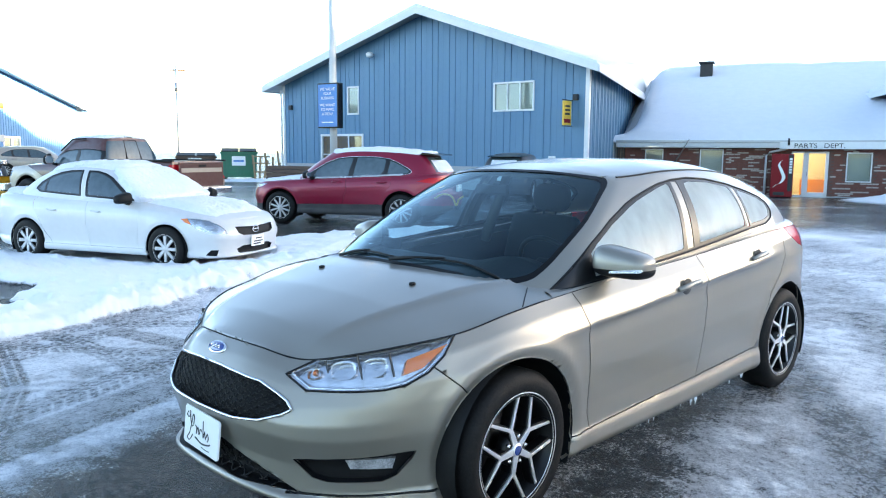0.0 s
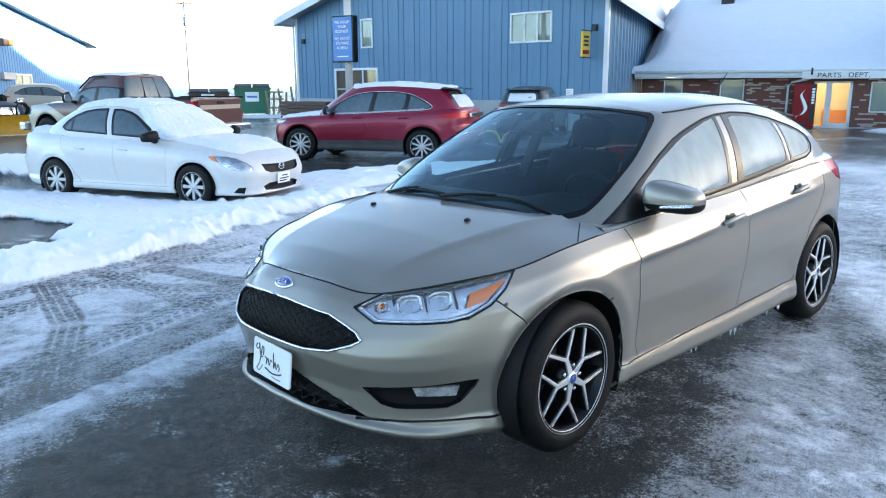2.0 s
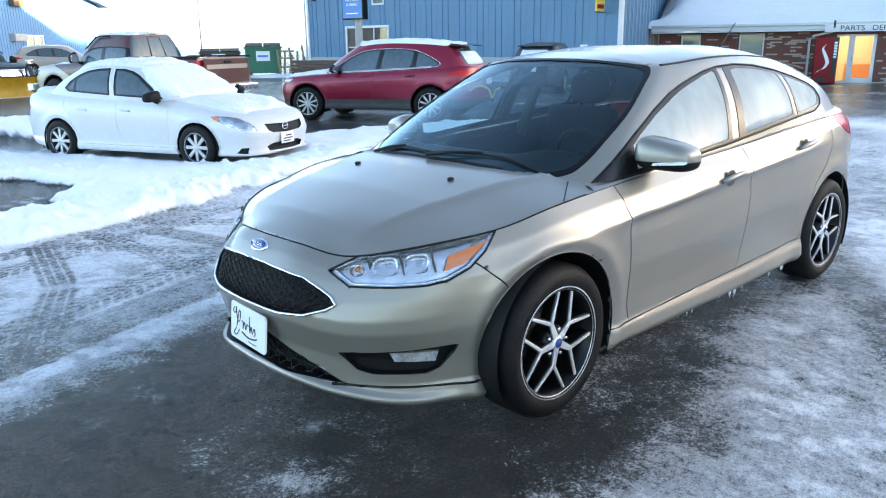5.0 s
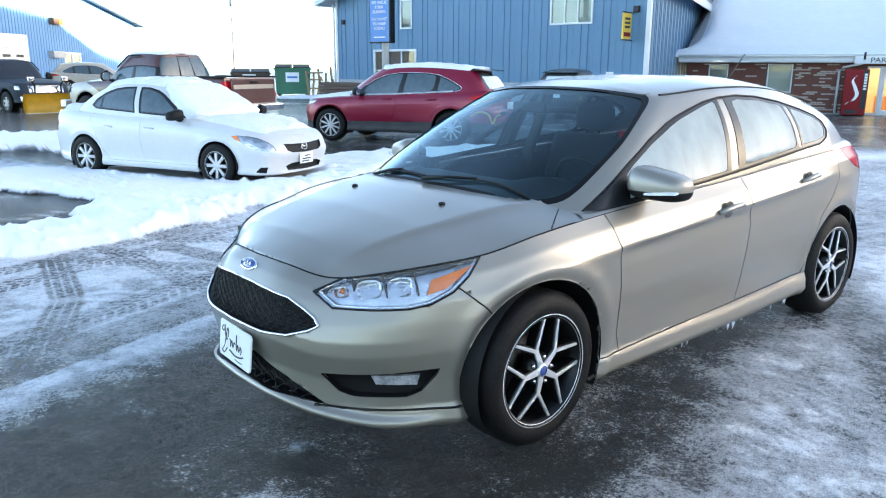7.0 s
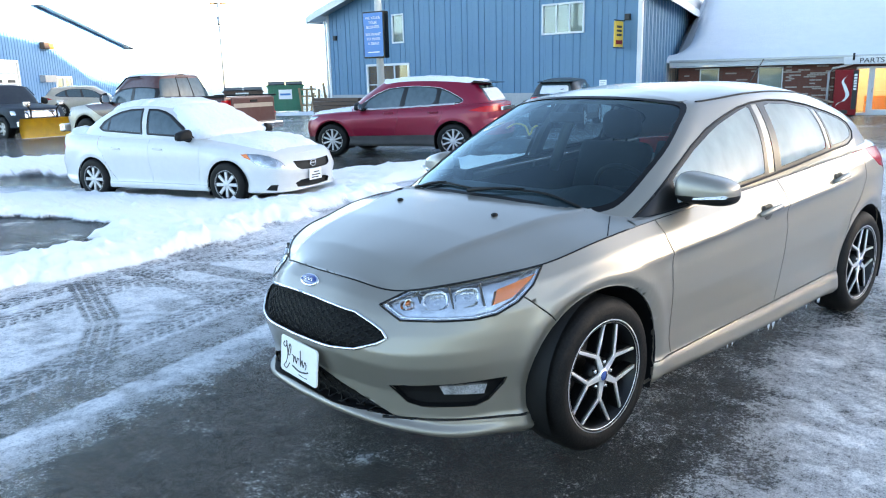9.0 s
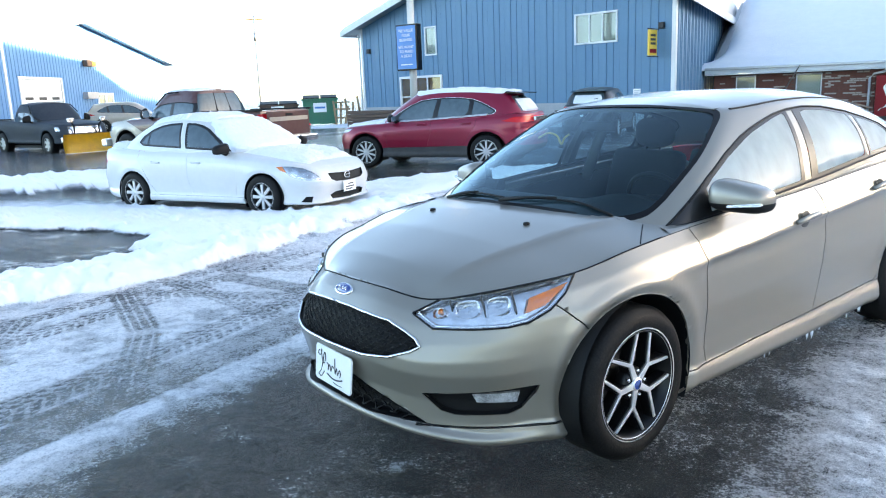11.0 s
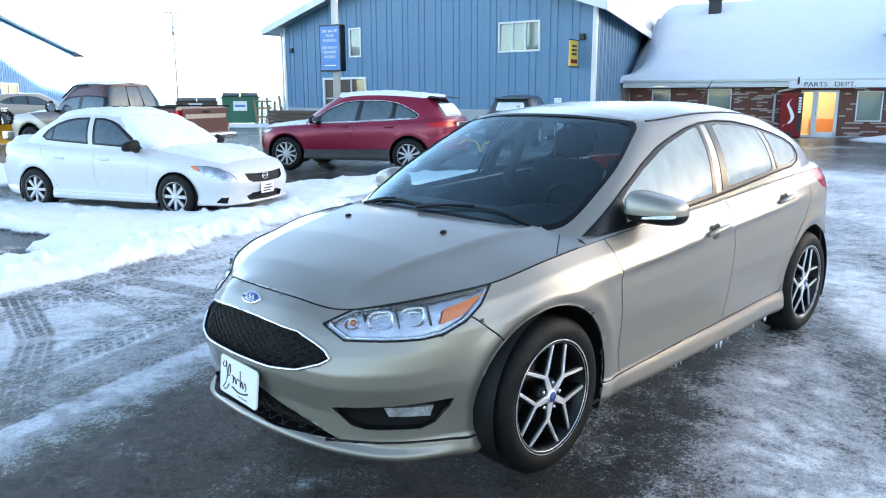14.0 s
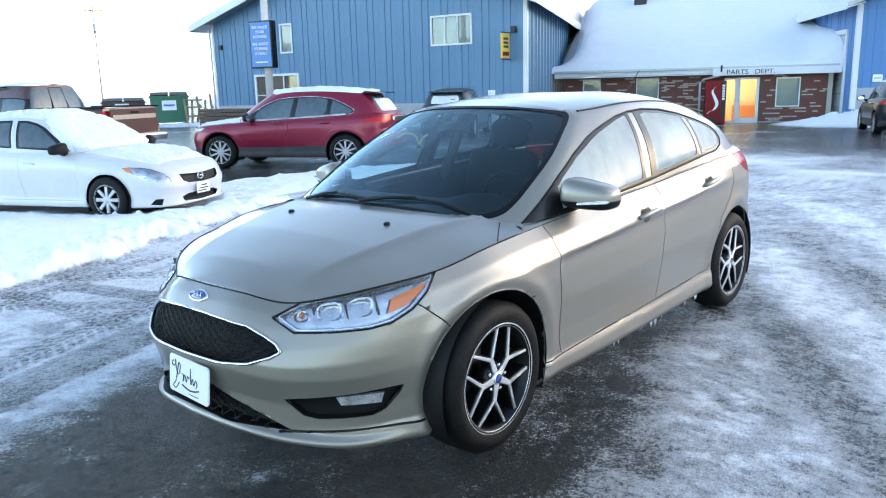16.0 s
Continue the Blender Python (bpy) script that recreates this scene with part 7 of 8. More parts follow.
def gable_roof(parent, length, depth, eave, peak, over=0.5, skew=0.0, ridge=None):
    """Two snow-laden slopes with white fascia boards along the gable."""
    h = ridge or length / 2
    def lean(b):
        for v in b.verts:
            v.co.x -= skew * max(v.co.y, 0) * min(max((v.co.x - h) / (length + over - h), 0), 1)
        return b
    for sg in (0, 1):
        xe, xp = (-over, h) if sg == 0 else (length + over, h)
        ze = eave - over * (peak - eave) / (h if sg == 0 else length - h)
        b = prism([(xe, ze), (xp, peak), (xp, peak + 0.12), (xe, ze + 0.12)], -over, depth, "y", 0.02)
        part("roof", lean(b), M["galvanised"], parent)
        s_ = prism([(xe + (0.1 if sg == 0 else -0.1), ze + 0.11), (xp, peak + 0.10), (xp, peak + 0.28), (xe + (0.1 if sg == 0 else -0.1), ze + 0.26)], -over + 0.05, depth, "y", 0.04)
        part("roof_snow", lean(s_), M["snow"], parent)
        part("fascia", prism([(xe, ze - 0.14), (xp, peak - 0.14), (xp, peak + 0.13), (xe, ze + 0.13)], -over - 0.03, -over + 0.002, "y", 0.005), M["white_trim"], parent)
        part("eave_board", lean(box(min(xe, xe + (0.03 if sg else -0.03)), max(xe, xe + (0.03 if sg else -0.03)), -over, depth, ze - 0.14, ze + 0.12, 0.005)), M["white_trim"], parent)
        part("soffit", lean(prism([(xe, ze - 0.03), (0 if sg == 0 else length, eave - 0.03), (0 if sg == 0 else length, eave), (xe, ze)], -over, depth, "y")), M["white_trim"], parent)


# blue hall with the gable
GL, GR = polar(56.8, 38.8), polar(34.3, 28.5)
fm, wl = wall_frame(GL, GR, -0.3)
hall = thing("blue_hall", fm, "blue ribbed steel hall with white trim and snowy gable roof", "building")
EAVE, PEAK, Z0 = 5.05, 7.62, 0.3
RIDGE = wl / 2 + 0.75
top = lambda x: EAVE + (PEAK - EAVE) * (x / RIDGE if x < RIDGE else (wl - x) / (wl - RIDGE))
WINS = [(12.52, 14.25, 3.20 + Z0, 4.20 + Z0), (4.44, 5.05, 3.28 + Z0, 4.42 + Z0), (2.70, 5.28, 0.55 + Z0, 2.24 + Z0)]
siding(hall, wl, top, WINS, M["siding_blue"], 0.95 + Z0)
part("base_wall", box(0, wl, -0.015, 0.2, 0, 0.95 + Z0), M["concrete"], hall)
part("inner_wall", prism([(0.05, 0), (wl - 0.05, 0), (wl - 0.05, EAVE - 0.1), (RIDGE, PEAK - 0.1), (0.05, EAVE - 0.1)], 0.2, 0.3, "y"), M["concrete"], hall)
window_unit(hall, *WINS[0], 2)
window_unit(hall, *WINS[1], 0)
# no blind here: the brown sheet stands in for what the panes reflect
window_unit(hall, *WINS[2], 2, "blind_brown", 0.1, cross=1)
siding(hall, 24, lambda x: EAVE, [], M["siding_blue"], 0.95 + Z0, m=Matrix.Translation((wl, 0, 0)) @ Matrix.Rotation(radians(90 + 17), 4, "Z"))
part("base_wall", box(-0.2, 0.015, 0, 24, 0, 0.95 + Z0), M["concrete"], hall, loc=Matrix.Translation((wl, 0, 0)) @ Matrix.Rotation(radians(17), 4, "Z"))
part("side_wall", box(0, 0.1, 0, 24, 0, EAVE), M["siding_blue"], hall)
part("back_wall", prism([(0, 0), (wl - 7.3, 0), (wl - 7.3, EAVE), (RIDGE, PEAK), (0, EAVE)], 23.0, 23.1, "y"), M["siding_blue"], hall)
gable_roof(hall, wl, 24.0, EAVE, PEAK, 0.75, 0.3057, RIDGE)
part("corner_trim", box(wl - 0.09, wl + 0.07, -0.05, 0.09, 0.3, EAVE, 0.01), M["white_trim"], hall)
part("corner_trim", box(-0.06, 0.08, -0.05, 0.09, 0.3, EAVE, 0.01), M["white_trim"], hall)
part("downspout", tube([(-0.16, -0.1, EAVE - 0.25), (-0.1, -0.1, EAVE - 0.6), (-0.1, -0.1, 0.2)], 0.05, 8), M["white_trim"], hall)
wlamp = thing("wall_lamp", fm @ pose(6.03, -0.05, 6.1), "small grey flood lamp under the gable", "lamp")
part("bracket", tube([(0, 0.05, 0), (0, -0.15, 0.02)], 0.03, 8), M["galvanised"], wlamp)
part("shade", ellipsoid((0, -0.25, -0.02), (0.14, 0.16, 0.12), 16, 2.6), M["plate_white"], wlamp)
for x, z in ((0.55, 3.95), (16.1, 3.86)):
    bx = thing("junction_box", fm @ pose(x, -0.08, z), "small dark metal box on the blue wall", "box")
    part("case", box(-0.1, 0.1, -0.06, 0.06, -0.11, 0.11, 0.015), M["dark_metal"], bx)
    part("lid", box(-0.085, 0.085, -0.072, -0.058, -0.09, 0.09, 0.006), M["dark_metal"], bx)
for x in (12.56, 15.15):
    nt_ = thing("paper_notice", fm @ pose(x, -0.035, 1.56), "white paper notice on the blue wall", "notice", "notices on the hall")
    part("sheet", box(-0.15, 0.15, -0.004, 0.002, -0.14, 0.14), M["plate_white"], nt_)
    lines = bmesh.new()
    for k in range(3):
        box(-0.11, 0.11 - 0.04 * k, -0.007, -0.0035, 0.06 - 0.06 * k, 0.085 - 0.06 * k, 0, lines)
    part("lines", lines, M["galvanised"], nt_)
ys = thing("hanging_sign", fm @ pose(15.95, -0.45, 3.28), "small yellow hanging sign with dark marks on a bracket", "sign")
part("board", box(-0.03, 0.03, -0.30, 0.30, -0.45, 0.43, 0.012), M["sign_yellow"], ys)
part("red_band", box(-0.034, 0.034, -0.24, 0.24, -0.36, -0.22), M["machine_red"], ys)
for k in range(3):
    part("mark", box(-0.036, 0.036, -0.18, 0.18, -0.08 + 0.14 * k, 0.0 + 0.14 * k, 0.004), M["ink"], ys)
for z in (-0.48, 0.46):
    part("bracket", tube([(0, 0.45, z), (0, -0.35, z)], 0.018, 6), M["dark_metal"], ys)

# low brick parts building
PL, PR = polar(31.6, 36.1), polar(13.6, 36.3)
fp, pl = wall_frame(PL, PR, -0.28)
off = 0.6
parts_b = thing("parts_building", fp, "low brick building with white fascia and a deep snowy roof", "building")
PW = [(0.37 + off, 1.08 + off, 0.9, 1.98), (2.75 + off, 3.64 + off, 0.9, 1.98), (8.57 + off, 9.43 + off, 0.72, 1.86)]
DOOR = (6.42 + off, 7.86 + off, 0.0, 1.94)
holes = PW + [DOOR]
courses = bmesh.new()
part("inner_wall", box(0, DOOR[0], 0.25, 0.35, 0, 2.1), M["mortar"], parts_b)
part("inner_wall", box(DOOR[1], pl, 0.25, 0.35, 0, 2.1), M["mortar"], parts_b)
marks = sorted({0.0, pl, *[o[0] for o in holes], *[o[1] for o in holes]})
mort = bmesh.new()
for x0, x1 in zip(marks, marks[1:]):
    o = [o for o in holes if o[0] <= x0 + 0.01 and o[1] >= x1 - 0.01]
    for z0, z1 in (((0.0, o[0][2]), (o[0][3], 2.1)) if o else ((0.0, 2.1),)):
        if z1 - z0 > 0.01:
            box(x0, x1, 0.0, 0.25, z0, z1, 0, mort)
part("wall", mort, M["mortar"], parts_b)
bricks = {"brick_red": bmesh.new(), "brick_pale": bmesh.new()}
rb_ = random.Random(4)
row, z = 0, 0.02
while z < 2.03:
    x = -0.2 + (row % 2) * 0.12
    pale_run = 0
    while x < pl:
        l = 0.23
        xa, xb = max(x, 0.0), min(x + l - 0.012, pl)
        if xb - xa > 0.03 and not any(o[0] - 0.02 < xb and xa < o[1] + 0.02 and o[2] - 0.02 < z + 0.06 and z < o[3] + 0.02 for o in holes):
            pale_run = pale_run - 1 if pale_run > 0 else (rb_.choice((1, 2, 3)) if rb_.random() < 0.13 else 0)
            box(xa, xb, -0.012 - rb_.random() * 0.006, 0.005, z, z + 0.058, 0, bricks["brick_pale" if pale_run > 0 else "brick_red"])
        x += l
    z += 0.07
    row += 1
for k, v in bricks.items():
    tagged(part("bricks", v, M[k], parts_b), kind="stuff")
for o in PW:
    window_unit(parts_b, *o, 0, frame_w=0.05)
part("fascia", box(-0.3, pl + 0.1, -0.62, -0.55, 2.14, 2.40, 0.008), M["white_trim"], parts_b)
part("soffit", box(-0.3, pl + 0.1, -0.60, 0.2, 2.09, 2.13), M["white_trim"], parts_b)
part("gutter", box(-0.3, pl + 0.1, -0.70, -0.62, 2.30, 2.41, 0.02), M["galvanised"], parts_b)
part("sign_board", box(5.6 + off + 0.3, 10.9 + off, -0.745, -0.705, 2.04, 2.33, 0.006), M["white_trim"], parts_b)
part("foundation", box(-0.1, pl, -0.03, 0.2, -0.3, 0.06), M["concrete"], parts_b)
part("end_post", box(pl - 0.2, pl - 0.02, -0.12, 0.02, 0, 2.1, 0.01), M["blind"], parts_b)
part("downspout", tube([(6.35 + off, -0.62, 2.12), (6.1 + off, -0.5, 2.02), (5.55 + off, -0.1, 1.9), (5.42 + off, -0.08, 1.75), (5.42 + off, -0.08, 0.05)], 0.05, 8), M["white_trim"], parts_b)
part("vent_pipe", tube([(6.25 + off, -0.75, 2.2), (6.25 + off, -0.75, 2.48)], 0.04, 8), M["dark_metal"], parts_b)
# roof with drifted snow
RX, RY = np.meshgrid(np.linspace(-0.6, pl + 1.2, 90), np.linspace(0, 1, 40), indexing="ij")
RZ = 2.36 + RY * 4.2 + 0.16 * smooth(0, 0.06, RY) + 0.18 * (fbm(RX, RY * 8, 0.5, 4, 12) - 0.5) * smooth(0, 0.2, RY)
RZ = RZ - 1.3 * np.exp(-(((RX + 0.6) / 0.8) ** 2)) * smooth(0.0, 0.3, RY)
RZ = RZ + 0.7 * np.exp(-(((RX - pl - 0.2) / 1.0) ** 2)) * np.exp(-(((RY - 0.12) / 0.2) ** 2))
rs = grid_faces(bmesh.new(), np.stack([RX, -0.66 + RY * 10.5, RZ], -1))
grid_faces(rs, np.stack([np.stack([RX[:, 0], np.full(90, -0.66), np.full(90, 2.30)], -1), np.stack([RX[:, 0], np.full(90, -0.66), RZ[:, 0]], -1)], 1))
bmesh.ops.remove_doubles(rs, verts=rs.verts[:], dist=1e-4)
bmesh.ops.recalc_face_normals(rs, faces=rs.faces[:])
part("roof_snow", rs, M["snow"], parts_b)
part("roof", prism([(-0.6, 2.28), (9.9, 6.0), (20, 2.3)], -0.1, pl + 1.2, "x"), M["galvanised"], parts_b)
chim = thing("roof_vent", fp @ pose(2.4 + off, 8.3, 6.3), "dark square vent on the snowy roof", "vent")
part("shaft", box(-0.32, 0.32, -0.3, 0.3, -0.9, 0.35, 0.03), M["dark_metal"], chim)
part("cap", box(-0.40, 0.40, -0.38, 0.38, 0.35, 0.45, 0.02), M["dark_metal"], chim)
# lettering on the board
def lettering(text, size, mat, m, parent, name="lettering", align="LEFT"):
    cu = bpy.data.curves.new(name, "FONT")
    cu.body, cu.size, cu.extrude, cu.align_x = text, size, 0.004, align
    tmp = new(name, cu)
    me = bpy.data.meshes.new_from_object(tmp.evaluated_get(bpy.context.evaluated_depsgraph_get()))
    bpy.data.objects.remove(tmp)
    me.materials.append(mat)
    ob = new(name, me)
    ob.matrix_basis = m
    ob.parent = parent
    return ob
UP = Matrix.Rotation(radians(90), 4, "X")
for word, dx in (("PARTS", 0.0), ("DEPT.", 1.12)):
    lettering(word, 0.27, M["dark_metal"], Matrix.Translation((6.45 + off + dx, -0.752, 2.09)) @ UP @ Matrix.Diagonal((1.15, 1, 1, 1)), parts_b, "word")
# glazed entrance with a lit room behind
ent = thing("entrance_door", fp @ pose(DOOR[0], 0, 0), "white glazed door with a side light, warm light inside", "door", kind="structure")
dw = DOOR[1] - DOOR[0]
fr = bmesh.new()
for a in ((0, 0.06, 0, 1.94), (0.46, 0.55, 0, 1.94), (dw - 0.12, dw, 0, 1.94), (0, dw, 1.86, 1.94), (0.0, 0.5, 0.0, 0.10), (0.5, dw, 0.0, 0.22)):
    box(a[0], a[1], -0.04, 0.06, a[2], a[3], 0.008, fr)
part("door_frame", fr, M["white_trim"], ent)
part("pane", box(0.06, 0.46, 0.0, 0.008, 0.1, 1.86), M["pane"], ent)
leaf = part("door_leaf", box(0.55, 0.68, -0.02, 0.03, 0.22, 1.86, 0.008), M["white_trim"], ent)
part("pane", box(0.66, dw - 0.12, 0.0, 0.008, 0.22, 1.86), M["pane"], ent)
part("door_handle", tube([(0.62, -0.07, 0.9), (0.62, -0.07, 1.1)], 0.015, 8), M["chrome"], ent)
M["warm_wall"] = material("warm_wall", (0.75, 0.66, 0.45), 0.7, 0, 0.3, (0.65, 0.5, 0.28), 3)
M["orange_counter"] = material("orange_counter", (0.75, 0.25, 0.03), 0.5, 0, 0.3, (0.6, 0.2, 0.03), 4)
room = thing("entrance_room", fp @ pose(DOOR[0], 0.36, 0), "warm-lit room seen through the glazed door", "room", kind="structure")
rb2 = bmesh.new()
for a in ((-0.6, dw + 0.6, 2.4, 2.5, 0, 2.1), (-0.7, -0.6, 0, 2.5, 0, 2.1), (dw + 0.6, dw + 0.7, 0, 2.5, 0, 2.1), (-0.7, dw + 0.7, 0, 2.5, 2.08, 2.12), (-0.7, dw + 0.7, 0, 2.5, -0.02, 0.02)):
    box(*a, 0, rb2)
part("wall", rb2, M["warm_wall"], room)
part("counter", box(0.5, dw + 0.5, 1.3, 1.6, 0.02, 0.72, 0.02), M["orange_counter"], room)
rl = new("room_lamp", bpy.data.lights.new("room_lamp", "POINT"))
rl.data.energy, rl.data.color, rl.data.shadow_soft_size = 11.0, (1.0, 0.86, 0.62), 0.15
rl.matrix_basis = fp @ pose(DOOR[0] + 0.6, 1.3, 1.7)
# drinks machine
vm = thing("vending_machine", fp @ pose(5.62 + off, -0.95, -0.02), "red drinks vending machine with a white wave mark", "vending machine")
part("cabinet", box(0, 0.86, 0, 0.85, 0.06, 1.85, 0.02), M["machine_red"], vm)
part("side_panel", box(-0.012, 0.0, 0.02, 0.84, 0.08, 1.83, 0.004), M["gloss_black"], vm)
part("front_panel", box(0.03, 0.64, -0.03, 0.0, 0.30, 1.82, 0.012), M["machine_red"], vm)
part("control_panel", box(0.66, 0.83, -0.03, 0.0, 0.30, 1.82, 0.012), M["dark_metal"], vm)
wave = spline([(0.10, 0.42), (0.22, 0.55), (0.38, 0.62), (0.50, 0.85), (0.40, 1.15), (0.30, 1.40), (0.44, 1.62)], 40)
wb = bmesh.new()
grid_faces(wb, [[(q[0] - 0.055 * math.sin(math.pi * k / 39) - 0.01, -0.035, q[1]), (q[0] + 0.055 * math.sin(math.pi * k / 39) + 0.01, -0.035, q[1] + 0.03)] for k, q in enumerate(wave)])
part("wave_mark", wb, M["plate_white"], vm)
for k in range(6):
    part("button", box(0.69, 0.80, -0.042, -0.03, 1.05 + 0.11 * k, 1.13 + 0.11 * k, 0.006), M["plate_white"], vm)
part("dispense_flap", box(0.12, 0.55, -0.04, -0.02, 0.12, 0.26, 0.01), M["dark_metal"], vm)
for x in (0.06, 0.74):
    part("foot", box(x, x + 0.06, 0.05, 0.8, 0.0, 0.06), M["dark_metal"], vm)

# right hall
RC = polar(12.4, 34.5)
rd, rf = Vector((0.862, 0.506)), Vector((0.506, -0.862))
fr_, _ = wall_frame(RC, (RC[0] + rf.x, RC[1] + rf.y), -0.28)
rh = thing("right_hall", fr_, "bright blue steel hall with grey lower wall and white trim", "building")
RW = [(2.0, 3.95, 1.60, 2.83)]
siding(rh, 14, lambda x: 4.6, RW, M["siding_bright"], 1.42)
part("base_wall", box(0, 14, -0.02, 0.2, 0, 1.42), M["concrete"], rh)
window_unit(rh, *RW[0], 2, frame_w=0.1)
part("corner_trim", box(-0.08, 0.12, -0.06, 0.1, 0.6, 4.6, 0.01), M["white_trim"], rh)
part("snow_ledge", box(0.3, 14, -0.35, -0.02, 0.0, 0.22, 0.06), M["snow"], rh)
SM = Matrix.Rotation(radians(90), 4, "Z")
siding(rh, 16, lambda x: 4.6, [(1.25, 3.0, 0.0, 3.55)], M["siding_bright"], 0.0, m=SM @ Matrix.Scale(-1, 4, (0, 1, 0)))
sd_ = thing_part("overhead_door", rh, SM @ Matrix.Scale(-1, 4, (0, 1, 0)))
for a in ((1.05, 1.25, 0, 3.75), (3.0, 3.2, 0, 3.75), (1.05, 3.2, 3.55, 3.75)):
    part("door_frame", box(a[0], a[1], -0.06, 0.06, a[2], a[3], 0.01), M["white_trim"], sd_)
for k in range(6):
    part("door_panel", box(1.25, 3.0, 0.02, 0.06, 0.59 * k + 0.005, 0.59 * k + 0.585, 0.01), M["concrete"], sd_)
part("roof", prism([(-0.65, 4.46), (7, 7.2), (14.6, 4.46), (14.6, 4.6), (7, 7.36), (-0.65, 4.62)], -0.6, 16, "y", 0.01), M["galvanised"], rh)
part("roof_snow", prism([(-0.5, 4.64), (7, 7.35), (14.5, 4.64), (14.5, 4.85), (7, 7.6), (-0.5, 4.86)], -0.5, 16, "y", 0.04), M["snow"], rh)
part("fascia", box(-0.7, -0.64, -0.62, 16, 4.38, 4.64, 0.006), M["white_trim"], rh)
part("soffit", prism([(-0.65, 4.42), (0, 4.60), (0, 4.64), (-0.65, 4.46)], -0.6, 16, "y"), M["white_trim"], rh)
part("end_wall", prism([(0.1, 0), (13.9, 0), (13.9, 4.5), (7, 7.1), (0.1, 4.5)], 15.8, 16, "y"), M["siding_bright"], rh)
part("gable", prism([(0, 4.58), (14, 4.58), (7, 7.2)], 0.0, 0.06, "y"), M["siding_bright"], rh)
ws_ = thing("wall_sign", fr_ @ pose(0.85, -0.04, 1.78), "small white notice on the bright blue wall", "sign")
part("sheet", box(-0.18, 0.18, -0.006, 0.004, -0.14, 0.14, 0.003), M["plate_white"], ws_)
part("line", box(-0.13, 0.13, -0.0095, -0.0055, -0.02, 0.03), M["galvanised"], ws_)

# far service hall
LL, LR = polar(84.7, 41), polar(70.8, 66)
fl, ll = wall_frame(LL, LR, 0.0)
sh = thing("service_hall", fl, "long blue steel service hall, its upper gable sunlit", "building")
ltop = lambda x: 4.75 + 1.95 * (1 - abs(x - ll / 2) / (ll / 2))
LD = [(7.2, 11.5, 0.05, 3.10), (16.0, 18.3, 0.45, 2.38)]
siding(sh, ll, ltop, LD, M["siding_bright"], 0.0, 1.0, 0.33)
gable_roof(sh, ll, 20, 4.75, 6.70, 0.7)
part("side_wall", box(0, 0.1, 0, 20, 0, 4.75), M["siding_bright"], sh)
part("side_wall", box(ll - 0.1, ll, 0, 20, 0, 4.75), M["siding_bright"], sh)
gd = thing_part("garage_door", sh, Matrix.Identity(4))
for k in range(5):
    part("door_panel", box(7.2, 11.5, 0.02, 0.06, 0.05 + 0.61 * k + 0.006, 0.05 + 0.61 * (k + 1) - 0.006, 0.012), M["white_trim"], gd)
for k in range(3):
    part("pane", box(7.55 + 1.4 * k, 8.35 + 1.4 * k, 0.012, 0.022, 1.98, 2.14), M["dark_metal"], gd)
for a in ((7.05, 7.2, 0, 3.25), (11.5, 11.65, 0, 3.25), (7.05, 11.65, 3.10, 3.25)):
    part("door_frame", box(a[0], a[1], -0.04, 0.06, a[2], a[3], 0.01), M["white_trim"], gd)
ed = thing_part("glass_door", sh, Matrix.Identity(4))
for a in ((16.0, 16.14, 0.45, 2.38), (17.0, 17.3, 0.45, 2.38), (18.16, 18.3, 0.45, 2.38), (16.0, 18.3, 2.26, 2.38), (16.0, 18.3, 0.45, 0.6)):
    part("door_frame", box(a[0], a[1], -0.04, 0.08, a[2], a[3], 0.01), M["white_trim"], ed)
part("pane", box(16.14, 17.0, 0.0, 0.01, 0.6, 2.26), M["pane"], ed)
part("pane", box(17.3, 18.16, 0.0, 0.01, 0.6, 2.26), M["pane"], ed)
part("back", box(16.1, 18.2, 0.2, 0.22, 0.5, 2.3), M["dark_metal"], ed)
part("step", box(15.6, 18.7, -0.9, 0.0, 0.0, 0.44, 0.02), M["concrete"], sh)
part("corner_trim", box(5.85, 6.05, -0.05, 0.06, 0, 4.95, 0.01), M["white_trim"], sh)
part("wall_unit", box(14.0, 15.5, -0.35, 0.0, 2.0, 2.42, 0.03), M["concrete"], sh)
ol = thing("wall_lamp", fl @ pose(15.0, -0.05, 4.2), "boxy orange-lit wall lamp on the gable", "lamp")
part("case", box(-0.6, 0.1, -0.3, 0.0, -0.2, 0.2, 0.03), M["brown_steel"], ol)
part("lens", box(0.1, 0.7, -0.28, 0.0, -0.18, 0.18, 0.03), M["orange_counter"], ol)
gs = thing("tall_sign", Matrix.Translation((*polar(82.3, 30), 0)) @ Matrix.Rotation(radians(-30), 4, "Z"), "tall dark and grey sign panel on a post", "sign")
part("panel", box(-0.9, 0.2, -0.15, 0.15, 1.9, 3.6, 0.03), M["dark_metal"], gs)
part("lower_panel", box(-0.9, 0.35, -0.12, 0.12, 0.2, 1.85, 0.03), M["galvanised"], gs)
part("post", box(-0.4, -0.2, -0.1, 0.1, 0.0, 3.7), M["galvanised"], gs)

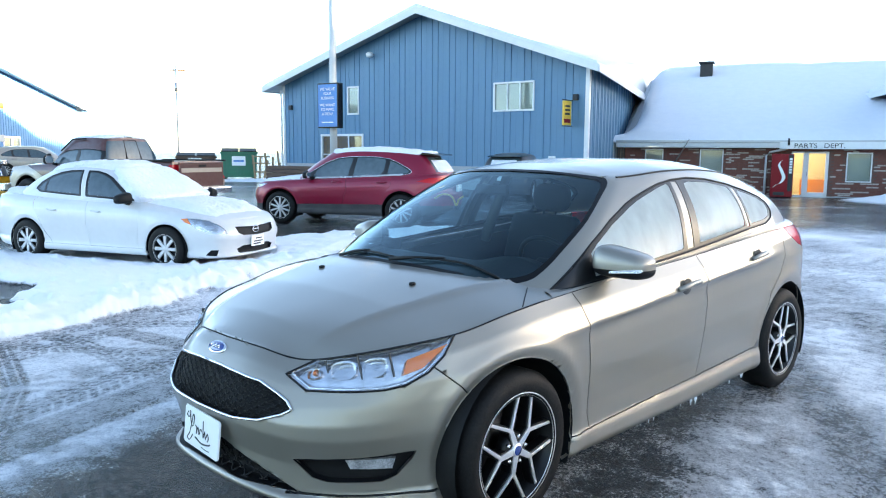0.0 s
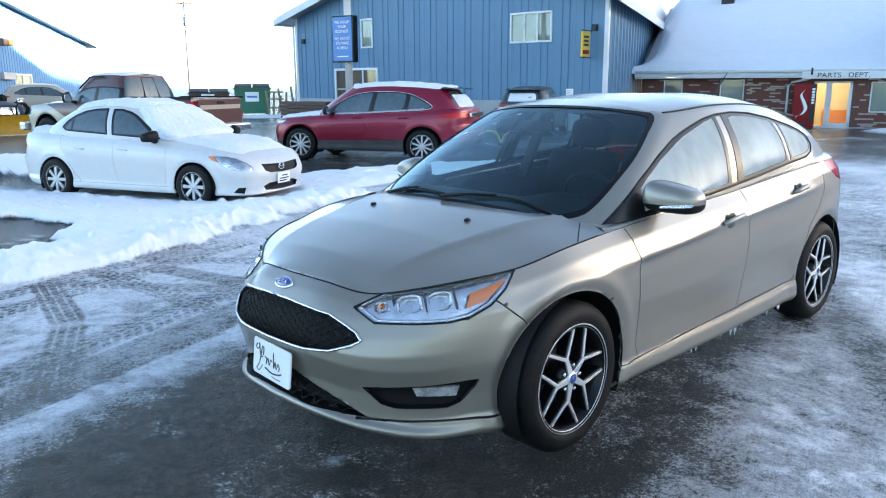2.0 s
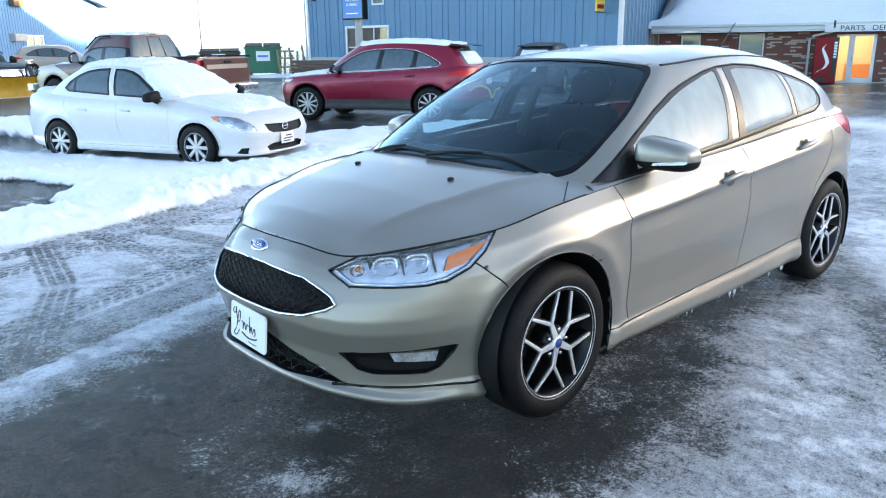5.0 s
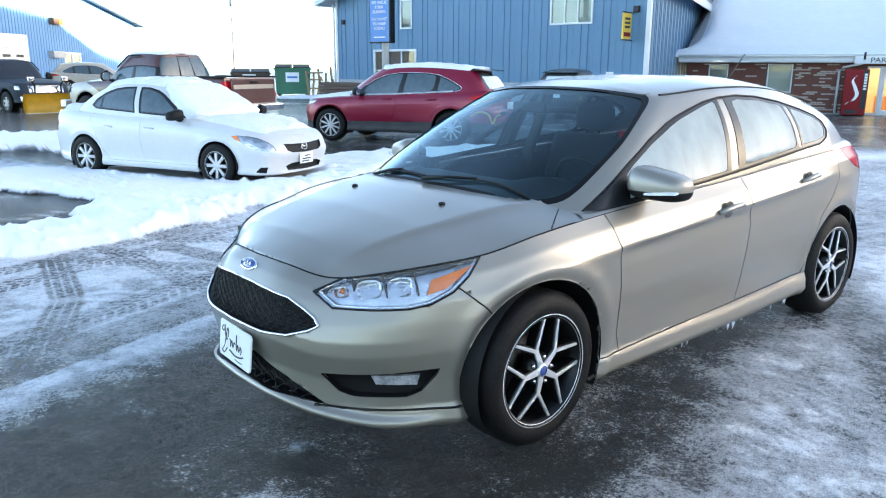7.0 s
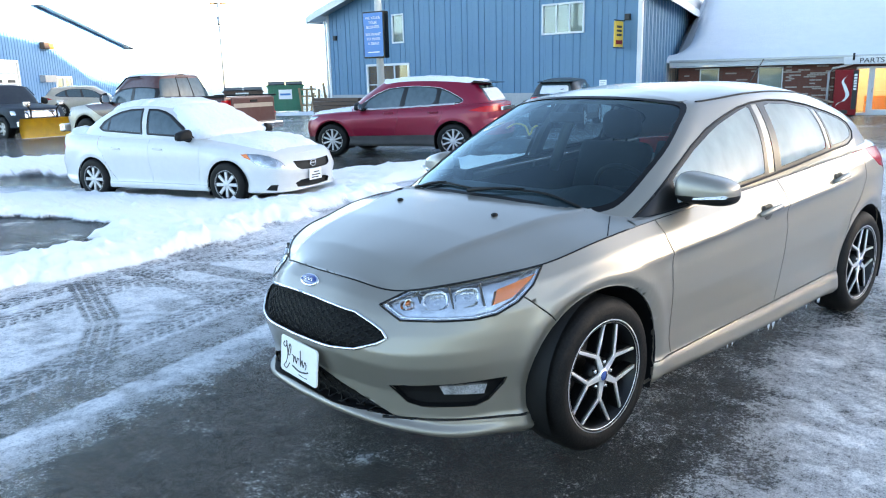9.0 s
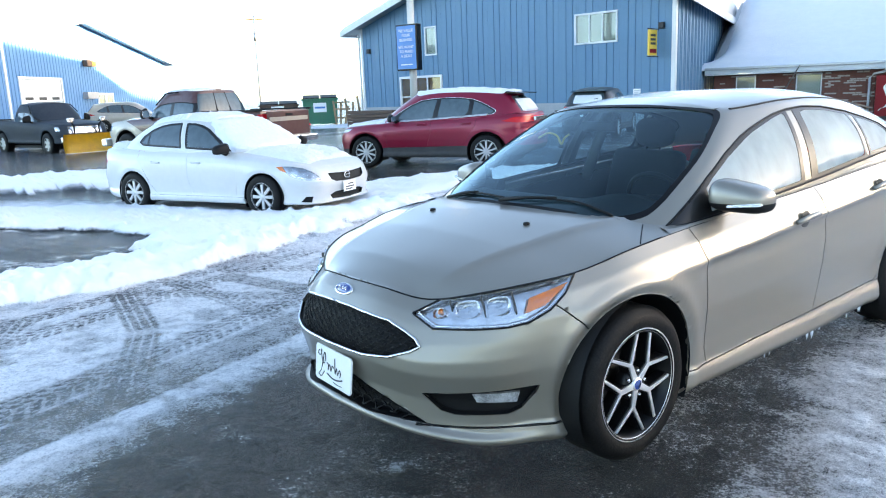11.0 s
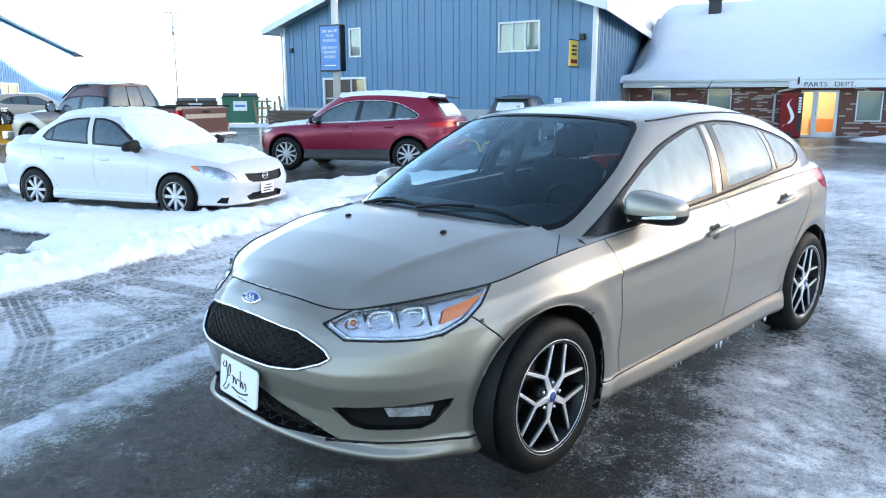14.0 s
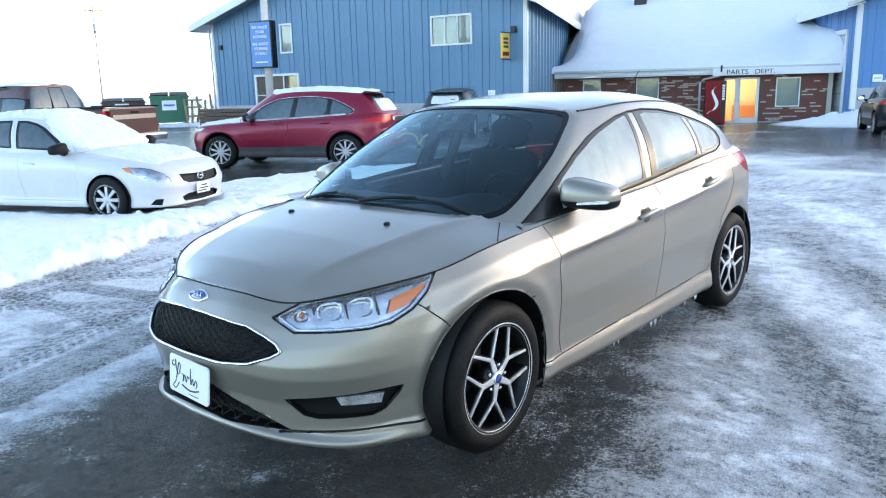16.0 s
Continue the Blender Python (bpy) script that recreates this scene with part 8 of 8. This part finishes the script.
# lamp pole with the message sign
pp = polar(53.15, 27)
lp = thing("lamp_pole", Matrix.Translation((*pp, 0)) @ Matrix.Rotation(radians(53.15 - 90 + 8), 4, "Z"), "tall pale steel lamp pole", "pole")
part("shaft", tube([(0, 0, 0), (0, 0, 4.5), (0, 0, 9.0)], [0.135, 0.12, 0.095], 20), M["pole_paint"], lp)
part("base_plate", box(-0.25, 0.25, -0.25, 0.25, 0.0, 0.04, 0.01), M["galvanised"], lp)
part("footing", revolve([(0, 0.0), (0.35, 0.0), (0.35, -0.2)], "z", 24), M["concrete"], lp)
part("lamp_arm", tube([(0, 0, 8.8), (0.5, -0.3, 9.1), (1.1, -0.6, 9.1)], 0.05, 8), M["galvanised"], lp)
part("lamp_head", box(0.9, 1.6, -0.95, -0.5, 9.02, 9.2, 0.04), M["dark_metal"], lp)
sg_ = thing("message_sign", Matrix.Translation((*pp, 0)) @ Matrix.Rotation(radians(53.15 - 90 - 38), 4, "Z") @ pose(0.02, -0.30, 0), "blue message sign with white lettering in a black case", "sign")
part("case", box(-0.46, 0.44, -0.02, 0.26, 2.32, 3.86, 0.025), M["gloss_black"], sg_)
part("face", box(-0.42, 0.40, -0.035, -0.018, 2.37, 3.81, 0.006), M["sign_blue"], sg_)
for k, (t_, z_) in enumerate((("WE VALUE", 3.60), ("YOUR", 3.45), ("BUSINESS", 3.30), ("WE WANT", 3.06), ("TO MAKE", 2.91), ("A DEAL!", 2.76))):
    lettering(t_, 0.135, M["plate_white"], Matrix.Translation((-0.01, -0.04, z_)) @ UP, sg_, align="CENTER")
part("under_line", box(-0.26, 0.24, -0.0395, -0.034, 2.50, 2.535), M["plate_white"], sg_)

# utility pole, dumpsters, timber
up_ = thing("utility_pole", Matrix.Translation((*polar(64.35, 88), 0)) @ Matrix.Rotation(radians(-30), 4, "Z"), "weathered wooden utility pole with a cross-arm", "pole")
part("shaft", tube([(0, 0, 0), (0, 0, 10.6)], [0.17, 0.11], 12), M["concrete"], up_)
part("cross_arm", box(-0.9, 0.9, -0.06, 0.06, 10.1, 10.25), M["timber"], up_)
part("transformer", revolve([(0, 7.9), (0.22, 7.92), (0.24, 8.8), (0, 8.85)], "z", 16), M["galvanised"], up_)
for x in (-0.8, -0.3, 0.3, 0.8):
    part("insulator", revolve([(0, 10.25), (0.05, 10.27), (0.06, 10.4), (0, 10.45)], "z", 10), M["dark_metal"], up_)


def dumpster(az0, az1, d, h, mat, label, lid="black_plastic"):
    a, c = polar(az0, d), polar(az1, d)
    f, l = wall_frame(a, c)
    t = thing("dumpster", f, label, "dumpster")
    part("body", prism([(0.05, 0.12), (l - 0.05, 0.12), (l, h - 0.25), (0, h - 0.25)], 0.0, 1.5, "y", 0.02), mat, t)
    part("rim", box(-0.06, l + 0.06, -0.06, 1.56, h - 0.27, h - 0.18, 0.02), mat, t)
    for k in range(2):
        part("lid", prism([(-0.02, h - 0.18), (1.55, h - 0.02), (1.55, h + 0.02), (-0.02, h - 0.13)], l * 0.5 * k + 0.02, l * 0.5 * (k + 1) - 0.02, "x", 0.01), M[lid], t)
    for x in (0.25, l / 2, l - 0.25):
        part("rib", box(x - 0.05, x + 0.05, -0.05, 0.0, 0.15, h - 0.27, 0.01), mat, t)
    part("notice", box(l * 0.3, l * 0.3 + 0.7, -0.065, -0.051, h * 0.45, h * 0.45 + 0.5, 0.004), M["plate_white"], t)
    part("notice_line", box(l * 0.3 + 0.08, l * 0.3 + 0.62, -0.0695, -0.064, h * 0.45 + 0.2, h * 0.45 + 0.3), M["sign_blue"], t)
    for x in (0.2, l - 0.2):
        for y in (0.25, 1.25):
            part("caster", revolve([(0, -0.05), (0.09, -0.05), (0.09, 0.05), (0, 0.05)], "y", 14), M["rubber"], t, loc=Matrix.Translation((x, y, 0.09)))
    return t


dumpster(61.4, 58.85, 42, 1.66, M["green_steel"], "green steel dumpster with a white notice")
dumpster(64.5, 61.75, 44, 1.40, M["brown_steel"], "brown steel dumpster with a white notice")
fw_, lw_ = wall_frame(polar(59.0, 41), polar(57.2, 40.5))
rack = thing("timber_rack", fw_, "leaning pale timber frames and boards", "timber")
for k in range(7):
    x = lw_ * k / 6
    part("board", box(x - 0.05, x + 0.05, 0, 0.05, 0, 1.35 - 0.1 * (k % 3), 0.005), M["timber"], rack, loc=Matrix.Rotation(radians(-8), 4, "X") @ Matrix.Rotation(radians((k % 3 - 1) * 9), 4, "Y"))
for z in (0.4, 0.85, 1.2):
    part("board", box(0, lw_ * 0.6, -0.06, 0.0, z, z + 0.08, 0.005), M["timber"], rack)
stack = thing("timber_stack", fm @ pose(0.3, -1.2, 0.3), "low stack of brown timber before the hall", "timber")
for k in range(5):
    part("beam", box(0, 3.2, -0.3, 0.25, 0.17 * k, 0.17 * k + 0.15, 0.015), M["brown_steel"], stack)

# a hall added out of view to shade the lot; its roofline shapes the gable's shadow edge
sdv, spv = Vector((math.cos(SUN_AZ), math.sin(SUN_AZ), 0)), Vector((-math.sin(SUN_AZ), math.cos(SUN_AZ), 0))
sm_ = Matrix(((spv.x, sdv.x, 0, sdv.x * 60), (spv.y, sdv.y, 0, sdv.y * 60), (0, 0, 1, 0), (0, 0, 0, 1)))
shade_hall = thing("unseen_shade_hall", sm_, "unseen blue hall added to shade the lot from the low sun", "building")
k_ = math.tan(SUN_EL) * 81.8
part("wall", prism([(-70, 0), (70, 0), (70, 1.3 + k_), (58, 2.1 + k_), (51.7, 3.0 + k_), (43.3, 4.3 + k_), (30, 4.2 + k_), (-70, 4.2 + k_)], 0, 18, "y"), M["siding_blue"], shade_hall)
